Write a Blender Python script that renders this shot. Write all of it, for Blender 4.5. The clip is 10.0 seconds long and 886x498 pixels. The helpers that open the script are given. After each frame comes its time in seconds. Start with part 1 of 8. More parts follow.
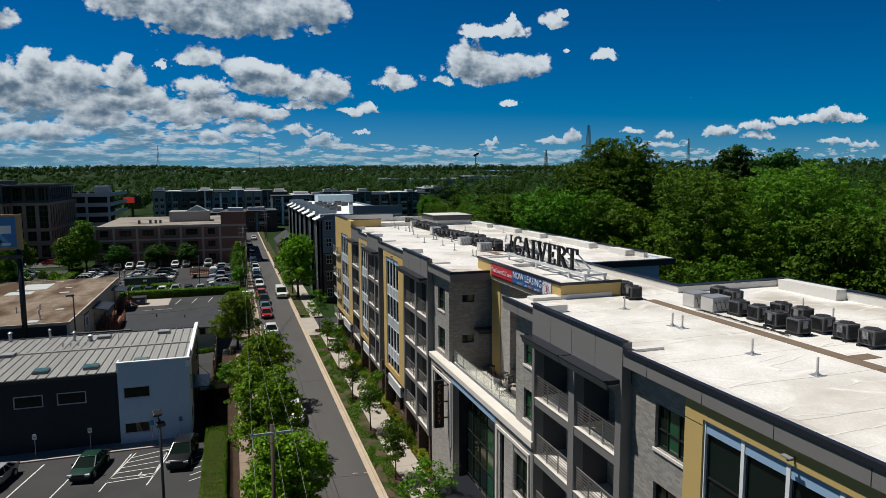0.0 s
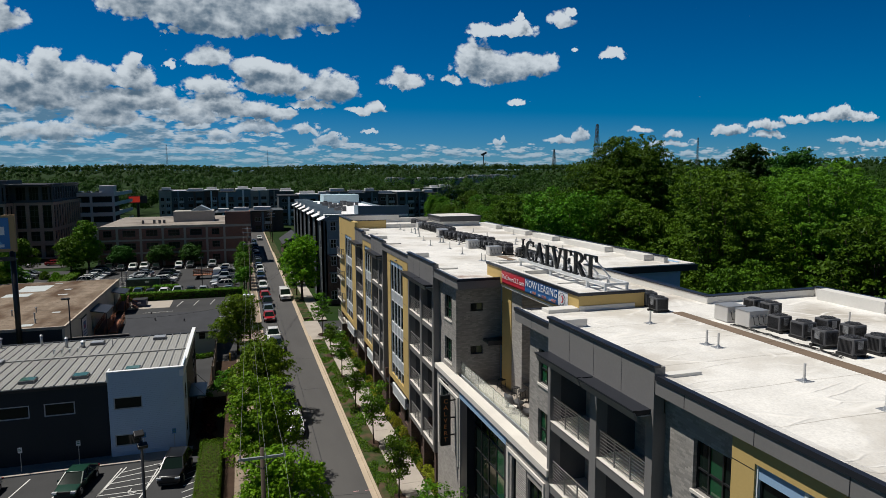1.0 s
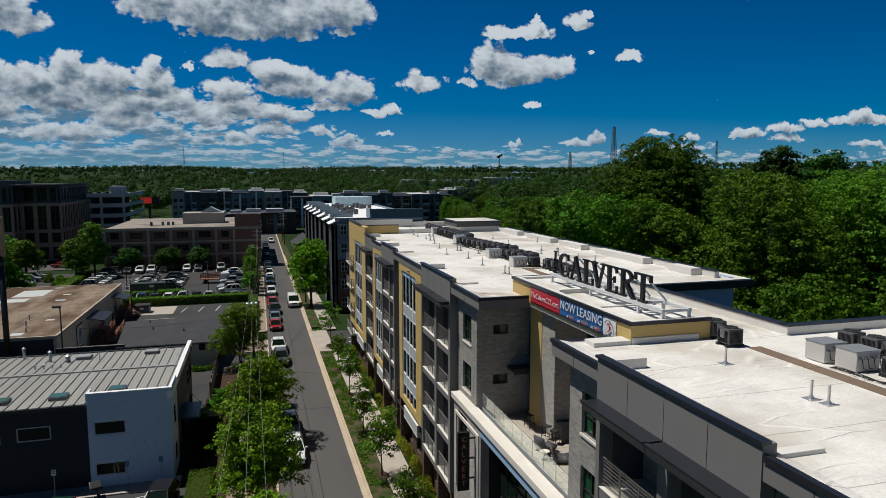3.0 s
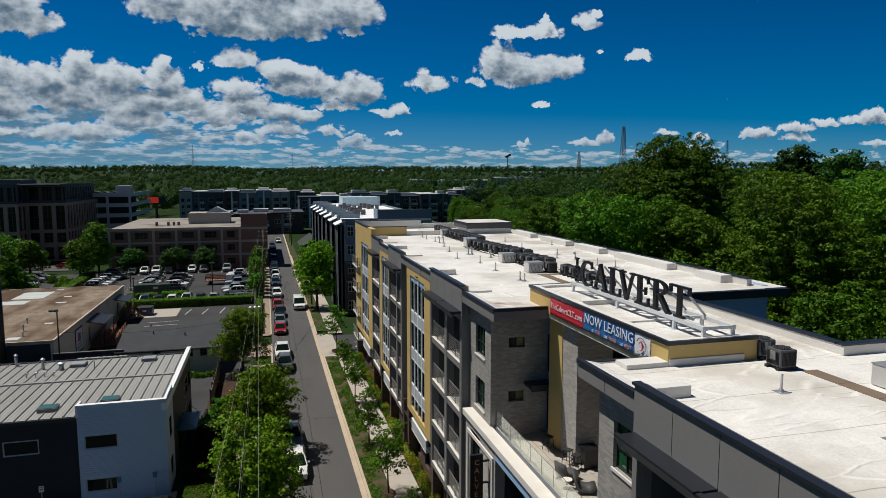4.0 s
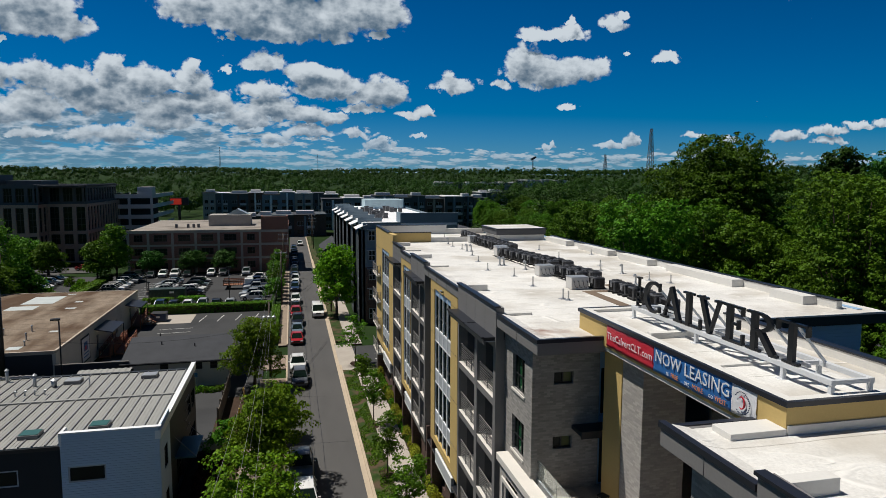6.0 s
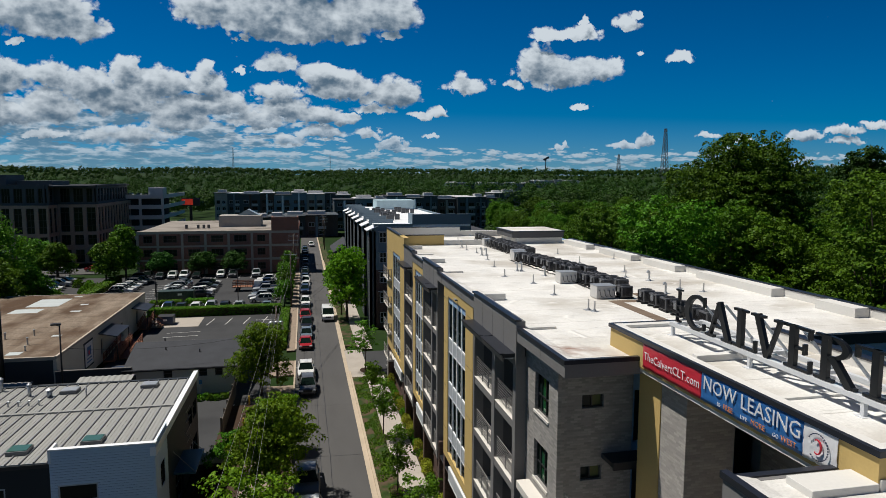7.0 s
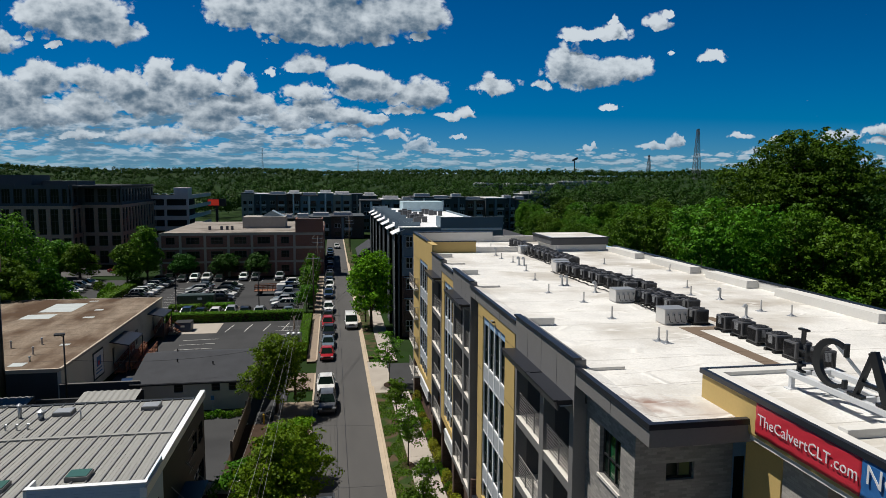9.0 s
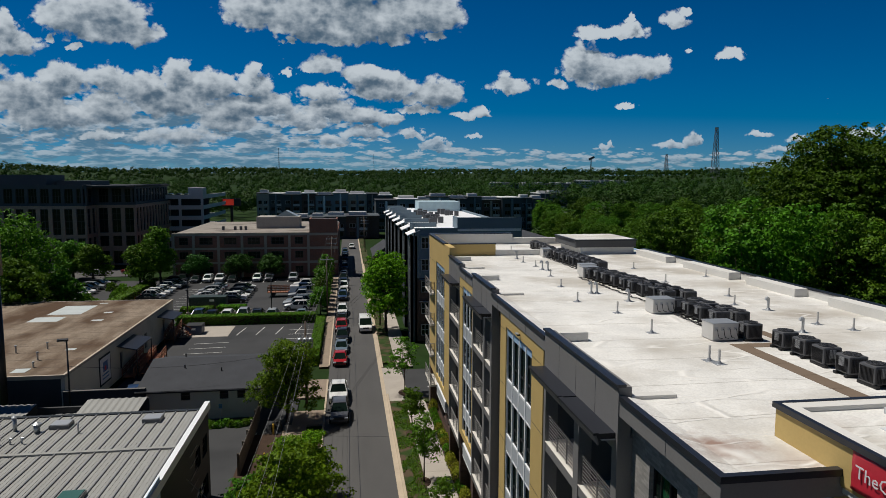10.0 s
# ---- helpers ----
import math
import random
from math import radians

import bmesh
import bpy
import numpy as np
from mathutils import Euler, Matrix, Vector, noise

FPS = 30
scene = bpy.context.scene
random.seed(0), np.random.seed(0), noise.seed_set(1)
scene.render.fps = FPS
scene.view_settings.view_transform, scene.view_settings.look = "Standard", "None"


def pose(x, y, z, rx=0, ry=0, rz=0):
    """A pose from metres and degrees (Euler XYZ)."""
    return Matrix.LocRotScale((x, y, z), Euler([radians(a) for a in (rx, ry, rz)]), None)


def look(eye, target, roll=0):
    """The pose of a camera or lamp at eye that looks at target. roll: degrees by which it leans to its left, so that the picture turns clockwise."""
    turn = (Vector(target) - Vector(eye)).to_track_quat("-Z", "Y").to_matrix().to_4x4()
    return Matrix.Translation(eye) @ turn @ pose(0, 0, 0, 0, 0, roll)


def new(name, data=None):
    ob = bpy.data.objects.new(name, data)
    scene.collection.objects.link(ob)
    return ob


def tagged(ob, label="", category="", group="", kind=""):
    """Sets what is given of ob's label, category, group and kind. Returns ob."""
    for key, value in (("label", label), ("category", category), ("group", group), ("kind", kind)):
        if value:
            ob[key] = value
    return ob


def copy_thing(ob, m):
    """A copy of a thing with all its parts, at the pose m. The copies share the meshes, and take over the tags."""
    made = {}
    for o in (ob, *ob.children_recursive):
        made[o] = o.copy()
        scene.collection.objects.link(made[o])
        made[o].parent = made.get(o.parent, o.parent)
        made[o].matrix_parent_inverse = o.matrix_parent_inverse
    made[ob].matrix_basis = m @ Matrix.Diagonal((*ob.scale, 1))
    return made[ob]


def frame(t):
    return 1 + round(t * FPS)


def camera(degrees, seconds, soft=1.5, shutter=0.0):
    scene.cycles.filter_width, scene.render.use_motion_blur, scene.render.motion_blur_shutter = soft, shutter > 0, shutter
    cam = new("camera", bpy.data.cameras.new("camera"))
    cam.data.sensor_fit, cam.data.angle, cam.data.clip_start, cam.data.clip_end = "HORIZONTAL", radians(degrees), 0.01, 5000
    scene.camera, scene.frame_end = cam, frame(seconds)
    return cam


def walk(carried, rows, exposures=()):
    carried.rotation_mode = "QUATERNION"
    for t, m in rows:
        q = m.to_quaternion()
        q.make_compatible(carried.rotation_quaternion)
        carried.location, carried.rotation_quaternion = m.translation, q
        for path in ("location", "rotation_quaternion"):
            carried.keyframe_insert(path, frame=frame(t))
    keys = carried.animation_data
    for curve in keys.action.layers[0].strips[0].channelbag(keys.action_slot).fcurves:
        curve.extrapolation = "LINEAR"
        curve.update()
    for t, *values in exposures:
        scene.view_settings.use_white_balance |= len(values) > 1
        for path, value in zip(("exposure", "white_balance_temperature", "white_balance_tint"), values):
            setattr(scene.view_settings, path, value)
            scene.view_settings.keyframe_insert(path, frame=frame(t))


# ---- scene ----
cam = camera(67.8, 10.0, soft=0.4)
PATH = [
    (0, (-14.308, 6.781, 24.116), (-13.705, 8.674, 23.89), -0.3),
    (0.5, (-13.711, 8.333, 24.121), (-13.12, 10.23, 23.894), -0.4),
    (1, (-13.282, 9.82, 24.142), (-12.701, 11.72, 23.914), -0.3),
    (1.5, (-12.843, 11.311, 24.12), (-12.272, 13.214, 23.895), -0.3),
    (2, (-12.467, 12.8, 24.114), (-11.906, 14.706, 23.889), -0.2),
    (2.5, (-12.081, 14.316, 24.054), (-11.531, 16.226, 23.832), -0.1),
    (4, (-11.061, 18.821, 24.056), (-10.546, 20.741, 23.834), -0.0),
    (4.5, (-10.751, 20.314, 24.047), (-10.25, 22.238, 23.827), 0.0),
    (5, (-10.49, 21.767, 24.035), (-10.005, 23.695, 23.816), 0.0),
    (5.5, (-10.154, 23.276, 23.988), (-9.69, 25.209, 23.771), 0.1),
    (7, (-9.313, 27.721, 23.959), (-8.904, 29.667, 23.745), 0.2),
    (7.5, (-9.0, 29.258, 23.993), (-8.612, 31.208, 23.777), 0.1),
    (8, (-8.811, 30.753, 23.984), (-8.442, 32.706, 23.769), 0.2),
    (8.5, (-8.659, 32.225, 23.967), (-8.31, 34.183, 23.754), 0.3),
    (9, (-8.526, 33.729, 23.953), (-8.197, 35.69, 23.741), 0.3),
    (9.5, (-8.425, 35.273, 23.905), (-8.117, 37.238, 23.694), 0.4),
    (10, (-8.217, 36.899, 23.911), (-7.934, 38.867, 23.697), 0.2),
]
walk(cam, [(t, look(eye, target, roll)) for t, eye, target, roll in PATH], exposures=((0.0, -0.03), (1.0, -0.1), (2.2, -0.2), (4.0, -0.13), (5.5, -0.09), (8.0, -0.03), (9.0, -0.05), (10.0, -0.3)))

# ---- world, sun, exposure ----
SUN = Vector((-0.42, 0.22, 1.0)).normalized()
sun_data = bpy.data.lights.new("sun", "SUN")
sun_data.energy, sun_data.angle, sun_data.color = 5.0, radians(0.53), (1.0, 0.955, 0.88)
sun_ob = new("sun", sun_data)
sun_ob.matrix_world = look((0, 0, 0), tuple(-SUN))

# clouds: rounded lobes by bearing and height on a plane one unit ahead (right, up), half width, height over the base line
CLOUD_LOBES = [
    (-0.379, 0.216, 0.051, 0.04), (-0.328, 0.221, 0.059, 0.045), (-0.292, 0.196, 0.0375, 0.029), (-0.343, 0.2, 0.0515, 0.028), (-0.401, 0.189, 0.01, 0.007),
    (-0.374, 0.177, 0.01, 0.006), (-0.453, 0.178, 0.044, 0.028), (-0.462, 0.204, 0.023, 0.027), (-0.509, 0.184, 0.056, 0.045), (-0.498, 0.146, 0.0425, 0.018),
    (-0.13, 0.233, 0.056, 0.042), (-0.058, 0.223, 0.088, 0.047), (0.031, 0.225, 0.099, 0.053), (0.122, 0.237, 0.0605, 0.049), (-0.01, 0.203, 0.0695, 0.021),
    (0.064, 0.203, 0.0315, 0.017), (-0.083, 0.194, 0.014, 0.008), (-0.009, 0.282, 0.1695, 0.057), (0.131, 0.21, 0.0185, 0.011), (-0.391, 0.129, 0.044, 0.033),
    (-0.394, 0.143, 0.0205, 0.022), (-0.334, 0.091, 0.0445, 0.038), (-0.443, 0.104, 0.065, 0.039), (-0.336, 0.132, 0.0355, 0.027), (-0.287, 0.125, 0.0455, 0.028),
    (-0.237, 0.144, 0.026, 0.026), (-0.207, 0.126, 0.0545, 0.034), (-0.172, 0.129, 0.0315, 0.021), (-0.25, 0.103, 0.073, 0.034), (-0.131, 0.128, 0.0305, 0.032),
    (-0.134, 0.149, 0.016, 0.017), (-0.109, 0.102, 0.048, 0.024), (-0.157, 0.096, 0.063, 0.025), (-0.401, 0.08, 0.081, 0.028), (-0.035, 0.16, 0.0365, 0.021),
    (-0.088, 0.149, 0.011, 0.009), (0.022, 0.15, 0.04, 0.019), (0.063, 0.133, 0.0585, 0.027), (-0.036, 0.122, 0.045, 0.017), (0.046, 0.122, 0.05, 0.019),
    (0.131, 0.121, 0.053, 0.032), (0.11, 0.1, 0.038, 0.011), (-0.028, 0.099, 0.049, 0.022), (0.021, 0.088, 0.0495, 0.02), (-0.061, 0.079, 0.049, 0.018),
    (0.055, 0.086, 0.0335, 0.014), (0.029, 0.064, 0.046, 0.015), (-0.021, 0.052, 0.0285, 0.012), (-0.173, 0.076, 0.055, 0.024), (-0.236, 0.056, 0.0695, 0.019),
    (-0.324, 0.086, 0.009, 0.01), (-0.343, 0.056, 0.034, 0.01), (0.097, 0.064, 0.031, 0.011), (0.129, 0.045, 0.0285, 0.011), (0.131, 0.053, 0.017, 0.008),
    (0.187, 0.094, 0.0365, 0.009), (0.2, 0.099, 0.0175, 0.012), (0.19, 0.062, 0.014, 0.006), (0.248, 0.138, 0.0385, 0.022), (0.238, 0.145, 0.0215, 0.02),
    (0.359, 0.17, 0.04, 0.042), (0.392, 0.16, 0.0685, 0.037), (0.451, 0.17, 0.054, 0.027), (0.487, 0.176, 0.0265, 0.022), (0.324, 0.143, 0.016, 0.015),
    (0.403, 0.222, 0.0685, 0.013), (0.376, 0.218, 0.0365, 0.01), (0.44, 0.227, 0.028, 0.019), (0.437, 0.245, 0.0085, 0.012), (0.509, 0.244, 0.0255, 0.018),
    (0.525, 0.258, 0.0145, 0.01), (0.531, 0.199, 0.008, 0.005), (0.607, 0.196, 0.028, 0.013), (0.433, 0.113, 0.019, 0.006), (0.847, 0.074, 0.0425, 0.013),
    (0.929, 0.084, 0.046, 0.014), (0.936, 0.067, 0.0495, 0.009), (0.993, 0.094, 0.044, 0.011), (1.061, 0.099, 0.044, 0.012), (1.104, 0.109, 0.046, 0.017),
    (1.152, 0.101, 0.046, 0.011), (0.664, 0.071, 0.026, 0.009), (0.549, 0.061, 0.018, 0.015), (0.731, 0.065, 0.021, 0.008), (1.12, 0.059, 0.0535, 0.009),
    (1.192, 0.053, 0.044, 0.008), (0.716, 0.049, 0.064, 0.008), (0.513, 0.053, 0.034, 0.009), (0.402, 0.05, 0.0165, 0.008), (0.817, 0.068, 0.0135, 0.006),
]


class Nodes:
    """Short hands for chains of shader nodes."""
    def __init__(self, tree):
        self.n, self.l = tree.nodes, tree.links

    def put(self, socket, value):
        if isinstance(value, bpy.types.NodeSocket):
            self.l.new(value, socket)
        else:
            socket.default_value = value

    def math(self, op, a, b=0.0, c=0.0):
        k = self.n.new("ShaderNodeMath")
        k.operation = op
        for s, v in zip(k.inputs, (a, b, c)):
            self.put(s, v)
        return k.outputs[0]

    def vec(self, op, a, b=(0, 0, 0), c=(0, 0, 0)):
        k = self.n.new("ShaderNodeVectorMath")
        k.operation = op
        for s, v in zip(k.inputs, (a, b, c)):
            self.put(s, v)
        return k.outputs["Value"] if op in ("LENGTH", "DISTANCE", "DOT_PRODUCT") else k.outputs[0]

    def span(self, v, a, b, c=0.0, d=1.0, smooth=True):
        k = self.n.new("ShaderNodeMapRange")
        k.interpolation_type = "SMOOTHSTEP" if smooth else "LINEAR"
        for s, q in zip(k.inputs, (v, a, b, c, d)):
            self.put(s, q)
        return k.outputs[0]

    def mix(self, f, a, b, blend="MIX"):
        k = self.n.new("ShaderNodeMix")
        k.data_type, k.blend_type = "RGBA", blend
        self.put(k.inputs["Factor"], f)
        self.put(k.inputs[6], a)
        self.put(k.inputs[7], b)
        return k.outputs[2]

    def billow(self, p, scale, detail, rough=0.5):
        """Rounded heaps, as on a cumulus: about 0 in the clefts, 1 on the tops."""
        k = self.n.new("ShaderNodeTexVoronoi")
        k.voronoi_dimensions, k.feature, k.normalize = "2D", "F1", True
        self.put(k.inputs["Vector"], p)
        k.inputs["Scale"].default_value, k.inputs["Detail"].default_value = scale, detail
        k.inputs["Roughness"].default_value = rough
        return self.span(k.outputs["Distance"], 0.62, 0.08, 0.0, 1.0, False)

    def wisp(self, p, scale, detail, rough=0.6):
        k = self.n.new("ShaderNodeTexNoise")
        k.noise_dimensions = "2D"
        self.put(k.inputs["Vector"], p)
        k.inputs["Scale"].default_value, k.inputs["Detail"].default_value = scale, detail
        k.inputs["Roughness"].default_value = rough
        return k.outputs[0]


def cloud_field():
    """A node group: how deep a direction lies inside the heaped clouds, the relief alone, and the depth in the far deck."""
    g = bpy.data.node_groups.new("cloud_field", "ShaderNodeTree")
    g.interface.new_socket("Vector", in_out="INPUT", socket_type="NodeSocketVector")
    for name in ("Heap", "Relief", "Deck"):
        g.interface.new_socket(name, in_out="OUTPUT", socket_type="NodeSocketFloat")
    k = Nodes(g)
    gi, go = g.nodes.new("NodeGroupInput"), g.nodes.new("NodeGroupOutput")
    p = gi.outputs[0]
    bend = k.wisp(p, 42.0, 4.0)
    bent = k.vec("MULTIPLY_ADD", k.vec("SUBTRACT", bend, (0.5, 0.5, 0.5)), (0.034, 0.022, 0), p)
    best, place = None, bent
    for i, (u, v, a, b) in enumerate(CLOUD_LOBES):
        if i % 8 == 0 and best is not None:
            place = k.vec("MULTIPLY_ADD", best, (0, 0, 1), bent)
        q = k.vec("MULTIPLY_ADD", place, (1 / a, 1 / b, 0), (-u / a, -v / b, 0))
        q = k.vec("MAXIMUM", q, k.vec("MULTIPLY", q, (-1, -1.7, 0)))
        d = k.vec("LENGTH", q)
        best = d if best is None else k.math("MINIMUM", best, d)
    squat = k.vec("MULTIPLY", p, (1.0, 1.35, 0))
    broad = k.billow(squat, 19.0, 1.0, 0.5)
    fine = k.math("ADD", k.math("MULTIPLY", k.billow(squat, 44.0, 2.0, 0.5), 0.55), k.math("MULTIPLY", k.wisp(squat, 60.0, 5.0, 0.55), 0.75))
    relief = k.math("ADD", k.math("MULTIPLY", broad, 0.30), k.math("MULTIPLY", fine, 0.55))
    heap = k.math("ADD", k.math("SUBTRACT", 0.90, best), k.math("MULTIPLY_ADD", k.math("ADD", k.math("MULTIPLY", broad, 0.3), fine), 0.62, -0.52))
    k.put(go.inputs[0], heap)
    k.put(go.inputs[1], relief)
    # the deck of small clouds, smaller and flatter towards the horizon
    sep = g.nodes.new("ShaderNodeSeparateXYZ")
    k.put(sep.inputs[0], p)
    low = k.math("ADD", k.math("MAXIMUM", sep.outputs[1], 0.0), 0.035)
    com = g.nodes.new("ShaderNodeCombineXYZ")
    k.put(com.inputs[0], k.math("MULTIPLY", sep.outputs[0], 17.0))
    k.put(com.inputs[1], k.math("MULTIPLY", k.math("LOGARITHM", low, math.e), 5.2))
    flat = com.outputs[0]
    grain = k.math("ADD", k.math("MULTIPLY", k.billow(flat, 1.35, 3.0, 0.6), 1.0), k.math("MULTIPLY", k.wisp(flat, 0.8, 5.0), 0.6))
    west = k.span(sep.outputs[0], 0.20, -0.16)
    reach = k.math("MULTIPLY", k.span(sep.outputs[1], 0.135, 0.09), west)
    horizon = k.math("MULTIPLY", k.span(sep.outputs[1], 0.058, 0.036), k.span(sep.outputs[0], 1.35, 0.75, 0.72, 1.0))
    k.put(go.inputs[2], k.math("ADD", k.math("MULTIPLY", k.math("SUBTRACT", grain, 0.80), 1.5), k.math("MULTIPLY_ADD", k.math("MAXIMUM", reach, k.math("MULTIPLY", horizon, 0.74)), 1.05, -0.92)))
    return g


def make_world():
    world = bpy.data.worlds.new("sky")
    scene.world = world
    world.use_nodes = True
    n = world.node_tree.nodes
    n.clear()
    k = Nodes(world.node_tree)
    out, bg = n.new("ShaderNodeOutputWorld"), n.new("ShaderNodeBackground")
    sky = n.new("ShaderNodeTexSky")
    sky.sky_type, sky.sun_disc = "NISHITA", False
    sky.sun_elevation = math.asin(SUN.z)
    sky.sun_rotation = math.atan2(SUN.x, SUN.y)
    sky.air_density, sky.dust_density, sky.ozone_density, sky.altitude = 1.0, 0.2, 1.0, 300
    coord, sep = n.new("ShaderNodeTexCoord"), n.new("ShaderNodeSeparateXYZ")
    k.put(sep.inputs[0], coord.outputs["Generated"])
    ahead = k.math("MAXIMUM", k.math("ABSOLUTE", sep.outputs[1]), 0.12)
    u, v = k.math("DIVIDE", sep.outputs[0], ahead), k.math("DIVIDE", sep.outputs[2], ahead)
    com = n.new("ShaderNodeCombineXYZ")
    k.put(com.inputs[0], u)
    k.put(com.inputs[1], v)
    place = com.outputs[0]
    ramp = n.new("ShaderNodeValToRGB")
    stops = ramp.color_ramp.elements
    stops[0].position, stops[0].color = 0.0, SKY_LOW
    stops[1].position, stops[1].color = 0.34, SKY_HIGH
    stops.new(0.10).color = SKY_MID
    stops.new(1.0).color = SKY_ZENITH
    k.put(ramp.inputs[0], v)
    blue = k.mix(1.0, sky.outputs[0], ramp.outputs[0], "MULTIPLY")
    field = cloud_field()
    here, above = n.new("ShaderNodeGroup"), n.new("ShaderNodeGroup")
    here.node_tree = above.node_tree = field
    k.put(here.inputs[0], place)
    # a step towards the sun, shorter low down
    step = k.math("MULTIPLY_ADD", k.span(v, 0.02, 0.20, 0.0, 1.0, False), 0.017, 0.005)
    lift = n.new("ShaderNodeCombineXYZ")
    k.put(lift.inputs[0], k.math("MULTIPLY", step, -0.35))
    k.put(lift.inputs[1], step)
    k.put(above.inputs[0], k.vec("ADD", place, lift.outputs[0]))
    slope = k.math("SUBTRACT", above.outputs[1], here.outputs[1])
    # the far deck, then the heaps before it
    deck_shade = k.span(k.math("ADD", above.outputs[2], k.math("MULTIPLY", slope, 0.25)), -0.20, 0.52)
    deck = k.mix(deck_shade, DECK_LIT, DECK_DARK)
    deck_cover = k.math("MULTIPLY", k.span(here.outputs[2], -0.16, 0.16), k.span(v, 0.0, 0.06, 0.42, 0.88))
    behind = k.mix(deck_cover, blue, deck)
    heap_shade = k.span(k.math("ADD", k.math("MULTIPLY", above.outputs[0], 0.55), k.math("MULTIPLY", slope, 0.55)), -0.28, 0.62)
    heap = k.mix(heap_shade, CLOUD_LIT, CLOUD_DARK)
    heap_cover = k.math("MULTIPLY", k.span(here.outputs[0], -0.04, 0.22), k.span(v, 0.0, 0.10, 0.45, 1.0))
    k.put(bg.inputs["Color"], k.mix(heap_cover, behind, heap))
    bg.inputs["Strength"].default_value = SKY_STRENGTH
    k.l.new(bg.outputs[0], out.inputs["Surface"])


SKY_STRENGTH = 0.056
SKY_LOW, SKY_MID, SKY_HIGH = (0.28, 0.72, 1.38, 1), (0.0, 0.49, 1.05, 1), (0.0, 0.40, 0.86, 1)
SKY_ZENITH = (0.04, 0.125, 0.25, 1)
CLOUD_LIT = (11.0, 12.2, 13.2, 1)
CLOUD_DARK = (1.55, 2.6, 3.8, 1)
DECK_LIT = (9.0, 10.4, 11.6, 1)
DECK_DARK = (1.9, 3.7, 5.4, 1)
make_world()


# ---- materials ----
MATS = {}


def material(name, base, rough=0.7, metal=0.0, spread=0.12, scale=1.2, fine=18.0, bump=0.1, spec=0.4, second=None, second_scale=0.25, second_cut=(0.5, 0.7), island=0.0, stretch=(1, 1, 1)):
    """A weathered surface: its colour varies at two scales, with relief from the fine one."""
    if name in MATS:
        return MATS[name]
    m = bpy.data.materials.new(name)
    MATS[name] = m
    m.use_nodes = True
    n, l = m.node_tree.nodes, m.node_tree.links
    b = n["Principled BSDF"]
    b.inputs["Roughness"].default_value, b.inputs["Metallic"].default_value = rough, metal
    b.inputs["Specular IOR Level"].default_value = spec
    co = n.new("ShaderNodeTexCoord")
    mp = n.new("ShaderNodeMapping")
    mp.inputs["Scale"].default_value = stretch
    geo = n.new("ShaderNodeNewGeometry")
    l.new(geo.outputs["Position"], mp.inputs["Vector"])
    big, small = n.new("ShaderNodeTexNoise"), n.new("ShaderNodeTexNoise")
    big.inputs["Scale"].default_value, big.inputs["Detail"].default_value = scale, 5.0
    small.inputs["Scale"].default_value, small.inputs["Detail"].default_value = fine, 4.0
    l.new(mp.outputs[0], big.inputs["Vector"])
    l.new(mp.outputs[0], small.inputs["Vector"])
    mean = n.new("ShaderNodeMath")
    mean.operation = "ADD"
    l.new(big.outputs[0], mean.inputs[0])
    l.new(small.outputs[0], mean.inputs[1])
    val = n.new("ShaderNodeMapRange")
    val.inputs["From Min"].default_value, val.inputs["From Max"].default_value = 0.6, 1.4
    val.inputs["To Min"].default_value, val.inputs["To Max"].default_value = 1 - spread, 1 + spread
    l.new(mean.outputs[0], val.inputs["Value"])
    hsv = n.new("ShaderNodeHueSaturation")
    hsv.inputs["Color"].default_value = (*base, 1)
    l.new(val.outputs[0], hsv.inputs["Value"])
    colour = hsv.outputs[0]
    if second:
        st = n.new("ShaderNodeTexNoise")
        st.inputs["Scale"].default_value, st.inputs["Detail"].default_value = second_scale, 6.0
        l.new(mp.outputs[0], st.inputs["Vector"])
        cut = n.new("ShaderNodeMapRange")
        cut.inputs["From Min"].default_value, cut.inputs["From Max"].default_value = second_cut
        l.new(st.outputs[0], cut.inputs["Value"])
        mx = n.new("ShaderNodeMix")
        mx.data_type = "RGBA"
        mx.inputs[7].default_value = (*second, 1)
        l.new(cut.outputs[0], mx.inputs["Factor"])
        l.new(colour, mx.inputs[6])
        colour = mx.outputs[2]
    if island:
        info = n.new("ShaderNodeObjectInfo")
        rnd = n.new("ShaderNodeMath")
        rnd.operation = "ADD"
        l.new(geo.outputs["Random Per Island"], rnd.inputs[0])
        l.new(info.outputs["Random"], rnd.inputs[1])
        vr = n.new("ShaderNodeMapRange")
        vr.inputs["From Max"].default_value = 2.0
        vr.inputs["To Min"].default_value, vr.inputs["To Max"].default_value = 1 - island, 1 + island
        l.new(rnd.outputs[0], vr.inputs["Value"])
        h2 = n.new("ShaderNodeHueSaturation")
        l.new(vr.outputs[0], h2.inputs["Value"])
        l.new(colour, h2.inputs["Color"])
        colour = h2.outputs[0]
    l.new(colour, b.inputs["Base Color"])
    if bump:
        bp = n.new("ShaderNodeBump")
        bp.inputs["Strength"].default_value, bp.inputs["Distance"].default_value = bump, 0.02
        l.new(small.outputs[0], bp.inputs["Height"])
        l.new(bp.outputs[0], b.inputs["Normal"])
    return m


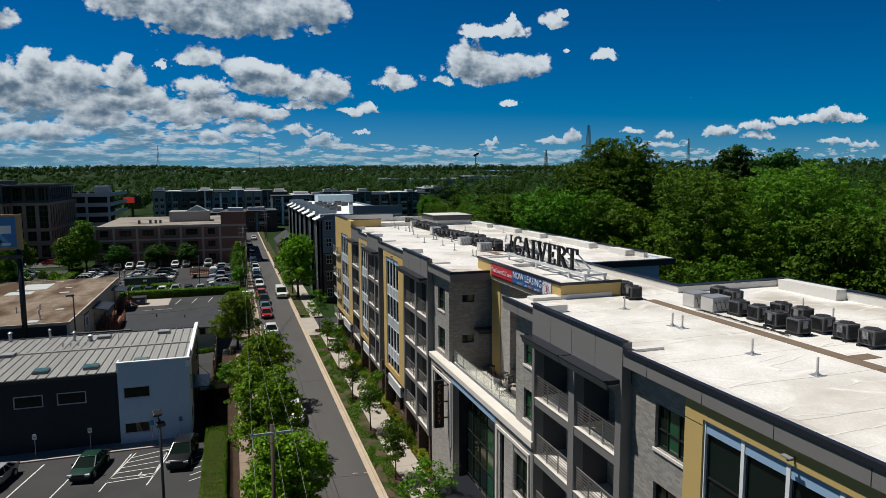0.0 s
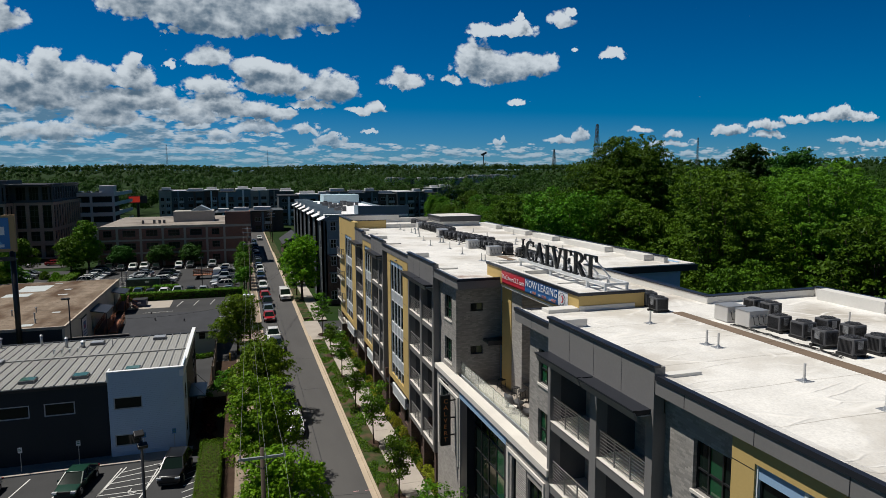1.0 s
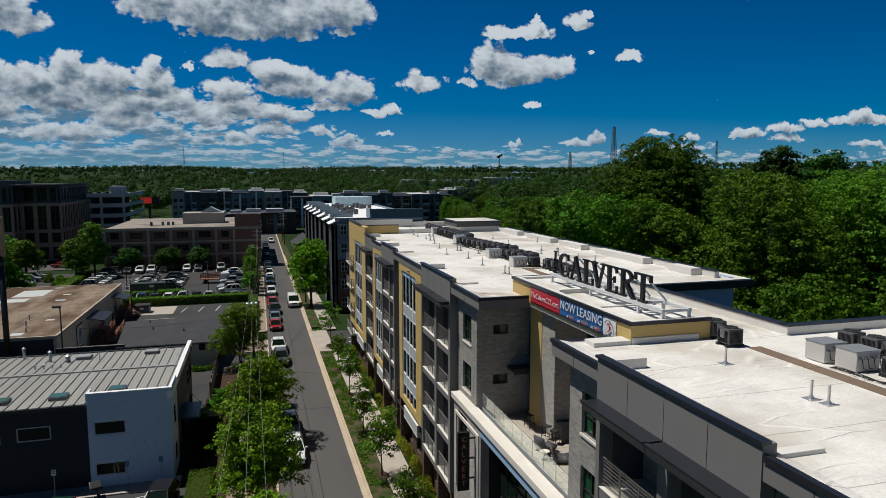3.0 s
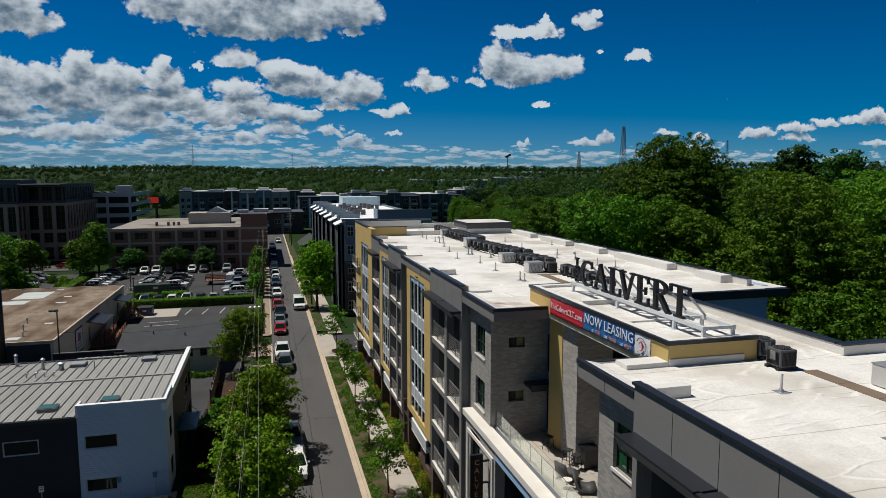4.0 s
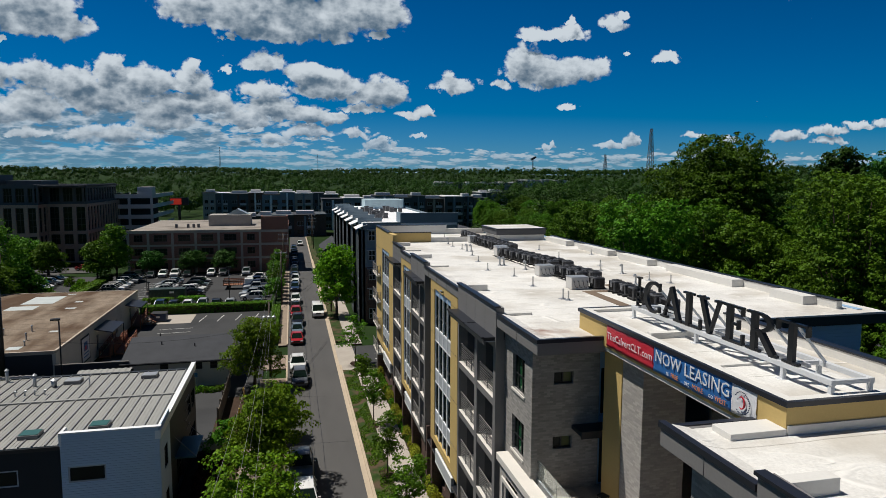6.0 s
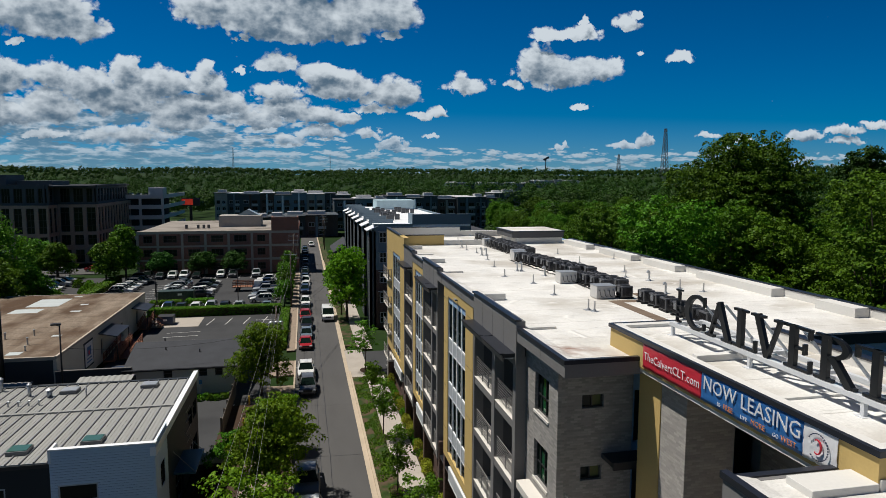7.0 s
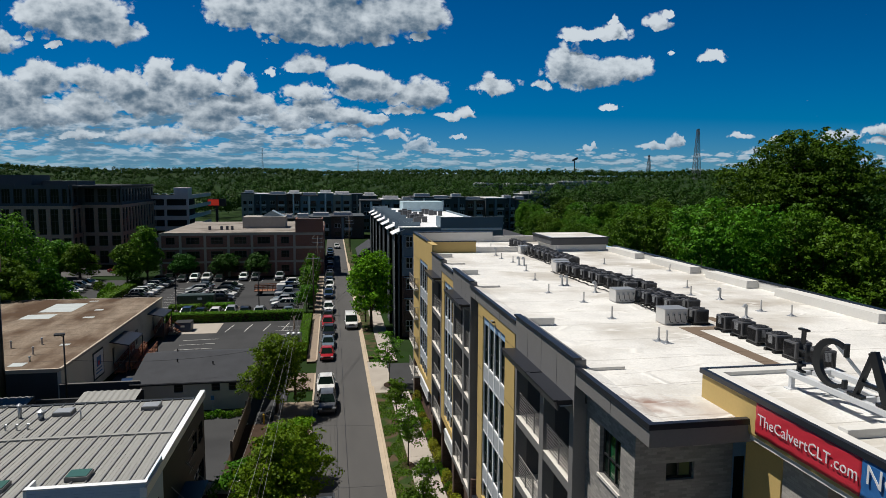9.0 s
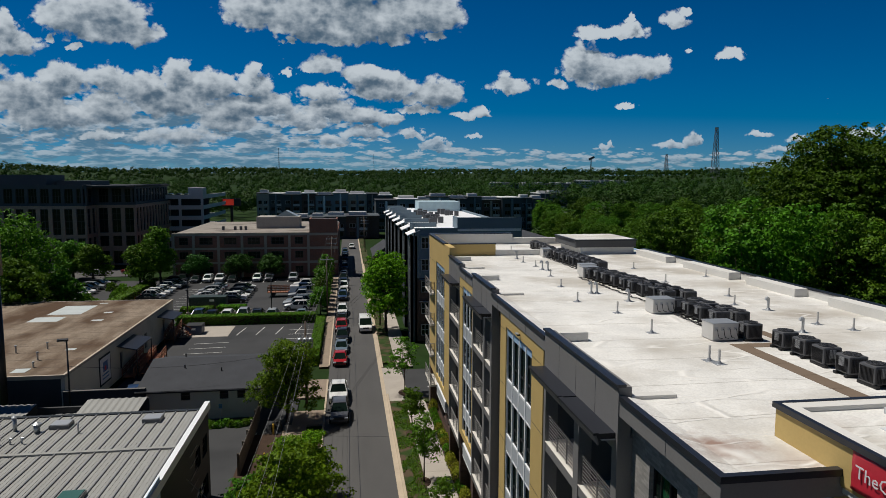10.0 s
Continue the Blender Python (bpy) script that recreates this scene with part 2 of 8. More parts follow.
def brick(name, a, b, mortar, width=0.30, height=0.095, rough=0.85, axis="x"):
    """Brickwork in running bond; axis: the way the wall faces."""
    if name in MATS:
        return MATS[name]
    m = material(name, a, rough, 0, 0.1, 0.7, 30, 0.15)
    n, l = m.node_tree.nodes, m.node_tree.links
    geo = n.new("ShaderNodeNewGeometry")
    sep, com = n.new("ShaderNodeSeparateXYZ"), n.new("ShaderNodeCombineXYZ")
    l.new(geo.outputs["Position"], sep.inputs[0])
    both = n.new("ShaderNodeMath")
    both.operation = "ADD"
    l.new(sep.outputs[0], both.inputs[0])
    l.new(sep.outputs[1], both.inputs[1])
    l.new(both.outputs[0], com.inputs[0])
    l.new(sep.outputs[2], com.inputs[1])
    t = n.new("ShaderNodeTexBrick")
    t.inputs["Scale"].default_value = 1.0
    t.inputs["Brick Width"].default_value, t.inputs["Row Height"].default_value = width, height
    t.inputs["Mortar Size"].default_value, t.inputs["Mortar Smooth"].default_value = 0.008, 0.2
    t.inputs["Color1"].default_value, t.inputs["Color2"].default_value = (*a, 1), (*b, 1)
    t.inputs["Mortar"].default_value = (*mortar, 1)
    l.new(com.outputs[0], t.inputs["Vector"])
    val = [k for k in n if k.bl_idname == "ShaderNodeHueSaturation"][0]
    l.new(t.outputs["Color"], val.inputs["Color"])
    bp = n.new("ShaderNodeBump")
    bp.inputs["Strength"].default_value, bp.inputs["Distance"].default_value = 0.5, 0.012
    bp.invert = True
    l.new(t.outputs["Fac"], bp.inputs["Height"])
    l.new(bp.outputs[0], n["Principled BSDF"].inputs["Normal"])
    return m


def foliage(name, a, b, rough=0.55, glow_through=0.24):
    m = bpy.data.materials.new(name)
    m.use_nodes = True
    n, l = m.node_tree.nodes, m.node_tree.links
    p = n["Principled BSDF"]
    p.inputs["Roughness"].default_value = rough
    p.inputs["Specular IOR Level"].default_value = 0.12
    geo, info = n.new("ShaderNodeNewGeometry"), n.new("ShaderNodeObjectInfo")
    mx = n.new("ShaderNodeMix")
    mx.data_type = "RGBA"
    mx.inputs[6].default_value, mx.inputs[7].default_value = (*a, 1), (*b, 1)
    l.new(geo.outputs["Random Per Island"], mx.inputs["Factor"])
    hs = n.new("ShaderNodeHueSaturation")
    vr = n.new("ShaderNodeMapRange")
    vr.inputs["To Min"].default_value, vr.inputs["To Max"].default_value = 0.68, 1.28
    l.new(info.outputs["Random"], vr.inputs["Value"])
    hr = n.new("ShaderNodeMapRange")
    hr.inputs["To Min"].default_value, hr.inputs["To Max"].default_value = 0.485, 0.515
    l.new(info.outputs["Random"], hr.inputs["Value"])
    l.new(hr.outputs[0], hs.inputs["Hue"])
    l.new(vr.outputs[0], hs.inputs["Value"])
    l.new(mx.outputs[2], hs.inputs["Color"])
    l.new(hs.outputs[0], p.inputs["Base Color"])
    tr = n.new("ShaderNodeBsdfTranslucent")
    l.new(hs.outputs[0], tr.inputs["Color"])
    ms = n.new("ShaderNodeMixShader")
    ms.inputs[0].default_value = glow_through
    l.new(p.outputs[0], ms.inputs[1])
    l.new(tr.outputs[0], ms.inputs[2])
    l.new(ms.outputs[0], n["Material Output"].inputs["Surface"])
    return m


def plain(name, base, rough=0.4, metal=0.0, spec=0.5, coat=0.0, transmission=0.0):
    if name in MATS:
        return MATS[name]
    m = material(name, base, rough, metal, 0.05, 0.8, 22, 0.02, spec)
    b = m.node_tree.nodes["Principled BSDF"]
    b.inputs["Coat Weight"].default_value = coat
    b.inputs["Transmission Weight"].default_value = transmission
    return m


def glowing(name, colour, strength):
    m = bpy.data.materials.new(name)
    m.use_nodes = True
    b = m.node_tree.nodes["Principled BSDF"]
    b.inputs["Base Color"].default_value = (*colour, 1)
    b.inputs["Emission Color"].default_value = (*colour, 1)
    b.inputs["Emission Strength"].default_value = strength
    return m


ASPHALT = material("asphalt", (0.077, 0.075, 0.074), 0.85, 0, 0.18, 0.35, 40, 0.25, 0.3, (0.098, 0.095, 0.092), 0.16, (0.5, 0.75), stretch=(1, 0.25, 1))
LOT = material("lot_asphalt", (0.044, 0.045, 0.047), 0.85, 0, 0.2, 0.3, 30, 0.25, 0.3, (0.028, 0.029, 0.031), 0.12, (0.52, 0.7))
CONCRETE = material("pale_concrete", (0.38, 0.34, 0.295), 0.9, 0, 0.14, 0.6, 25, 0.15, 0.3)
BUFF = material("buff_concrete", (0.26, 0.205, 0.155), 0.9, 0, 0.18, 0.6, 25, 0.15, 0.3)
KERB = material("kerb_concrete", (0.44, 0.36, 0.27), 0.9, 0, 0.15, 0.8, 25, 0.15, 0.3)
GRASS = material("grass", (0.026, 0.050, 0.009), 0.9, 0, 0.5, 1.6, 22, 0.6, 0.2, (0.085, 0.060, 0.036), 0.7, (0.46, 0.60))
MULCH = material("mulch", (0.055, 0.036, 0.026), 0.95, 0, 0.35, 1.0, 20, 0.6, 0.1)
GROUND = material("earth_green", (0.016, 0.036, 0.008), 0.95, 0, 0.4, 0.02, 0.4, 0.1, 0.1, (0.026, 0.042, 0.014), 0.03, (0.52, 0.7))
PAINT_WHITE = material("road_paint", (0.62, 0.62, 0.60), 0.7, 0, 0.2, 2, 30, 0.1, 0.3)
PANEL = material("grey_metal_panel", (0.185, 0.180, 0.178), 0.55, 0.0, 0.07, 0.5, 12, 0.03, 0.4)
PANEL_DARK = material("dark_cap_metal", (0.024, 0.027, 0.036), 0.35, 0.3, 0.1, 0.8, 12, 0.03, 0.5)
YELLOW = material("ochre_panel", (0.52, 0.375, 0.145), 0.7, 0, 0.06, 0.5, 14, 0.04, 0.3)
SKYBLUE = material("blue_panel", (0.28, 0.43, 0.62), 0.6, 0, 0.06, 0.5, 14, 0.03, 0.4)
WHITE_TRIM = material("white_trim", (0.76, 0.78, 0.80), 0.5, 0, 0.05, 0.8, 20, 0.03, 0.4)
GREY_TRIM = material("pale_grey_panel", (0.40, 0.43, 0.46), 0.5, 0, 0.05, 0.8, 20, 0.03, 0.4)
STONE = material("cast_stone", (0.62, 0.59, 0.54), 0.85, 0, 0.08, 0.9, 20, 0.08, 0.3)
BRICK_GREY = brick("grey_brick", (0.35, 0.33, 0.305), (0.22, 0.212, 0.20), (0.27, 0.255, 0.24))
BRICK_PALE = brick("pale_brick", (0.40, 0.375, 0.345), (0.28, 0.265, 0.25), (0.32, 0.30, 0.28))
BRICK_BROWN = brick("brown_brick", (0.105, 0.062, 0.05), (0.07, 0.043, 0.037), (0.12, 0.10, 0.09))
BRICK_RED = brick("red_brick", (0.27, 0.115, 0.08), (0.20, 0.088, 0.064), (0.20, 0.155, 0.13))
GLASS = plain("window_glass", (0.007, 0.014, 0.011), 0.04, 0.0, 0.25)
GLASS_GREEN = plain("green_lit_pane", (0.012, 0.075, 0.032), 0.05, 0.0, 0.8)
FRAME_DARK = plain("dark_window_frame", (0.016, 0.017, 0.019), 0.4)
RAIL = plain("railing_metal", (0.23, 0.225, 0.22), 0.45, 0.5)
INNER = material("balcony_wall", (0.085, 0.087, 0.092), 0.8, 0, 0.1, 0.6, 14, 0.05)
MEMBRANE = material("white_roof_membrane", (0.70, 0.69, 0.66), 0.6, 0, 0.2, 0.6, 13, 0.12, 0.3, (0.47, 0.44, 0.39), 0.22, (0.46, 0.66))
PARAPET_WHITE = material("white_parapet", (0.64, 0.63, 0.60), 0.65, 0, 0.06, 0.5, 10, 0.05, 0.3, (0.55, 0.52, 0.48), 0.5, (0.6, 0.8))
PAD = material("brown_walkway_pad", (0.17, 0.125, 0.09), 0.9, 0, 0.12, 0.8, 18, 0.1)
CONDENSER = plain("condenser_case", (0.095, 0.097, 0.103), 0.5, 0.2)
CONDENSER_DARK = plain("condenser_grille", (0.012, 0.012, 0.014), 0.6)
GALV = plain("galvanised_steel", (0.42, 0.44, 0.46), 0.45, 0.6)
PIPE_WHITE = plain("pvc_pipe", (0.55, 0.54, 0.52), 0.5)
RUBBER = plain("black_rubber", (0.012, 0.012, 0.013), 0.7)
BLACK_SIGN = plain("black_sign_metal", (0.010, 0.012, 0.015), 0.35, 0.2)
NAVY = material("navy_siding", (0.008, 0.014, 0.020), 0.6, 0, 0.1, 0.5, 12, 0.05)
PALEBLUE = material("pale_blue_siding", (0.46, 0.58, 0.71), 0.6, 0, 0.05, 0.5, 12, 0.05)
METALROOF = material("standing_seam_roof", (0.29, 0.29, 0.272), 0.55, 0.0, 0.09, 0.4, 9, 0.04, 0.5, (0.235, 0.235, 0.218), 0.3, (0.5, 0.75), stretch=(1, 0.15, 1))
TANROOF = material("weathered_tan_roof", (0.215, 0.170, 0.128), 0.9, 0, 0.40, 0.8, 7, 0.1, 0.2, (0.080, 0.048, 0.028), 0.22, (0.43, 0.60), stretch=(1, 0.35, 1))
CREAM = material("cream_wall", (0.62, 0.58, 0.50), 0.85, 0, 0.07, 0.5, 12, 0.05, 0.3, (0.36, 0.32, 0.26), 0.3, (0.58, 0.8))
SHINGLE = material("dark_shingle", (0.040, 0.043, 0.050), 0.9, 0, 0.25, 0.6, 14, 0.3)
WOOD = material("reddish_deck_wood", (0.24, 0.10, 0.055), 0.7, 0, 0.2, 1, 14, 0.15)
TIMBER = material("grey_timber", (0.14, 0.12, 0.10), 0.9, 0, 0.2, 1, 14, 0.2, stretch=(1, 1, 0.2))
POLE = material("pole_wood", (0.085, 0.065, 0.05), 0.9, 0, 0.2, 1, 14, 0.2, stretch=(1, 1, 0.15))
BARK = material("bark", (0.075, 0.058, 0.045), 0.95, 0, 0.25, 2, 14, 0.4)
DARKBLOCK = material("block_wall", (0.055, 0.056, 0.058), 0.9, 0, 0.2, 0.6, 10, 0.1)
LEAF_STREET = foliage("street_tree_leaves", (0.060, 0.150, 0.004), (0.175, 0.320, 0.009))
LEAF_DEEP = foliage("deep_green_leaves", (0.028, 0.088, 0.004), (0.095, 0.220, 0.010))
LEAF_LIGHT = foliage("light_green_leaves", (0.040, 0.110, 0.005), (0.118, 0.240, 0.012))
LEAF_FAR = foliage("distant_leaves", (0.013, 0.048, 0.005), (0.040, 0.110, 0.010), glow_through=0.15)
LEAF_HEDGE = foliage("hedge_leaves", (0.040, 0.115, 0.005), (0.115, 0.240, 0.010))
LEAF_GRASS = foliage("grass_blades", (0.045, 0.110, 0.006), (0.120, 0.190, 0.014))
LEAF_GOLD = foliage("golden_shrub_leaves", (0.17, 0.20, 0.012), (0.32, 0.33, 0.03))
LEAF_MAROON = foliage("maroon_shrub_leaves", (0.045, 0.012, 0.014), (0.08, 0.02, 0.02))


def roof_details(m):
    """Welded seams across the sheets, wrinkles and rust stains of the membrane."""
    n, l = m.node_tree.nodes, m.node_tree.links
    b = n["Principled BSDF"]
    src = b.inputs["Base Color"].links[0].from_socket
    geo = n.new("ShaderNodeNewGeometry")
    sep = n.new("ShaderNodeSeparateXYZ")
    l.new(geo.outputs["Position"], sep.inputs[0])
    wob = n.new("ShaderNodeTexNoise")
    wob.inputs["Scale"].default_value = 0.35
    l.new(geo.outputs["Position"], wob.inputs["Vector"])
    pos = n.new("ShaderNodeMath")
    pos.operation = "MULTIPLY_ADD"
    pos.inputs[1].default_value = 0.25
    l.new(wob.outputs[0], pos.inputs[0])
    l.new(sep.outputs[1], pos.inputs[2])
    mod = n.new("ShaderNodeMath")
    mod.operation = "PINGPONG"
    mod.inputs[1].default_value = 1.5
    l.new(pos.outputs[0], mod.inputs[0])
    line = n.new("ShaderNodeMapRange")
    line.inputs["From Min"].default_value, line.inputs["From Max"].default_value = 0.0, 0.035
    line.inputs["To Min"].default_value, line.inputs["To Max"].default_value = 0.8, 0.0
    l.new(mod.outputs[0], line.inputs["Value"])
    mx = n.new("ShaderNodeMix")
    mx.data_type = "RGBA"
    mx.inputs[7].default_value = (0.26, 0.235, 0.205, 1)
    l.new(line.outputs[0], mx.inputs["Factor"])
    l.new(src, mx.inputs[6])
    col = mx.outputs[2]
    for cx, cy, r, amount, tone in ((1.0, 51.9, 1.5, 0.85, (0.23, 0.12, 0.08)), (2.4, 50.9, 2.2, 0.35, (0.40, 0.29, 0.24)), (14.5, 66.5, 2.0, 0.55, (0.27, 0.22, 0.17)), (9.3, 40.9, 1.4, 0.55, (0.25, 0.2, 0.16)), (3.6, 17.5, 1.2, 0.5, (0.38, 0.31, 0.24)), (15.5, 73.2, 1.4, 0.4, (0.3, 0.25, 0.2))):
        dist = n.new("ShaderNodeVectorMath")
        dist.operation = "DISTANCE"
        sc = n.new("ShaderNodeVectorMath")
        sc.operation = "MULTIPLY"
        sc.inputs[1].default_value = (1, 1.5, 0)
        dist.inputs[1].default_value = (cx, cy * 1.5, 0)
        l.new(geo.outputs["Position"], sc.inputs[0])
        l.new(sc.outputs[0], dist.inputs[0])
        nz = n.new("ShaderNodeTexNoise")
        nz.inputs["Scale"].default_value, nz.inputs["Detail"].default_value = 1.6, 6.0
        l.new(geo.outputs["Position"], nz.inputs["Vector"])
        ad = n.new("ShaderNodeMath")
        ad.operation = "MULTIPLY_ADD"
        ad.inputs[1].default_value = r * 2.2
        l.new(nz.outputs[0], ad.inputs[0])
        l.new(dist.outputs["Value"], ad.inputs[2])
        f = n.new("ShaderNodeMapRange")
        f.inputs["From Min"].default_value, f.inputs["From Max"].default_value = r * 1.1, r * 2.1
        f.inputs["To Min"].default_value, f.inputs["To Max"].default_value = amount, 0.0
        l.new(ad.outputs[0], f.inputs["Value"])
        k = n.new("ShaderNodeMix")
        k.data_type = "RGBA"
        k.inputs[7].default_value = (*tone, 1)
        l.new(f.outputs[0], k.inputs["Factor"])
        l.new(col, k.inputs[6])
        col = k.outputs[2]
    l.new(col, b.inputs["Base Color"])
    # wrinkles: long soft ridges and sharper folds, paler in colour and raised by bump
    st = n.new("ShaderNodeMapping")
    st.inputs["Scale"].default_value = (0.30, 1.15, 1)
    st.inputs["Rotation"].default_value = (0, 0, 0.62)
    bend = n.new("ShaderNodeTexNoise")
    bend.inputs["Scale"].default_value, bend.inputs["Detail"].default_value = 0.5, 3.0
    l.new(geo.outputs["Position"], bend.inputs["Vector"])
    push = n.new("ShaderNodeVectorMath")
    push.operation = "MULTIPLY_ADD"
    push.inputs[1].default_value = (0.75, 0.75, 0)
    l.new(bend.outputs["Color"], push.inputs[0])
    l.new(geo.outputs["Position"], push.inputs[2])
    l.new(push.outputs[0], st.inputs["Vector"])
    vo = n.new("ShaderNodeTexVoronoi")
    vo.feature = "DISTANCE_TO_EDGE"
    vo.inputs["Scale"].default_value = 0.75
    l.new(st.outputs[0], vo.inputs["Vector"])
    fold = n.new("ShaderNodeMapRange")
    fold.interpolation_type = "SMOOTHSTEP"
    fold.inputs["From Min"].default_value, fold.inputs["From Max"].default_value = 0.0, 0.055
    fold.inputs["To Min"].default_value, fold.inputs["To Max"].default_value = 1.0, 0.0
    l.new(vo.outputs["Distance"], fold.inputs["Value"])
    some = n.new("ShaderNodeMapRange")
    some.inputs["From Min"].default_value, some.inputs["From Max"].default_value = 0.44, 0.60
    l.new(bend.outputs[0], some.inputs["Value"])
    high = n.new("ShaderNodeMath")
    high.operation = "MULTIPLY"
    l.new(fold.outputs[0], high.inputs[0])
    l.new(some.outputs[0], high.inputs[1])
    pale_fold = n.new("ShaderNodeMix")
    pale_fold.data_type = "RGBA"
    pale_fold.inputs[7].default_value = (0.76, 0.745, 0.71, 1)
    l.new(high.outputs[0], pale_fold.inputs["Factor"])
    l.new(b.inputs["Base Color"].links[0].from_socket, pale_fold.inputs[6])
    l.new(pale_fold.outputs[2], b.inputs["Base Color"])
    bp = n.new("ShaderNodeBump")
    bp.inputs["Strength"].default_value, bp.inputs["Distance"].default_value = 0.8, 0.06
    l.new(high.outputs[0], bp.inputs["Height"])
    old = b.inputs["Normal"].links[0].from_socket
    l.new(old, bp.inputs["Normal"])
    l.new(bp.outputs[0], b.inputs["Normal"])


roof_details(MEMBRANE)


# ---- building blocks ----
def mesh_of(name, bm, mat):
    me = bpy.data.meshes.new(name)
    bm.to_mesh(me)
    bm.free()
    for m in (mat if isinstance(mat, (list, tuple)) else [mat]):
        me.materials.append(m)
    return me


def part(name, bm, mat, parent=None, label="", smooth=False):
    """One bmesh as one mesh object under a thing or a part."""
    me = mesh_of(name, bm, mat)
    if smooth:
        me.polygons.foreach_set("use_smooth", [True] * len(me.polygons))
    ob = new(name, me)
    ob.parent = parent
    return tagged(ob, label)


def piece(name, me, parent, m=None):
    """Another object on a mesh that alike pieces share."""
    ob = new(name, me)
    ob.parent = parent
    if m is not None:
        ob.matrix_basis = m
    return ob


def thing(name, label, category, m=None, group="", kind=""):
    ob = new(name)
    ob.empty_display_size = 0.3
    if m is not None:
        ob.matrix_basis = m
    return tagged(ob, label, category, group, kind)


def box(bm, x0, x1, y0, y1, z0, z1, bevel=0.0, mi=0):
    vs = [bm.verts.new(p) for p in ((x0, y0, z0), (x1, y0, z0), (x1, y1, z0), (x0, y1, z0), (x0, y0, z1), (x1, y0, z1), (x1, y1, z1), (x0, y1, z1))]
    fs = [bm.faces.new([vs[i] for i in q]) for q in ((3, 2, 1, 0), (4, 5, 6, 7), (0, 1, 5, 4), (1, 2, 6, 5), (2, 3, 7, 6), (3, 0, 4, 7))]
    for f in fs:
        f.material_index = mi
    if bevel:
        es = list({e for f in fs for e in f.edges})
        bmesh.ops.bevel(bm, geom=es, offset=bevel, segments=2, affect="EDGES", profile=0.6)
    return bm


def boxes(*rows, bevel=0.0):
    bm = bmesh.new()
    for r in rows:
        box(bm, *r, bevel=bevel)
    return bm


def cyl(bm, p, q, r0, r1=None, seg=12, cap=True):
    """A tapered round bar from p to q."""
    p, q = Vector(p), Vector(q)
    r1 = r0 if r1 is None else r1
    d = (q - p).normalized()
    side = d.orthogonal().normalized()
    other = d.cross(side)
    a, b = [], []
    for i in range(seg):
        t = 2 * math.pi * i / seg
        o = side * math.cos(t) + other * math.sin(t)
        a.append(bm.verts.new(p + o * r0))
        b.append(bm.verts.new(q + o * r1))
    for i in range(seg):
        j = (i + 1) % seg
        bm.faces.new((a[i], a[j], b[j], b[i]))
    if cap:
        bm.faces.new(a[::-1])
        bm.faces.new(b)
    return bm


def beam(bm, p, q, w, h=None):
    """A square bar from p to q."""
    h = w if h is None else h
    p, q = Vector(p), Vector(q)
    d = (q - p).normalized()
    up = Vector((0, 0, 1)) if abs(d.z) < 0.95 else Vector((0, 1, 0))
    s = d.cross(up).normalized() * w / 2
    u = s.cross(d).normalized() * h / 2
    a = [bm.verts.new(p + k) for k in (-s - u, s - u, s + u, -s + u)]
    b = [bm.verts.new(q + k) for k in (-s - u, s - u, s + u, -s + u)]
    for i in range(4):
        j = (i + 1) % 4
        bm.faces.new((a[i], a[j], b[j], b[i]))
    bm.faces.new(a[::-1])
    bm.faces.new(b)
    return bm


def prism(bm, outline, axis, lo, hi):
    """An outline of two coordinates pushed along an axis."""
    def at(p, w):
        return {"x": (w, p[0], p[1]), "y": (p[0], w, p[1]), "z": (p[0], p[1], w)}[axis]
    a = [bm.verts.new(at(p, lo)) for p in outline]
    b = [bm.verts.new(at(p, hi)) for p in outline]
    k = len(outline)
    for i in range(k):
        j = (i + 1) % k
        bm.faces.new((a[i], a[j], b[j], b[i]))
    bm.faces.new(a[::-1])
    bm.faces.new(b)
    bmesh.ops.recalc_face_normals(bm, faces=bm.faces)
    return bm


def placed(facing, d):
    """Turns (along, depth inwards, up) of a wall that faces west, south, east or north at d into world places."""
    if facing == "w":
        return lambda a, w, z: (d + w, a, z)
    if facing == "e":
        return lambda a, w, z: (d - w, a, z)
    if facing == "s":
        return lambda a, w, z: (a, d + w, z)
    return lambda a, w, z: (a, d - w, z)


def pbox(bm, at, a0, a1, w0, w1, z0, z1, bevel=0.0):
    p, q = at(a0, w0, z0), at(a1, w1, z1)
    return box(bm, min(p[0], q[0]), max(p[0], q[0]), min(p[1], q[1]), max(p[1], q[1]), z0, z1, bevel)


def wall(name, facing, d, a0, a1, z0, z1, mat, parent, holes=(), thick=0.35, label=""):
    """A wall with real openings; holes: (a0, a1, z0, z1)."""
    at = placed(facing, d)
    bm = bmesh.new()
    cuts = sorted({a0, a1, *[min(max(v, a0), a1) for h in holes for v in h[:2]]})
    for c0, c1 in zip(cuts, cuts[1:]):
        mid = (c0 + c1) / 2
        z = z0
        for h in sorted((h for h in holes if h[0] < mid < h[1]), key=lambda h: h[2]):
            if h[2] > z + 1e-4:
                pbox(bm, at, c0, c1, 0, thick, z, h[2])
            z = max(z, h[3])
        if z < z1 - 1e-4:
            pbox(bm, at, c0, c1, 0, thick, z, z1)
    bmesh.ops.remove_doubles(bm, verts=bm.verts, dist=1e-4)
    return part(name, bm, mat, parent, label)


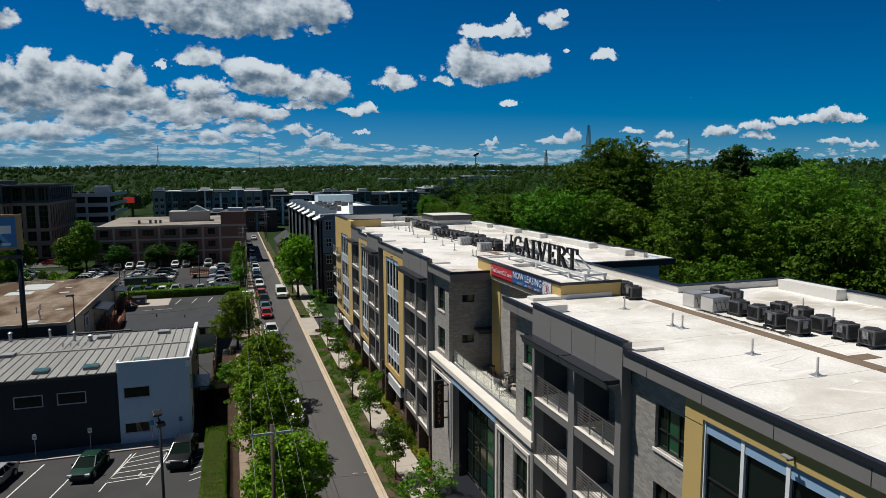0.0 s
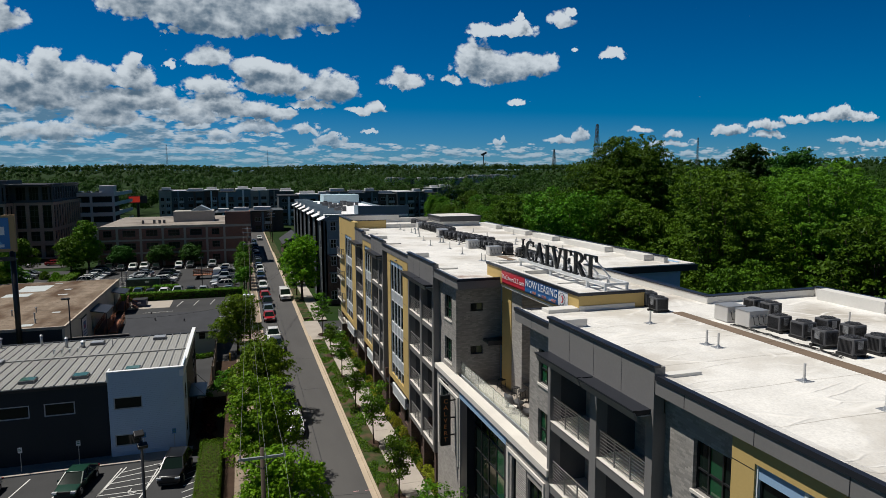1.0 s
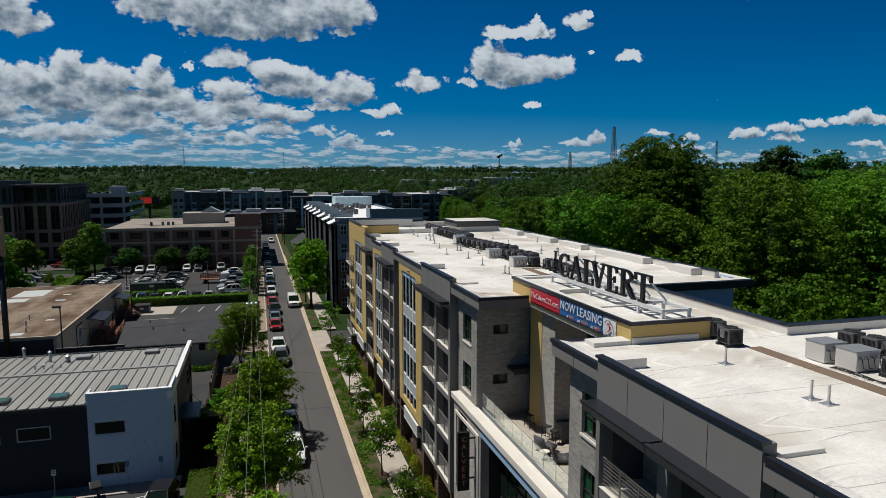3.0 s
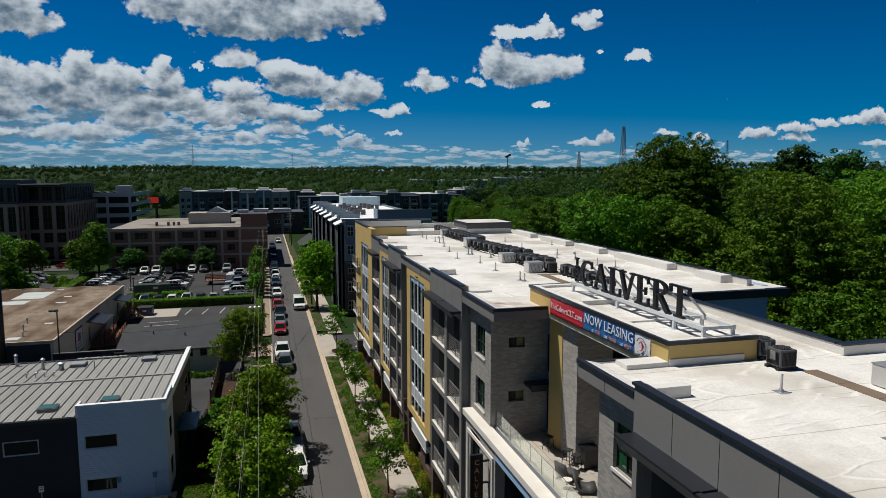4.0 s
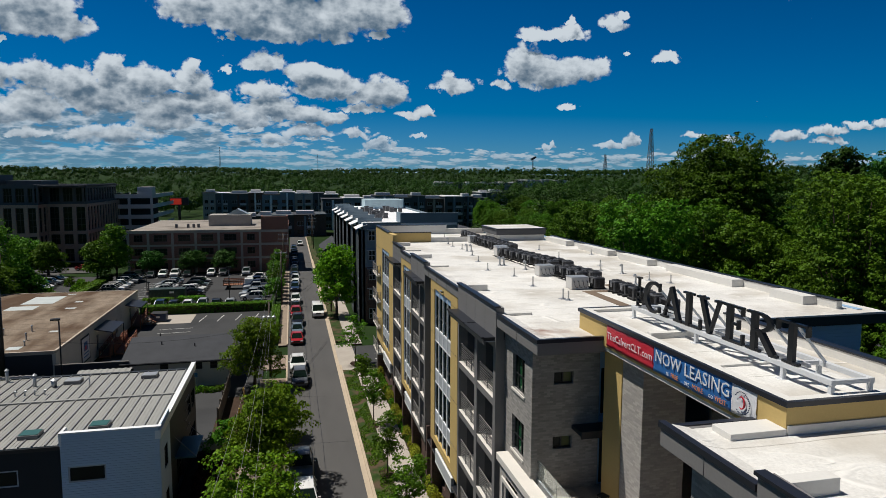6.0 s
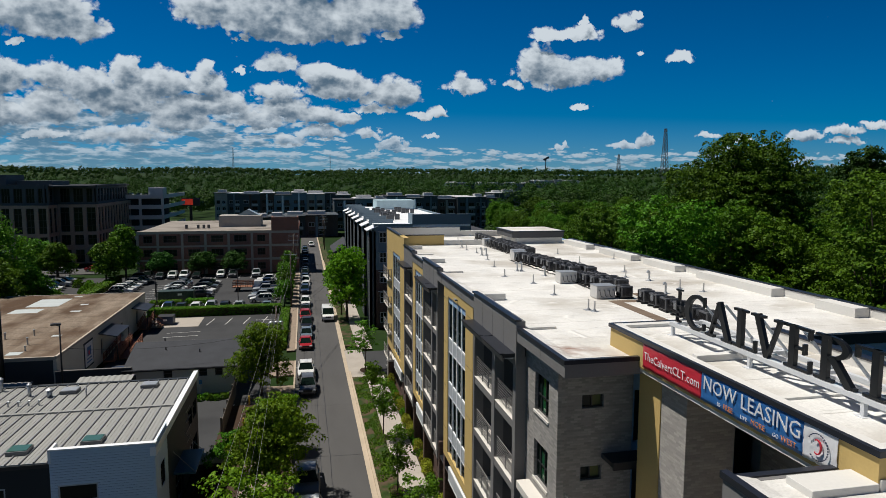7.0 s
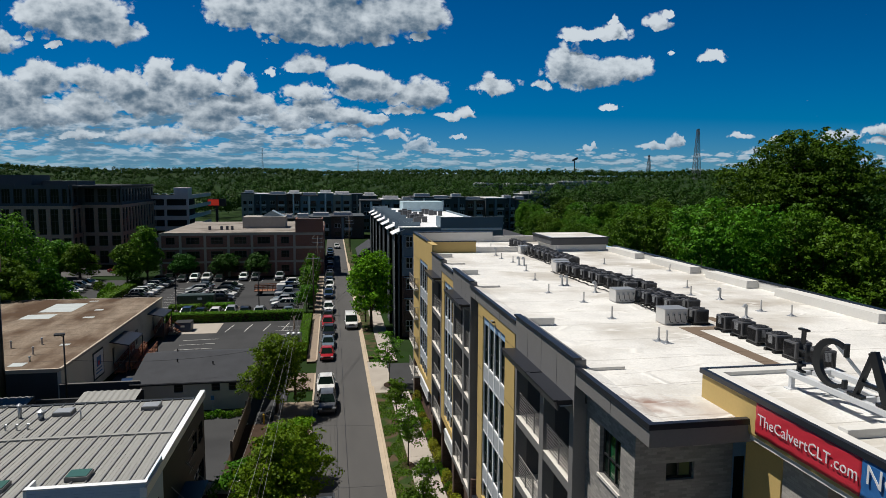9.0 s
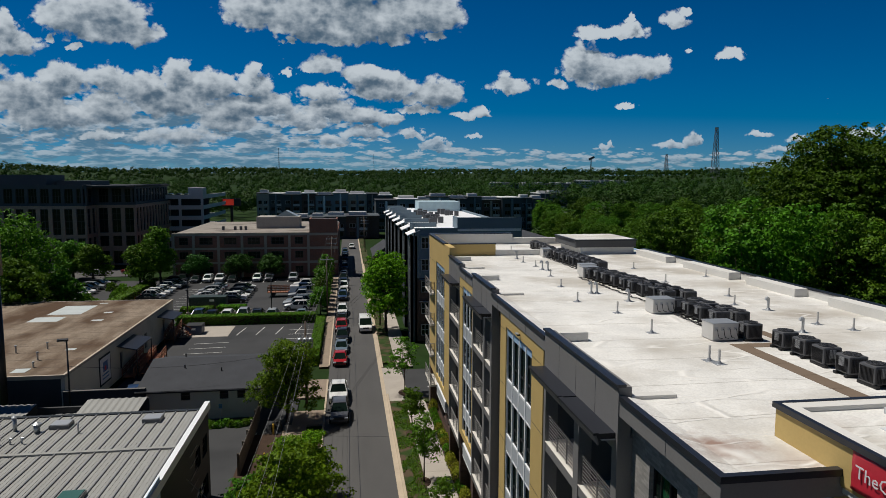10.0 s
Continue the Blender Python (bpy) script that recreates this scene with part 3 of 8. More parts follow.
def window(facing, d, a0, a1, z0, z1, parent, mullions=(0.5,), bars=(), frame_mat=None, glass=None, border=0.06, sill=None, depth=0.14, green=None):
    """A window set back in its opening: frame with mullions and bars, and its panes."""
    at = placed(facing, d)
    bm = bmesh.new()
    w0, w1, half = depth, depth + 0.07, border / 2
    cols = [a0, a0 + border, *[v for k in mullions for v in (a0 + (a1 - a0) * k - half, a0 + (a1 - a0) * k + half)], a1 - border, a1]
    rows = [z0, z0 + border, *[v for k in bars for v in (z0 + (z1 - z0) * k - half, z0 + (z1 - z0) * k + half)], z1 - border, z1]
    for i, (p, q) in enumerate(zip(cols, cols[1:])):
        for j, (u, v) in enumerate(zip(rows, rows[1:])):
            if i % 2 == 0 or j % 2 == 0:
                pbox(bm, at, p, q, w0, w1, u, v)
    bmesh.ops.remove_doubles(bm, verts=bm.verts, dist=1e-4)
    win = part("window", bm, frame_mat or FRAME_DARK, parent)
    edges = [a0, *[a0 + (a1 - a0) * k for k in mullions], a1]
    bm = bmesh.new()
    for i, (p, q) in enumerate(zip(edges, edges[1:])):
        pbox(bm, at, p + half, q - half, w1 - 0.02, w1 + 0.01, z0 + half, z1 - half)
        if green:
            part("pane", bm, green if i == 1 else (glass or GLASS), win)
            bm = bmesh.new()
    if green:
        bm.free()
    else:
        part("pane", bm, glass or GLASS, win)
    if sill:
        bm = bmesh.new()
        pbox(bm, at, a0 - 0.06, a1 + 0.06, -0.06, depth, z0 - 0.11, z0 - 0.003)
        part("sill", bm, sill, win)
    return win


def railing(facing, d, a0, a1, z, parent, h=1.05, bars=7):
    """A metal balcony railing: posts under a top rail, and level bars."""
    at = placed(facing, d)
    bm = bmesh.new()
    count = max(2, round((a1 - a0) / 1.3) + 1)
    for i in range(count):
        c = a0 + 0.03 + (a1 - a0 - 0.06) * i / (count - 1)
        pbox(bm, at, c - 0.025, c + 0.025, -0.025, 0.025, z, z + h + 0.01)
    pbox(bm, at, a0, a1, -0.03, 0.03, z + h, z + h + 0.05)
    rail = part("railing", bm, RAIL, parent)
    bm = bmesh.new()
    pbox(bm, at, a0, a1, -0.012, 0.012, z + 0.106, z + 0.134)
    me = mesh_of("bar", bm, RAIL)
    for i in range(bars):
        piece("bar", me, rail, pose(0, 0, (h - 0.22) * i / (bars - 1)))
    return rail


def row_of(name, mat, parent, *rows, label="", bevel=0.0):
    """Alike parts, each a mesh of its own."""
    return [part(name, boxes(r, bevel=bevel), mat, parent, label) for r in rows]


def text_part(name, words, size, mat, parent, m, thick=0.004, align="LEFT"):
    """Lettering in the built-in font as a mesh."""
    cu = bpy.data.curves.new(name, "FONT")
    cu.body, cu.size, cu.extrude, cu.align_x, cu.resolution_u = words, size, thick, align, 2
    ob = bpy.data.objects.new(name, cu)
    scene.collection.objects.link(ob)
    me = bpy.data.meshes.new_from_object(ob.evaluated_get(bpy.context.evaluated_depsgraph_get()))
    bpy.data.objects.remove(ob)
    bpy.data.curves.remove(cu)
    me.materials.clear()
    me.materials.append(mat)
    out = new(name, me)
    out.parent = parent
    out.matrix_basis = m
    return out


# ---- plants ----
def leaf_mesh(name, centres, radii, count, size, mat, seed, per=34):
    """A crown: sprays of leaves, domed and open below, set over lobes with dark gaps between them."""
    rng = np.random.default_rng(seed)
    centres, radii = np.array(centres, float), np.array(radii, float)

    def ways(n, lift=0.0):
        d = rng.normal(size=(n, 3)) + [0, 0, lift]
        return d / np.linalg.norm(d, axis=1)[:, None]

    # sprays stand on the lobes, mostly outside and above
    sprays = max(12, count // per)
    weight = radii[:, 0] * radii[:, 1]
    lobe = rng.choice(len(centres), sprays, p=weight / weight.sum())
    out = ways(sprays, 0.32)
    spot = centres[lobe] + out * radii[lobe] * rng.uniform(0.62, 1.08, (sprays, 1))
    reach = size * rng.uniform(1.5, 3.3, sprays)
    which = rng.integers(0, sprays, count)
    d = ways(count, 0.55)
    p = spot[which] + d * reach[which][:, None] * [1.0, 1.0, 0.58] * rng.uniform(0.55, 1.0, (count, 1))
    nrm = d * 0.8 + out[which] * 0.55 + rng.normal(size=(count, 3)) * 0.38 + [0, 0, 0.30]
    nrm /= np.linalg.norm(nrm, axis=1)[:, None]
    a = np.cross(nrm, rng.normal(size=(count, 3)))
    a /= np.linalg.norm(a, axis=1)[:, None]
    b = np.cross(nrm, a)
    s = size * (0.5 + 0.8 * rng.random(count))[:, None]
    tip = nrm * s * 0.2 * rng.normal(size=(count, 1))
    quads = np.stack([p - a * s * 0.5, p + b * s * 0.34 + tip, p + a * s * 0.62, p - b * s * 0.34 - tip], 1)
    me = bpy.data.meshes.new(name)
    me.vertices.add(count * 4)
    me.vertices.foreach_set("co", quads.ravel())
    me.loops.add(count * 4)
    me.loops.foreach_set("vertex_index", np.arange(count * 4, dtype=np.int32))
    me.polygons.add(count)
    me.polygons.foreach_set("loop_start", np.arange(0, count * 4, 4, dtype=np.int32))
    me.polygons.foreach_set("loop_total", np.full(count, 4, dtype=np.int32))
    me.materials.append(mat)
    me.update(calc_edges=True)
    return me


def crown_lobes(rng, height, spread, base, lobes):
    """Lobes of an uneven crown from base to height."""
    c, r = [], []
    for i in range(lobes):
        t = (i + 0.5) / lobes
        z = base + (height - base) * (0.12 + 0.80 * t)
        reach = spread * (1.0 - 0.75 * abs(t - 0.38) ** 1.3) * (0.25 + 0.5 * rng.random())
        ang = i * 2.4 + rng.random() * 0.9
        rr = spread * (0.36 + 0.24 * rng.random()) * (1.05 - 0.35 * t)
        c.append((reach * math.cos(ang), reach * math.sin(ang), z))
        r.append((rr, rr, rr * (0.62 + 0.25 * rng.random())))
    return c, r


def tree(name, label, height, spread, base, leaves, size, mat, seed, m, lobes=16, trunk=0.16, group=""):
    """A tree: a tapered trunk with limbs and a crown of many leaf sprays."""
    rng = random.Random(seed)
    t = thing(name, label, "tree", m, group)
    c, r = crown_lobes(rng, height, spread, base, lobes)
    bm = bmesh.new()
    lean = (rng.uniform(-0.2, 0.2), rng.uniform(-0.2, 0.2))
    fork = base + (height - base) * 0.3
    cyl(bm, (0, 0, -0.1), (lean[0] * 0.4, lean[1] * 0.4, base), trunk * 1.25, trunk * 0.95, 9)
    cyl(bm, (lean[0] * 0.4, lean[1] * 0.4, base - 0.05), (lean[0], lean[1], fork), trunk * 0.95, trunk * 0.6, 8)
    cyl(bm, (lean[0], lean[1], fork - 0.05), (lean[0] * 1.5, lean[1] * 1.5, height * 0.86), trunk * 0.6, trunk * 0.12, 7)
    for i, q in enumerate(c):
        s = base + (fork - base) * rng.random()
        p0 = Vector((lean[0] * 0.7, lean[1] * 0.7, min(s, q[2] - 0.1)))
        mid = (p0 + Vector(q)) / 2 + Vector((0, 0, -0.08 * spread))
        cyl(bm, p0, mid, trunk * 0.42, trunk * 0.26, 6)
        cyl(bm, mid, q, trunk * 0.26, trunk * 0.06, 5)
    part("trunk", bm, BARK, t, smooth=True)
    ob = new("crown", leaf_mesh("crown", c, r, leaves, size, mat, seed))
    ob.parent = t
    return t


def hedge(name, label, category, x0, x1, y0, y1, h, count, size, mat, seed):
    """A clipped hedge: a dark core covered with leaf sprays."""
    t = thing(name, label, category, pose((x0 + x1) / 2, (y0 + y1) / 2, 0))
    a, b = (x1 - x0) / 2, (y1 - y0) / 2
    part("twig_core", boxes((-a + 0.18, a - 0.18, -b + 0.18, b - 0.18, -0.02, h - 0.16), bevel=0.08), MULCH, t)
    rng = np.random.default_rng(seed)
    side = rng.random(count)
    p = np.stack([rng.uniform(-a, a, count), rng.uniform(-b, b, count), rng.uniform(0.0, h, count)], 1)
    top = side < 0.45
    p[top, 2] = h - 0.12 * rng.random(top.sum())
    for lo, hi, ax, v in ((0.45, 0.6, 0, -a), (0.6, 0.75, 0, a), (0.75, 0.88, 1, -b), (0.88, 1.01, 1, b)):
        k = (side >= lo) & (side < hi)
        p[k, ax] = v * (1 - 0.1 * rng.random(k.sum()))
    out = p / [a, b, h] * [0.35, 0.35, 0.3]
    out[top] = (0, 0, 1)
    for lo, hi, ax, v in ((0.45, 0.6, 0, -1), (0.6, 0.75, 0, 1), (0.75, 0.88, 1, -1), (0.88, 1.01, 1, 1)):
        k = (side >= lo) & (side < hi)
        out[k, ax], out[k, 2] = v, 0.6
    p += rng.normal(size=p.shape) * 0.05
    ob = new("leaves", leaf_points("leaves", p, size, mat, rng, out + rng.normal(size=p.shape) * 0.3))
    ob.parent = t
    return t


def leaf_points(name, p, size, mat, rng, outward=None):
    count = len(p)
    nrm = rng.normal(size=(count, 3)) + [0, 0, 0.5] if outward is None else outward + rng.normal(size=(count, 3)) * 0.28
    nrm /= np.linalg.norm(nrm, axis=1)[:, None]
    a = np.cross(nrm, rng.normal(size=(count, 3)))
    a /= np.linalg.norm(a, axis=1)[:, None]
    b = np.cross(nrm, a)
    s = (np.asarray(size) * (0.55 + 0.9 * rng.random(count)))[:, None]
    quads = np.stack([p - a * s * 0.5, p + b * s * 0.38, p + a * s * 0.6, p - b * s * 0.38], 1)
    me = bpy.data.meshes.new(name)
    me.vertices.add(count * 4)
    me.vertices.foreach_set("co", quads.ravel())
    me.loops.add(count * 4)
    me.loops.foreach_set("vertex_index", np.arange(count * 4, dtype=np.int32))
    me.polygons.add(count)
    me.polygons.foreach_set("loop_start", np.arange(0, count * 4, 4, dtype=np.int32))
    me.polygons.foreach_set("loop_total", np.full(count, 4, dtype=np.int32))
    me.materials.append(mat)
    me.update(calc_edges=True)
    return me


def shrub(name, label, x, y, rx, ry, h, count, size, mat, seed, group=""):
    t = thing(name, label, "shrub", pose(x, y, 0.02), group)
    rng = np.random.default_rng(seed)
    d = rng.normal(size=(count, 3))
    d /= np.linalg.norm(d, axis=1)[:, None]
    d[:, 2] = np.abs(d[:, 2])
    p = d * [rx, ry, h] * (0.7 + 0.35 * rng.random((count, 1)))
    ob = new("leaves", leaf_points("leaves", p, size, mat, rng))
    ob.parent = t
    bm = bmesh.new()
    for i in range(5):
        cyl(bm, (0, 0, -0.05), (rx * 0.5 * math.cos(i * 1.3), ry * 0.5 * math.sin(i * 1.3), h * 0.7), 0.02, 0.01, 5)
    part("stems", bm, BARK, t)
    return t


# ---- ground, street, lots ----
def hill(x, y):
    """Height of the land: level round the streets, rising slowly far off."""
    d = math.hypot(x, y - 60)
    k = min(max((d - 420) / 1500, 0), 1)
    k = k * k * (3 - 2 * k)
    wave = 0.78 + 0.14 * math.sin(x * 0.0031 + 1.0) * math.cos(y * 0.0023) + 0.10 * math.sin(x * 0.0093 + y * 0.002)
    return -0.16 + k * 44.0 * wave


def make_ground():
    bm = bmesh.new()
    xs = [-4000, -2600, -2000, -1500, -1100, -900, -750, -520, -380, -280, -180, -90, 0, 90, 180, 280, 380, 520, 750, 900, 1100, 1300, 1500, 1700, 2100, 2600, 4000]
    ys = [-2500, -1200, -600, -300, -120, 0, 90, 180, 280, 400, 520, 680, 860, 1080, 1350, 1700, 2100, 2600, 3200, 4000, 4600]
    grid = [[bm.verts.new((x, y, hill(x, y))) for x in xs] for y in ys]
    for r0, r1 in zip(grid, grid[1:]):
        for i in range(len(xs) - 1):
            bm.faces.new((r0[i], r0[i + 1], r1[i + 1], r1[i]))
    g = part("ground", bm, GROUND)
    tagged(g, "level earth and grass reaching to low wooded hills", "ground", kind="structure")


make_ground()
KR, KL = -4.28, -10.75          # faces of the kerbs
STREET_N = 330.0


def slab(name, label, category, mat, *rows, bevel=0.0):
    ob = part(name, boxes(*rows, bevel=bevel), mat)
    return tagged(ob, label, category, kind="structure")


slab("road", "worn grey asphalt street with patched seams", "road", ASPHALT, (KL - 0.05, KR + 0.05, -60, STREET_N, -0.3, 0.0))
slab("cross_road", "grey asphalt side street beyond the car parks", "road", ASPHALT, (-150, -58.5, 204, 217, -0.3, -0.006), (-73.5, -66, 100, 204, -0.3, -0.006))
slab("driveway", "asphalt driveway with painted arrows", "driveway", LOT, (-2.0, 40, 106.5, 117.5, -0.3, -0.004))
slab("front_lot", "dark patched asphalt car park with white lines", "car park", LOT, (-60, -17.6, 30, 68.4, -0.3, -0.01))
slab("striped_lot", "dark asphalt car park with white bays", "car park", LOT, (-34.6, -13.7, 100, 146.0, -0.3, -0.012))
slab("large_lot", "large grey asphalt car park", "car park", LOT, (-62, -14.2, 148.3, 196.5, -0.3, -0.008), (-66, -47, 120, 150, -0.3, -0.014))
slab("entry_lot", "small asphalt yard beside a timber fence", "yard", LOT, (-28.3, -13.9, 84.0, 103, -0.3, -0.01))

# kerbs and pavements
def kerb_run(x0, x1, y0, y1, step, label):
    """Kerb stones in a row, each a piece of its own."""
    base = part("kerb", boxes((x0 + 0.02, x1 - 0.02, y0, y1, -0.28, 0.0)), KERB)
    tagged(base, label, "kerb", kind="structure")
    bm = boxes((x0, x1, 0.006, step - 0.006, -0.05, 0.13), bevel=0.02)
    me = mesh_of("kerb_stone", bm, KERB)
    y = y0
    while y < y1 - 0.1:
        piece("kerb_stone", me, base, pose(0, y, random.uniform(-0.006, 0.006)))
        y += step


kerb_run(KR, KR + 0.22, 30, 105.6, 3.0, "weathered tan concrete kerb along the planted strip")
kerb_run(KR, KR + 0.22, 118.4, 220, 3.0, "weathered tan concrete kerb beyond the driveway")
kerb_run(KL - 0.2, KL, 30, 114, 3.0, "tan concrete kerb along the parked cars")
kerb_run(KL - 0.2, KL, 120, 220, 3.0, "tan concrete kerb before the far car park")
slab("gutter", "tan concrete gutter strip along the kerb", "gutter", KERB, (KR - 0.42, KR + 0.03, 20, 300, -0.2, 0.006))
slab("planted_strip", "patchy grass strip between kerb and pavement", "verge", GRASS, (KR + 0.22, -2.42, 20, 105.6, -0.2, 0.09))
slab("verge", "narrow grass verge by the far pavement", "verge", GRASS, (KR + 0.22, -2.42, 120.5, 300, -0.2, 0.09), (-0.4, 1.4, 105, 106.4, -0.2, 0.08))
slab("facade_bed", "dark mulch bed at the foot of the facade", "planting bed", MULCH, (-0.28, 1.6, 20, 104.5, -0.2, 0.07))
slab("verge_left", "bare brown earth beside the pavement", "verge", MULCH, (-12.4, KL - 0.2, 30, 98, -0.2, 0.07), (-17.6, -14.6, 46, 98, -0.2, 0.05))
slab("gravel_bed", "brown gravel bed beside the metal building", "planting bed", MULCH, (-18.6, -15.5, 69.5, 84, -0.2, 0.08))


def paving(x0, x1, y0, y1, step, name, label, mat=None):
    """A concrete pavement of separate slabs with open joints."""
    base = part(name, boxes((x0, x1, y0, y1, -0.2, 0.075)), MULCH)
    tagged(base, label, "pavement", kind="structure")
    me = mesh_of("paving_slab", boxes((x0, x1, 0.008, step - 0.008, 0.0, 0.11)), mat or CONCRETE)
    y = y0
    while y < y1 - 0.1:
        piece("paving_slab", me, base, pose(0, y, random.uniform(-0.004, 0.004)))
        y += step


paving(-2.42, -0.28, 24, 105.6, 1.6, "pavement", "pale concrete pavement along the apartment building")
paving(-2.42, -0.35, 118.4, 200, 1.6, "pavement", "pale concrete pavement past the grey building")
paving(-14.6, -12.45, 40, 100, 1.5, "pavement", "buff concrete pavement under street trees", BUFF)
paving(-12.1, KL - 0.2, 119.5, 200, 1.5, "pavement", "buff concrete pavement by the parked cars", BUFF)
slab("corner_apron", "pale concrete apron at the driveway mouth", "pavement", CONCRETE, (KR + 0.0, -1.9, 105.6, 118.4, -0.2, 0.03))
slab("drive_apron", "buff concrete apron at the yard entrance", "pavement", BUFF, (-13.9, KL, 100.0, 104.0, -0.2, 0.02), (-14.0, KL - 0.02, 108, 114.5, -0.2, 0.05))
slab("shop_walk", "pale concrete walk at the foot of the navy wall", "pavement", CONCRETE, (-60, -18.2, 68.4, 70.4, -0.2, 0.10))


def stripes(name, label, rows):
    """Painted lines on asphalt: from, to, width."""
    bm = bmesh.new()
    for x0, y0, x1, y1, w in rows:
        beam(bm, (x0, y0, 0.0), (x1, y1, 0.0), w, 0.012)
    return tagged(part(name, bm, PAINT_WHITE), label, "road marking", kind="structure")


front = [(-35 + 3.35 * k, 60.8, -33.6 + 3.35 * k, 67.6, 0.11) for k in (0, 1, 2, 3, 4)]
front += [(-24.7, 62.2, -23.2, 67.7, 0.1), (-21.3, 62.4, -20.5, 67.7, 0.1), (-24.7, 62.2, -21.3, 62.4, 0.1)]
front += [(-24.5 + 0.26 * k, 62.9 + 0.95 * k, -21.1 + 0.18 * k, 62.9 + 1.2 * k, 0.09) for k in range(5)]
front += [(-18.5 + 0.05 * k, 60.5 + 1.1 * k, -17.4, 61.1 + 1.1 * k, 0.09) for k in range(6)]
sym = [(-22.35, 62.9, -21.95, 62.75, 0.08), (-21.95, 62.75, -21.75, 62.95, 0.08), (-22.3, 62.95, -22.25, 63.45, 0.09)]
sym += [(-22.1 + 0.32 * math.cos(a), 62.95 + 0.34 * math.sin(a), -22.1 + 0.32 * math.cos(a + 0.5), 62.95 + 0.34 * math.sin(a + 0.5), 0.07) for a in (2.4, 2.9, 3.4, 3.9, 4.4, 4.9, 5.4)]
stripes("access_symbol", "white wheelchair symbol painted on the bay", sym)
stripes("bay_lines", "faded white parking lines and hatching", front)
stripes("bay_lines", "white parking bay lines on dark asphalt",
        [(-30.5, 117.5 + 2.75 * k, -25.6, 117.9 + 2.75 * k, 0.11) for k in range(7)]
        + [(-25.3 + 2.9 * k, 138.8, -24.6 + 2.9 * k, 143.8, 0.11) for k in range(4)]
        + [(-17.6, 124 + 2.9 * k, -14.0, 124 + 2.9 * k, 0.11) for k in range(7)])
stripes("bay_lines", "white hatching by the timber fence", [(-17.4, 92.5, -17.0, 98.6, 0.1), (-15.9, 92.5, -15.6, 98.6, 0.1)] + [(-17.3, 93 + 0.9 * k, -15.7, 93.5 + 0.9 * k, 0.09) for k in range(6)])
stripes("bay_lines", "white bay lines in the large car park",
        [(-47 + 2.75 * k, 190.5, -47 + 2.75 * k, 195.8, 0.11) for k in range(12)] + [(-46 + 2.75 * k, 149.0, -46 + 2.75 * k, 153.8, 0.11) for k in range(11)]
        + [(-41.5, 160.5 + 2.75 * k, -31, 160.5 + 2.75 * k, 0.11) for k in range(9)] + [(-20.2, 156 + 2.75 * k, -15, 156 + 2.75 * k, 0.11) for k in range(13)])
stripes("road_arrow", "white turn arrows on the driveway", [(0.6, 110.2, 2.4, 110.2, 0.14), (0.6, 110.2, 1.1, 110.7, 0.14), (0.6, 110.2, 1.1, 109.7, 0.14), (0.8, 112.6, 2.4, 112.6, 0.14), (2.4, 112.6, 1.9, 113.1, 0.14), (2.4, 112.6, 1.9, 112.1, 0.14)])
MARK = plain("survey_paint", (0.55, 0.30, 0.30), 0.7)
bm = bmesh.new()
for x, y, dx, dy in ((-5.6, 51.0, 0.5, 0.1), (-5.7, 51.4, 0.1, 0.6), (-5.2, 50.8, 0.1, 0.7), (-6.2, 49.8, 0.6, 0.05), (-6.1, 50.2, 0.05, 0.5), (-5.0, 57.6, 0.5, 0.02), (-5.9, 57.7, 0.4, 0.02)):
    beam(bm, (x, y, 0.004), (x + dx, y + dy, 0.004), 0.07, 0.01)
tagged(part("survey_marks", bm, MARK), "pale pink survey marks sprayed on the asphalt", "road marking", kind="structure")
TAR = plain("tar_seam", (0.018, 0.018, 0.02), 0.5)
bm = bmesh.new()
for x in (-8.35, -7.55):
    y = 30.0
    while y < 300:
        beam(bm, (x + random.uniform(-0.04, 0.04), y, 0.0), (x + random.uniform(-0.04, 0.04), y + 6.1, 0.0), 0.05, 0.008)
        y += 6
for y in (58, 83.5, 97.0, 131, 158):
    beam(bm, (KL, y, 0), (KR - 0.45, y + random.uniform(-1, 1), 0), 0.05, 0.008)
tagged(part("tar_seam", bm, TAR), "dark tar seams along the street", "road seam", kind="structure")


# ---- the apartment building ----
FLOORS = [3.65, 6.70, 9.75, 12.80]
ROOF, CAP = 17.12, 17.30
apt = thing("apartment_building", "five-storey apartment building in grey brick, dark panels and ochre bays", "building")


def wins(a0, a1):
    """Window openings on every upper floor."""
    return [(a0, a1, f + 1.08, f + 2.80) for f in FLOORS]


def brick_bay(y0, y1, w0, w1, x=0.45, mull=(0.36, 0.70), z0=3.3, mat=None):
    """A stretch of brick wall with a column of dark windows."""
    z_low = z0 if z0 > 3.3 else 0.0
    hs = [h for h in wins(w0, w1) if h[2] > z_low + 0.3]
    wall("brick_wall", "w", x, y0, y1, z0, 16.65, mat or BRICK_GREY, apt, hs)
    for h in hs:
        window("w", x, *h, apt, mull, (0.42,), sill=STONE, green=GLASS_GREEN)


def panel_joints(at, a0, a1, z0, z1, step, parent):
    a = a0 + step
    while a < a1 - 0.3:
        bm = bmesh.new()
        pbox(bm, at, a - 0.012, a + 0.012, -0.006, 0.01, z0, z1)
        part("panel_joint", bm, PANEL_DARK, parent)
        a += step


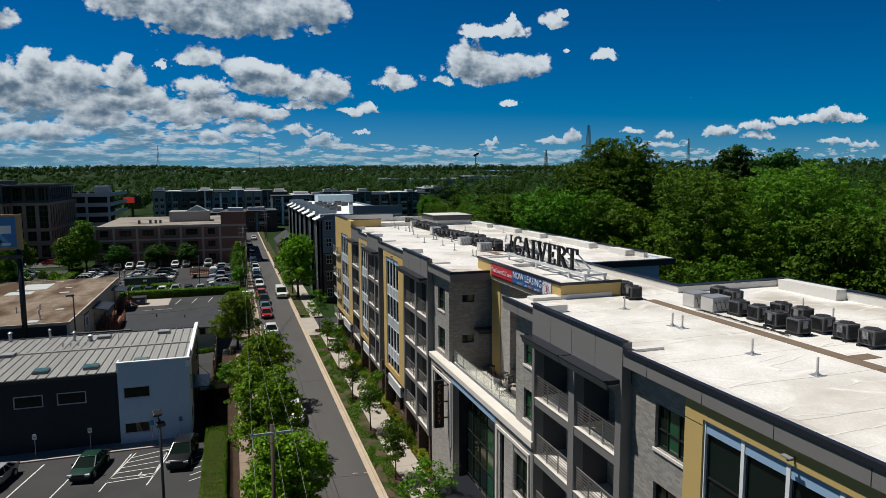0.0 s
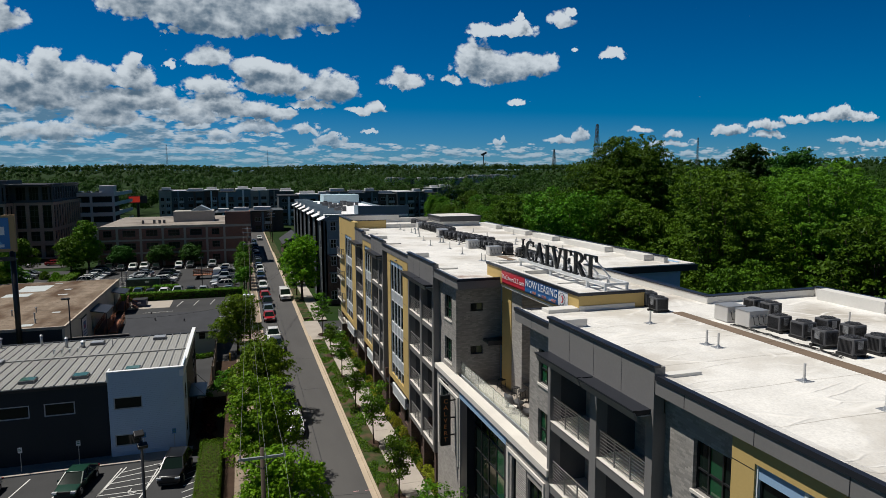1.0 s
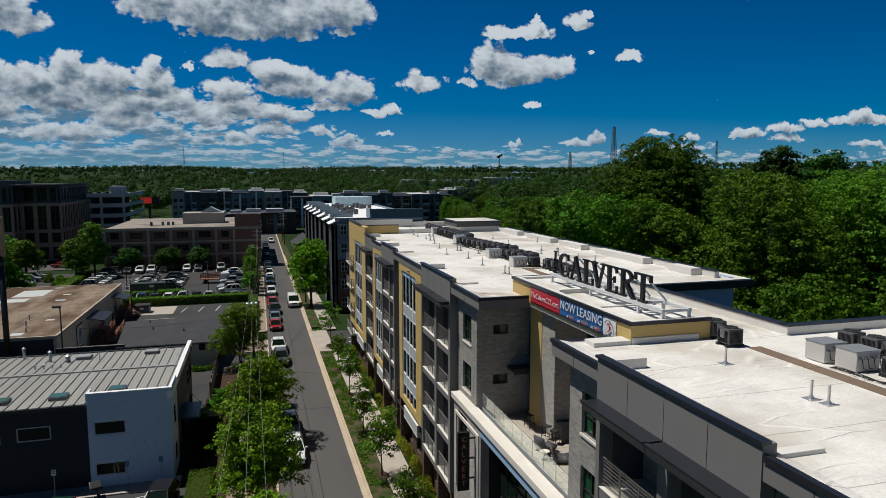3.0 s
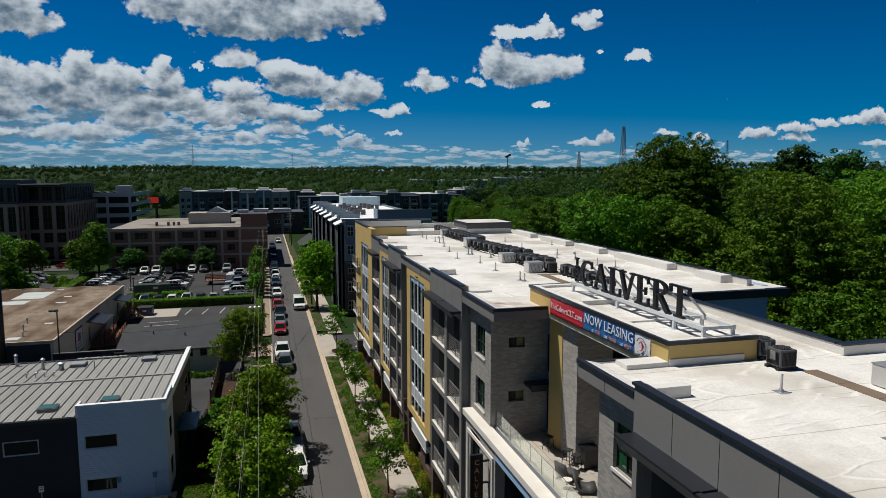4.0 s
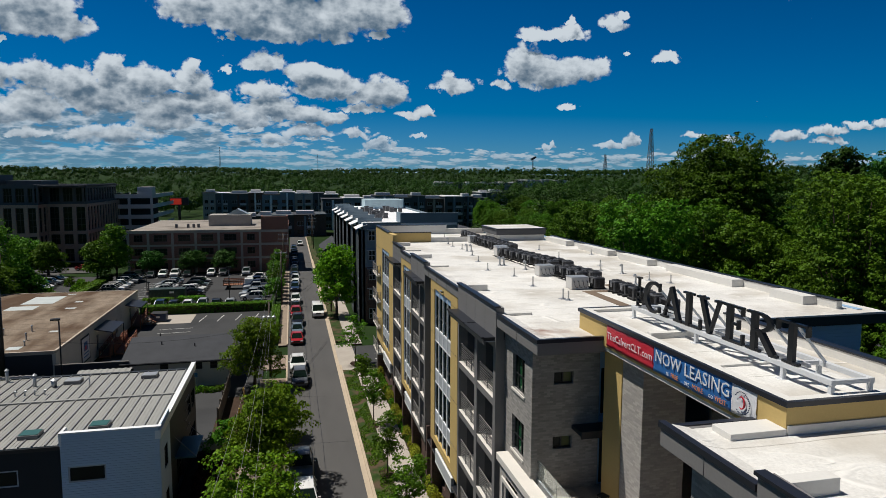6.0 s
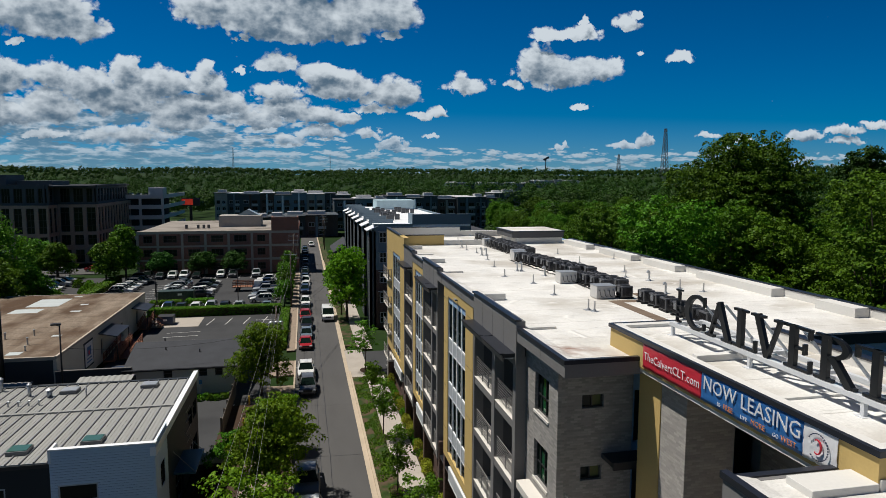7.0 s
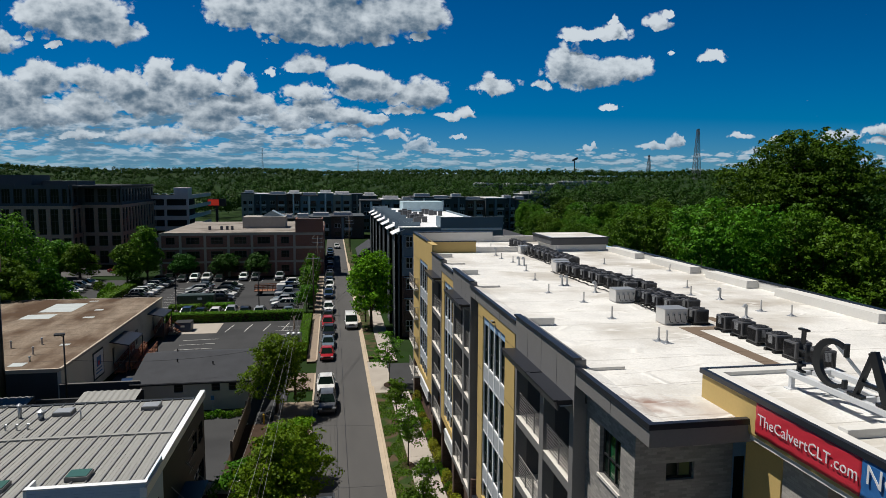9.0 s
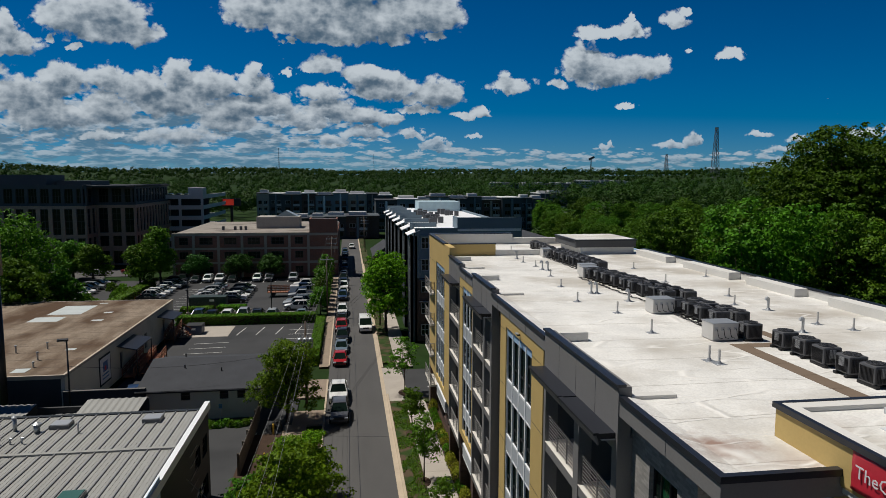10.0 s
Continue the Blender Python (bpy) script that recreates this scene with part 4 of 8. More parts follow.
def balcony_bay(y0, y1, posts, x=-0.05, deep=1.9, awnings=True, rise=0.30, open_south=False):
    """A bay of recessed balconies behind a frame of dark panels, with a raised parapet."""
    at = placed("w", x)
    bm = bmesh.new()
    edges = [y0, *posts, y1]
    pw = 0.26
    pbox(bm, at, y0, y0 + pw * 1.6, 0, 0.55, 3.2, 15.9)
    pbox(bm, at, y1 - pw, y1, 0, 0.55, 3.2, 15.9)
    for p in posts:
        pbox(bm, at, p - pw, p + pw, 0, 0.5, 3.2, 15.9)
    part("bay_frame", bm, PANEL, apt)
    bm = bmesh.new()
    pbox(bm, at, y0, y1, -0.003, 0.42, 15.88, CAP + rise - 0.06)
    front = part("bay_parapet", bm, PANEL, apt)
    panel_joints(at, y0, y1, 15.9, CAP + rise - 0.1, (y1 - y0) / 4, front)
    bm = bmesh.new()
    pbox(bm, at, y0 - 0.05, y1 + 0.05, -0.08, 0.22, CAP + rise - 0.06, CAP + rise + 0.03)
    part("cap", bm, PANEL_DARK, front)
    for f in [*FLOORS, 15.85]:
        bm = bmesh.new()
        pbox(bm, at, y0 + 0.02, y1 - 0.02, 0.03, deep, f - 0.42, f - 0.03)
        part("balcony_slab", bm, PANEL, apt)
        if f < 15:
            bm = bmesh.new()
            pbox(bm, at, y0 + 0.03, y1 - 0.03, 0.004, deep - 0.02, f - 0.03, f)
            part("balcony_floor", bm, STONE, apt)
            for a, b in zip(edges, edges[1:]):
                lo = a + (pw * 1.6 if a == y0 else pw)
                hi = b - (pw if b != y1 else pw)
                railing("w", x + 0.16, lo, hi, f + 0.02, apt)
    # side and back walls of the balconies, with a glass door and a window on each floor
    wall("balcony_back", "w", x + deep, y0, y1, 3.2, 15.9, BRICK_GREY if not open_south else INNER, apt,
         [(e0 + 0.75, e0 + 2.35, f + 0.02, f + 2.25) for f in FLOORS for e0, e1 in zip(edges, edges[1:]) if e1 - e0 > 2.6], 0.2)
    for f in FLOORS:
        for e0, e1 in zip(edges, edges[1:]):
            if e1 - e0 > 2.6:
                window("w", x + deep, e0 + 0.75, e0 + 2.35, f + 0.02, f + 2.25, apt, (0.5,), (), depth=0.05)
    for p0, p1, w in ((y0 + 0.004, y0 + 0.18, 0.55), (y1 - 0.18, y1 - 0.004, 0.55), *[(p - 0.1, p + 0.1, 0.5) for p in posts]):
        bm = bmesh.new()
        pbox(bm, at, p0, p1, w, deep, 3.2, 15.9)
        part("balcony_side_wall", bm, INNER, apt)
    if awnings:
        for a, b in zip(edges, edges[1:]):
            lo, hi = a + (0.15 if a == y0 else 0.06), b - (0.1 if b == y1 else 0.06)
            bm = bmesh.new()
            pbox(bm, at, lo, hi, -0.62, 0.0, 15.93, 16.03)
            for k in range(4):
                c = lo + 0.06 + (hi - lo - 0.12) * k / 3
                pbox(bm, at, c - 0.03, c + 0.03, -0.6, 0.0, 15.84, 15.93)
            aw = part("awning", bm, PANEL_DARK, apt)
            bm = bmesh.new()
            pbox(bm, at, lo, hi, -0.45, 0.0, 15.80, 15.838)
            part("soffit", bm, GREY_TRIM, aw)
            bm = bmesh.new()
            p = [at(lo, -0.62, 15.98), at(lo, -0.70, 15.98), at(lo, -0.58, 15.66), at(lo, -0.52, 15.66)]
            prism(bm, [(q[0], q[2]) for q in p], "y", lo, hi)
            part("fascia", bm, PANEL, aw, "pale grey sloping fascia")
            bm = bmesh.new()
            pbox(bm, at, lo - 0.02, hi + 0.02, -0.73, -0.56, 15.985, 16.06)
            part("front_cap", bm, PANEL_DARK, aw)
    # low returns of the parapet on the roof
    row_of("parapet_return", PARAPET_WHITE, front, (x + 0.42, x + 1.75, y1 - 0.42, y1 - 0.02, ROOF - 0.05, CAP + rise - 0.1), (x + 0.42, x + 1.9, y0 - 0.02, y0 + 0.35, ROOF - 0.05, ROOF + 0.12), bevel=0.02)


def ochre_bay(y0, y1, w0, w1, x=0.0, cols=4, z0=4.6, z1=16.65, top=16.05):
    """An ochre bay with a tall field of pale-framed windows."""
    at = placed("w", x)
    wall("ochre_wall", "w", x, y0, y1, z0, z1, YELLOW, apt, [(w0, w1, z0 + 0.55, top)], 0.5)
    for z in (6.7, 9.75, 12.8, 15.85):
        for p, q in ((y0, w0), (w1, y1)):
            bm = bmesh.new()
            pbox(bm, at, p, q, -0.004, 0.01, z - 0.012, z + 0.012)
            part("panel_joint", bm, FRAME_DARK, apt)
    for k, (z_lo, z_hi) in enumerate([(15.62, top), *[(f - 0.48, f + 0.40) for f in FLOORS]]):
        bm = bmesh.new()
        pbox(bm, at, w0, w1, 0.085, 0.3, z_lo, z_hi)
        part("spandrel", bm, SKYBLUE if y0 < 30 or k == 0 else GREY_TRIM, apt)
    bm = bmesh.new()
    n = cols
    cw = (w1 - w0) / n
    for i in range(n + 1):
        c = w0 + cw * i
        pbox(bm, at, c - 0.07, c + 0.07, 0.06, 0.28, z0 + 0.55, top)
    for f in FLOORS:
        for dz in (-0.52, 0.40):
            pbox(bm, at, w0, w1, 0.075, 0.28, f + dz - 0.05, f + dz + 0.05)
    part("mullion_grid", bm, WHITE_TRIM, apt)
    for f in [z0 + 0.55, *FLOORS[1:]]:
        lo = f + 0.44 if f in FLOORS else z0 + 0.6
        hi = min([q - 0.56 for q in [*FLOORS, 16.2] if q - 0.56 > lo])
        for i in range(n):
            if hi - lo > 0.5:
                window("w", x + 0.05, w0 + cw * i + 0.08, w0 + cw * (i + 1) - 0.08, lo, hi, apt, (), (0.36,), border=0.05, depth=0.10)


# west face from south to north
ochre_bay(11.0, 25.0, 12.0, 24.1, 0.15, 7)
brick_bay(25.0, 28.6, 25.15, 27.05, 0.45)
balcony_bay(28.55, 36.65, (32.55,))
brick_bay(36.65, 39.75, 37.4, 38.7, 0.45, (0.5,), 9.7)
brick_bay(51.75, 55.7, 52.75, 54.4, 0.45, (0.4, 0.72), 9.7)
balcony_bay(55.6, 63.3, (59.25,))
wall("brick_wall", "w", 0.45, 63.3, 63.75, 3.3, 16.65, BRICK_GREY, apt)
ochre_bay(63.7, 71.75, 65.5, 70.5, 0.02, 4)
brick_bay(71.75, 73.9, 72.3, 73.3, 0.5, ())
balcony_bay(73.9, 80.0, (76.2,), 0.0, 1.9, True, 0.25)
ochre_bay(80.0, 85.2, 80.25, 84.0, 0.02, 3)
balcony_bay(85.2, 90.4, (), 0.0, 1.9, True, 0.25, True)
ochre_bay(90.4, 104.0, 93.2, 98.7, 0.02, 4, 4.6, 18.2)
for z in FLOORS:
    bm = boxes((-0.42, 0.4, 99.6, 103.9, z - 0.2, z - 0.02))
    part("balcony_slab", bm, STONE, apt)
    railing("w", -0.39, 99.6, 103.9, z, apt)
    railing("s", 99.62, -0.37, 0.0, z, apt)

# ground floor of brown brick, set back, with shopfront windows
gs = [(y, y + 1.5, 0.7, 2.7) for y in np.arange(58.2, 103, 3.05)]
gs = [tuple(float(v) for v in g) for g in gs]
wall("ground_floor_wall", "w", 0.85, 55.6, 104.0, 0, 3.65, BRICK_BROWN, apt, gs)
for g in gs:
    window("w", 0.85, *g, apt, (0.5,))
for y in (55.9, 59.3, 63.5, 71.9, 73.8, 80.1, 85.2, 90.4, 103.6):
    part("brick_pier", boxes((0.1, 0.86, y - 0.22, y + 0.22, 0, 4.62)), BRICK_BROWN, apt)
part("first_floor_soffit", boxes((0.03, 2.0, 11, 36.6, 3.2, 3.3), (0.12, 2.0, 55.7, 103.9, 3.5, 3.62)), PANEL_DARK, apt)
wall("ground_floor_wall", "w", 0.6, 11, 36.6, 0, 3.3, BRICK_BROWN, apt)

# podium below the terrace, with a stone coping and a glazed entrance
POD = 10.02
hs = [(52.2, 53.9, 5.3, 9.55)]
wall("podium_wall", "w", 0.0, 49.65, 54.85, 0, POD, BRICK_PALE, apt, hs, 0.4)
window("w", 0.0, *hs[0], apt, (0.5,), (0.3, 0.5, 0.8), sill=STONE)
hs = [(37.2, 38.9, 6.6, 8.9), (40.35, 40.95, 4.2, 9.3)]
wall("podium_wall", "w", 0.0, 36.6, 41.75, 0, POD, BRICK_PALE, apt, hs, 0.4)
for h in hs:
    window("w", 0.0, *h, apt, (0.5,) if h[0] < 40 else (), (0.4,), sill=STONE)
for a, b, n in ((39.0, 40.2, 34), (50.35, 51.4, 30)):
    ribs = part("ribbed_panel", boxes((-0.02, 0.03, a, b, 5.15, 5.22 + n * 0.125)), BRICK_PALE, apt)
    me = mesh_of("brick_rib", boxes((-0.05, 0.0, a, b, 0.0, 0.06)), BRICK_PALE)
    for k in range(n):
        piece("brick_rib", me, ribs, pose(0, 0, 5.2 + k * 0.125))
row_of("podium_frame", STONE, apt, (-0.09, 0.0, 49.9, 50.1, 4.6, 9.4), (-0.09, 0.0, 54.2, 54.4, 4.6, 9.4), (-0.09, 0.0, 50.1, 54.2, 9.2, 9.4), (-0.09, 0.0, 41.25, 41.45, 4.0, 9.5), (-0.09, 0.0, 36.9, 37.05, 4.0, 9.5), (-0.09, 0.0, 37.05, 41.25, 9.32, 9.5))
part("lintel", boxes((-0.02, 0.6, 41.75, 49.65, 9.45, POD)), SKYBLUE, apt)
row_of("entrance_jamb", PANEL_DARK, apt, (0.02, 0.9, 48.3, 49.64, 0, 9.45), (0.02, 0.9, 41.76, 42.0, 0, 9.45))
window("w", 0.45, 42.0, 48.3, 0.1, 9.45, apt, (0.2, 0.4, 0.6, 0.8), (0.18, 0.36, 0.54, 0.70, 0.86), depth=0.1, green=GLASS_GREEN)
part("coping", boxes((-0.16, 0.55, 36.45, 55.0, POD, POD + 0.36), bevel=0.02), STONE, apt, "pale cast-stone coping")
part("entrance_canopy", boxes((-2.2, 0.4, 43.2, 47.6, 3.3, 3.5), (-2.24, -2.14, 43.2, 47.6, 3.22, 3.56)), PANEL_DARK, apt)

# terrace
part("terrace_floor", boxes((0.4, 9.8, 39.0, 53.5, 9.45, 9.75)), CONCRETE, apt)
bm = bmesh.new()
for i in range(9):
    for j in range(13):
        box(bm, 0.62 + i * 0.62, 0.62 + i * 0.62 + 0.6, 40.0 + j * 0.9, 40.0 + j * 0.9 + 0.88, 9.74, 9.775)
part("terrace_paver", bm, CONCRETE, apt)
hs = [(1.5, 2.44, 14.72, 15.28), (1.5, 2.42, 11.68, 12.27)]
wall("brick_wall", "s", 51.78, 0.8, 3.72, 9.7, 16.65, BRICK_GREY, apt, hs)
for h in hs:
    window("s", 51.78, *h, apt, (0.5,), sill=None, green=plain("olive_lit_pane", (0.10, 0.12, 0.05), 0.1))
wall("blue_panel_wall", "s", 51.9, 3.72, 4.35, 9.7, 16.65, SKYBLUE, apt, [(3.86, 4.3, 13.1, 15.3), (3.86, 4.3, 9.76, 12.2)])
part("terrace_door", boxes((3.88, 4.28, 52.02, 52.1, 9.77, 12.18)), FRAME_DARK, apt)
part("door_glass", boxes((3.88, 4.28, 52.02, 52.1, 13.12, 15.28)), GLASS, apt)
part("door_canopy", boxes((2.4, 4.28, 50.76, 51.78, 12.6, 12.78), (2.4, 4.28, 50.7, 50.76, 12.5, 12.82)), PANEL_DARK, apt)
wall("ochre_pier", "w", 3.38, 49.1, 50.66, 9.75, 16.86, YELLOW, apt, (), 0.9)
wall("brick_column", "w", 3.42, 47.45, 49.09, 9.75, 16.86, BRICK_PALE, apt, (), 1.9)
wall("brick_wall", "w", 7.6, 39.0, 48.95, 9.75, 17.0, BRICK_GREY, apt, [(41, 44, 9.8, 12.4)], 0.3)
window("w", 7.6, 41, 44, 9.8, 12.4, apt, (0.33, 0.66))
wall("brick_wall", "n", 39.75, 0.8, 7.6, 9.7, 16.65, BRICK_GREY, apt)
glassmat = plain("clear_glass", (0.86, 0.93, 0.90), 0.02, 0, 0.5, 0, 0.95)
shoe = part("shoe_rail", boxes((0.74, 0.85, 40.1, 51.8, 9.75, POD + 0.37)), GALV, apt)
for i in range(9):
    y = 40.3 + i * 1.32
    g = part("glass_pane", boxes((0.78, 0.81, y, y + 1.28, POD + 0.37, 11.28)), glassmat, shoe, "clear glass balustrade pane")
    g.visible_shadow = False
bm = boxes((0.45, 0.74, 40.0, 51.7, 9.6, POD + 0.02))
part("coping_upstand", bm, STONE, apt)

# east and end walls that close the building
wall("end_wall", "n", 104.0, 0.0, 19.2, 0, 17.2, BRICK_GREY, apt)
wall("east_wall", "e", 19.3, 53.1, 104, 0, 17.2, SKYBLUE, apt)
wall("court_wall", "s", 53.1, 10.9, 19.0, 0, 16.9, SKYBLUE, apt)
wall("court_wall", "e", 10.8, 39.2, 53.1, 0, 16.9, GREY_TRIM, apt)
wall("court_wall", "n", 39.2, 10.8, 18.0, 0, 16.9, GREY_TRIM, apt)
wall("end_wall", "s", 11.0, 0.5, 17.9, 0, 16.9, BRICK_GREY, apt)
bm = bmesh.new()
for k in range(26):
    z = 12.0 + k * 0.19
    box(bm, 11, 19.3, 53.07, 53.1, z, z + 0.17)
part("lap_siding", bm, SKYBLUE, apt)

# roofs
roof = part("roof", boxes((0.08, 10.8, 50.02, 53.1, 16.7, ROOF), (0.08, 19.6, 53.1, 104.0, 16.7, ROOF)), MEMBRANE, apt, "white membrane roof with seams, wrinkles and stains")
roof_s = part("roof", boxes((0.08, 11.1, 10.5, 40.56, 16.7, ROOF), (11.1, 17.9, 10.5, 39.1, 16.7, ROOF), (3.25, 10.75, 40.56, 50.02, 16.93, ROOF)), MEMBRANE, apt, "white membrane roof with wrinkles")
fas = row_of("fascia", PANEL, apt, (-0.02, 0.3, 50.0, 55.6, 16.62, 17.13), (-0.02, 0.3, 63.3, 73.9, 16.62, 17.13), (-0.02, 0.3, 80.0, 85.2, 16.62, 17.13), (-0.02, 0.3, 10.5, 28.55, 16.62, 17.13), (-0.02, 0.3, 36.65, 40.58, 16.62, 17.13),
           (0.3, 4.35, 50.0, 50.3, 16.62, 17.13), (0.3, 3.0, 40.3, 40.58, 16.62, 17.13))[0]
for y in list(np.arange(12, 28, 3.0)) + [38.6, 52.6, 66.5, 69.6, 72.4, 82.6]:
    part("panel_joint", boxes((-0.026, -0.018, float(y) - 0.012, float(y) + 0.012, 16.62, 17.1)), PANEL_DARK, fas)
row_of("eave_soffit", PANEL, apt, (0.0, 3.7, 50.02, 51.78, 16.6, 16.7), (0.0, 3.0, 39.75, 40.55, 16.6, 16.7))
row_of("roof_cap", PANEL_DARK, apt, (-0.07, 0.13, 49.94, 55.55, 17.13, CAP), (-0.07, 0.13, 63.35, 73.85, 17.13, CAP), (-0.07, 0.13, 80.05, 85.15, 17.13, CAP), (-0.07, 0.13, 10.5, 28.5, 17.13, CAP), (-0.07, 0.13, 36.7, 40.64, 17.13, CAP),
           (0.13, 3.0, 49.94, 50.12, 17.13, CAP), (0.13, 3.0, 40.44, 40.64, 17.13, 17.17), label="dark metal roof edge")
bm = bmesh.new()
prism(bm, [(0.13, CAP - 0.02), (0.13, ROOF), (0.75, ROOF + 0.004)], "y", 50.12, 55.5)
part("edge_cant", bm, MEMBRANE, roof)
for a, b in ((63.4, 73.8), (80.1, 85.1), (12, 28.4), (36.8, 40.4)):
    bm = bmesh.new()
    prism(bm, [(0.13, CAP - 0.02), (0.13, ROOF), (0.75, ROOF + 0.004)], "y", a, b)
    part("edge_cant", bm, MEMBRANE, roof if a > 50 else roof_s)

# parapets round the back, with raised blocks
def parapet(name, x0, x1, y0, y1, z1, mat=PARAPET_WHITE, cap=True):
    p = part(name, boxes((x0, x1, y0, y1, ROOF - 0.05, z1)), mat, apt)
    if cap:
        part("cap", boxes((x0 - 0.03, x1 + 0.03, y0 - 0.03, y1 + 0.03, z1, z1 + 0.07)), PANEL_DARK, p)
    return p


parapet("parapet", 18.15, 18.5, 53.6, 93.5, 17.55)
for y0, y1 in ((87.0, 92.6), (78.0, 84.2), (71.3, 76.0), (61.0, 68.6), (55.0, 57.6)):
    parapet("parapet_block", 17.3, 18.14, y0, y1, 17.6, PARAPET_WHITE, False)
part("east_eave", boxes((18.5, 20.2, 52.4, 93.5, 16.6, 17.1), (10.4, 20.2, 52.2, 53.1, 16.62, 17.1)), NAVY, apt)
part("roof_edge_membrane", boxes((18.5, 20.1, 52.4, 93.4, 17.1, 17.16), (10.75, 18.5, 52.3, 53.2, 17.1, 17.16)), MEMBRANE, apt)
parapet("parapet", 10.35, 10.7, 39.2, 52.2, 17.5)
parapet("parapet", 10.35, 17.9, 38.85, 39.2, 17.5)
parapet("parapet", 17.55, 17.9, 11, 38.85, 17.62)
parapet("parapet_block", 16.85, 17.54, 34.0, 38.0, 17.72, PARAPET_WHITE, False)
parapet("parapet_block", 16.85, 17.54, 26.4, 29.4, 17.72, PARAPET_WHITE, False)
parapet("parapet", 0.05, 8.6, 103.3, 104.0, 18.2, PARAPET_WHITE)
part("raised_parapet", boxes((0.04, 0.3, 93.45, 103.3, ROOF, 18.2), (0.3, 4.6, 93.45, 93.75, ROOF, 18.14)), YELLOW, apt)
part("cap", boxes((-0.05, 0.35, 93.4, 104.05, 18.2, 18.28), (0.35, 4.65, 93.4, 93.8, 18.14, 18.22)), PANEL_DARK, apt)
parapet("parapet", 4.6, 9.0, 93.4, 93.7, 17.62, PARAPET_WHITE, False)
parapet("parapet", 0.3, 0.5, 93.8, 103.3, 18.1, PARAPET_WHITE, False)
parapet("parapet", 8.6, 19.2, 103.4, 103.9, 17.75, PARAPET_WHITE, False)
# lift overrun
pent = part("lift_overrun", boxes((12.4, 17.5, 93.6, 99.0, ROOF, 17.75)), PARAPET_WHITE, apt)
part("grey_band", boxes((11.9, 17.6, 93.4, 99.2, 17.75, 18.35)), INNER, pent)
part("cap", boxes((11.8, 17.7, 93.3, 99.3, 18.35, 18.45)), PANEL_DARK, pent)
part("overrun_roof", boxes((12.0, 17.5, 93.5, 99.1, 18.45, 18.47)), MEMBRANE, pent)


# ---- things on the roof ----
def condenser():
    """An outdoor unit: a ribbed case with a round fan grille on top and feet."""
    t = thing("condenser_unit", "dark grey air-conditioning condenser on rubber feet on the roof", "air conditioner", None, "roof condensers")
    w, h = 0.36, 0.74
    bm = boxes((-w, w, -w, w, 0.10, h), bevel=0.07)
    part("case", bm, CONDENSER, t)
    bm = bmesh.new()
    for s in (-1, 1):
        for i in range(11):
            c = -0.27 + 0.054 * i
            box(bm, c - 0.008, c + 0.008, s * (w + 0.012) - 0.01, s * (w + 0.012) + 0.01, 0.17, h - 0.08)
            box(bm, s * (w + 0.012) - 0.01, s * (w + 0.012) + 0.01, c - 0.008, c + 0.008, 0.17, h - 0.08)
    part("louvre", bm, CONDENSER_DARK, t)
    bm = bmesh.new()
    cyl(bm, (0, 0, h - 0.01), (0, 0, h + 0.012), 0.30, 0.30, 20)
    part("fan_opening", bm, CONDENSER_DARK, t)
    bm = bmesh.new()
    for r in (0.29, 0.20, 0.11):
        for i in range(20):
            a, b = 2 * math.pi * i / 20, 2 * math.pi * (i + 1) / 20
            beam(bm, (r * math.cos(a), r * math.sin(a), h + 0.025), (r * math.cos(b), r * math.sin(b), h + 0.025), 0.018)
    for i in range(6):
        a = math.pi * i / 3
        beam(bm, (0.05 * math.cos(a), 0.05 * math.sin(a), h + 0.03), (0.33 * math.cos(a), 0.33 * math.sin(a), h + 0.03), 0.016)
    part("fan_guard", bm, CONDENSER, t)
    for s in (-1, 1):
        part("foot", boxes((-0.42, 0.42, s * 0.27 - 0.07, s * 0.27 + 0.07, 0.0, 0.10)), RUBBER, t)
    part("service_panel", boxes((-w - 0.02, -w + 0.01, -0.12, 0.14, 0.35, 0.66)), plain("pale_label", (0.25, 0.26, 0.27), 0.5), t)
    return t


unit = condenser()
spots = [(9.15, 60.7), (9.2, 59.5), (9.1, 58.3), (9.05, 57.1), (9.0, 55.9), (9.0, 54.7), (8.6, 62.3), (8.2, 64.2),
         (7.22, 39.55), (6.78, 38.1),
         (9.25, 32.75), (9.3, 31.5), (8.95, 30.1), (8.85, 28.8), (10.1, 28.75), (9.95, 27.4), (9.9, 26.2), (10.75, 30.45), (10.8, 31.7), (11.1, 35.3), (11.1, 36.3), (9.8, 24.4), (9.8, 23.2)]
for i, y in enumerate(np.arange(64.4, 67.9, 1.05)):
    spots += [(9.7 - 0.15 * i, float(y) + 0.3), (8.75 - 0.12 * i, float(y) + 0.5)]
for i, y in enumerate(np.arange(70.2, 79.6, 1.12)):
    spots += [(10.1 - 0.16 * i, float(y)), (9.1 - 0.12 * i, float(y) + 0.35)]
for i, y in enumerate(np.arange(82.6, 91.4, 1.1)):
    spots += [(9.35 - 0.02 * i, float(y)), (10.25 - 0.02 * i, float(y) + 0.4)]
for y in np.arange(93.6, 99.8, 1.3):
    spots.append((9.7, float(y)))
spots = [p for p in spots if not (60 < p[1] < 65 and p[0] < 8.5)]
rot = random.Random(3)
unit.matrix_basis = pose(*spots[0], ROOF)
for p in spots[1:]:
    copy_thing(unit, pose(p[0] + rot.uniform(-0.05, 0.05), p[1] + rot.uniform(-0.06, 0.06), ROOF, 0, 0, rot.choice((0, 0, 90)) + rot.uniform(-3, 3)))


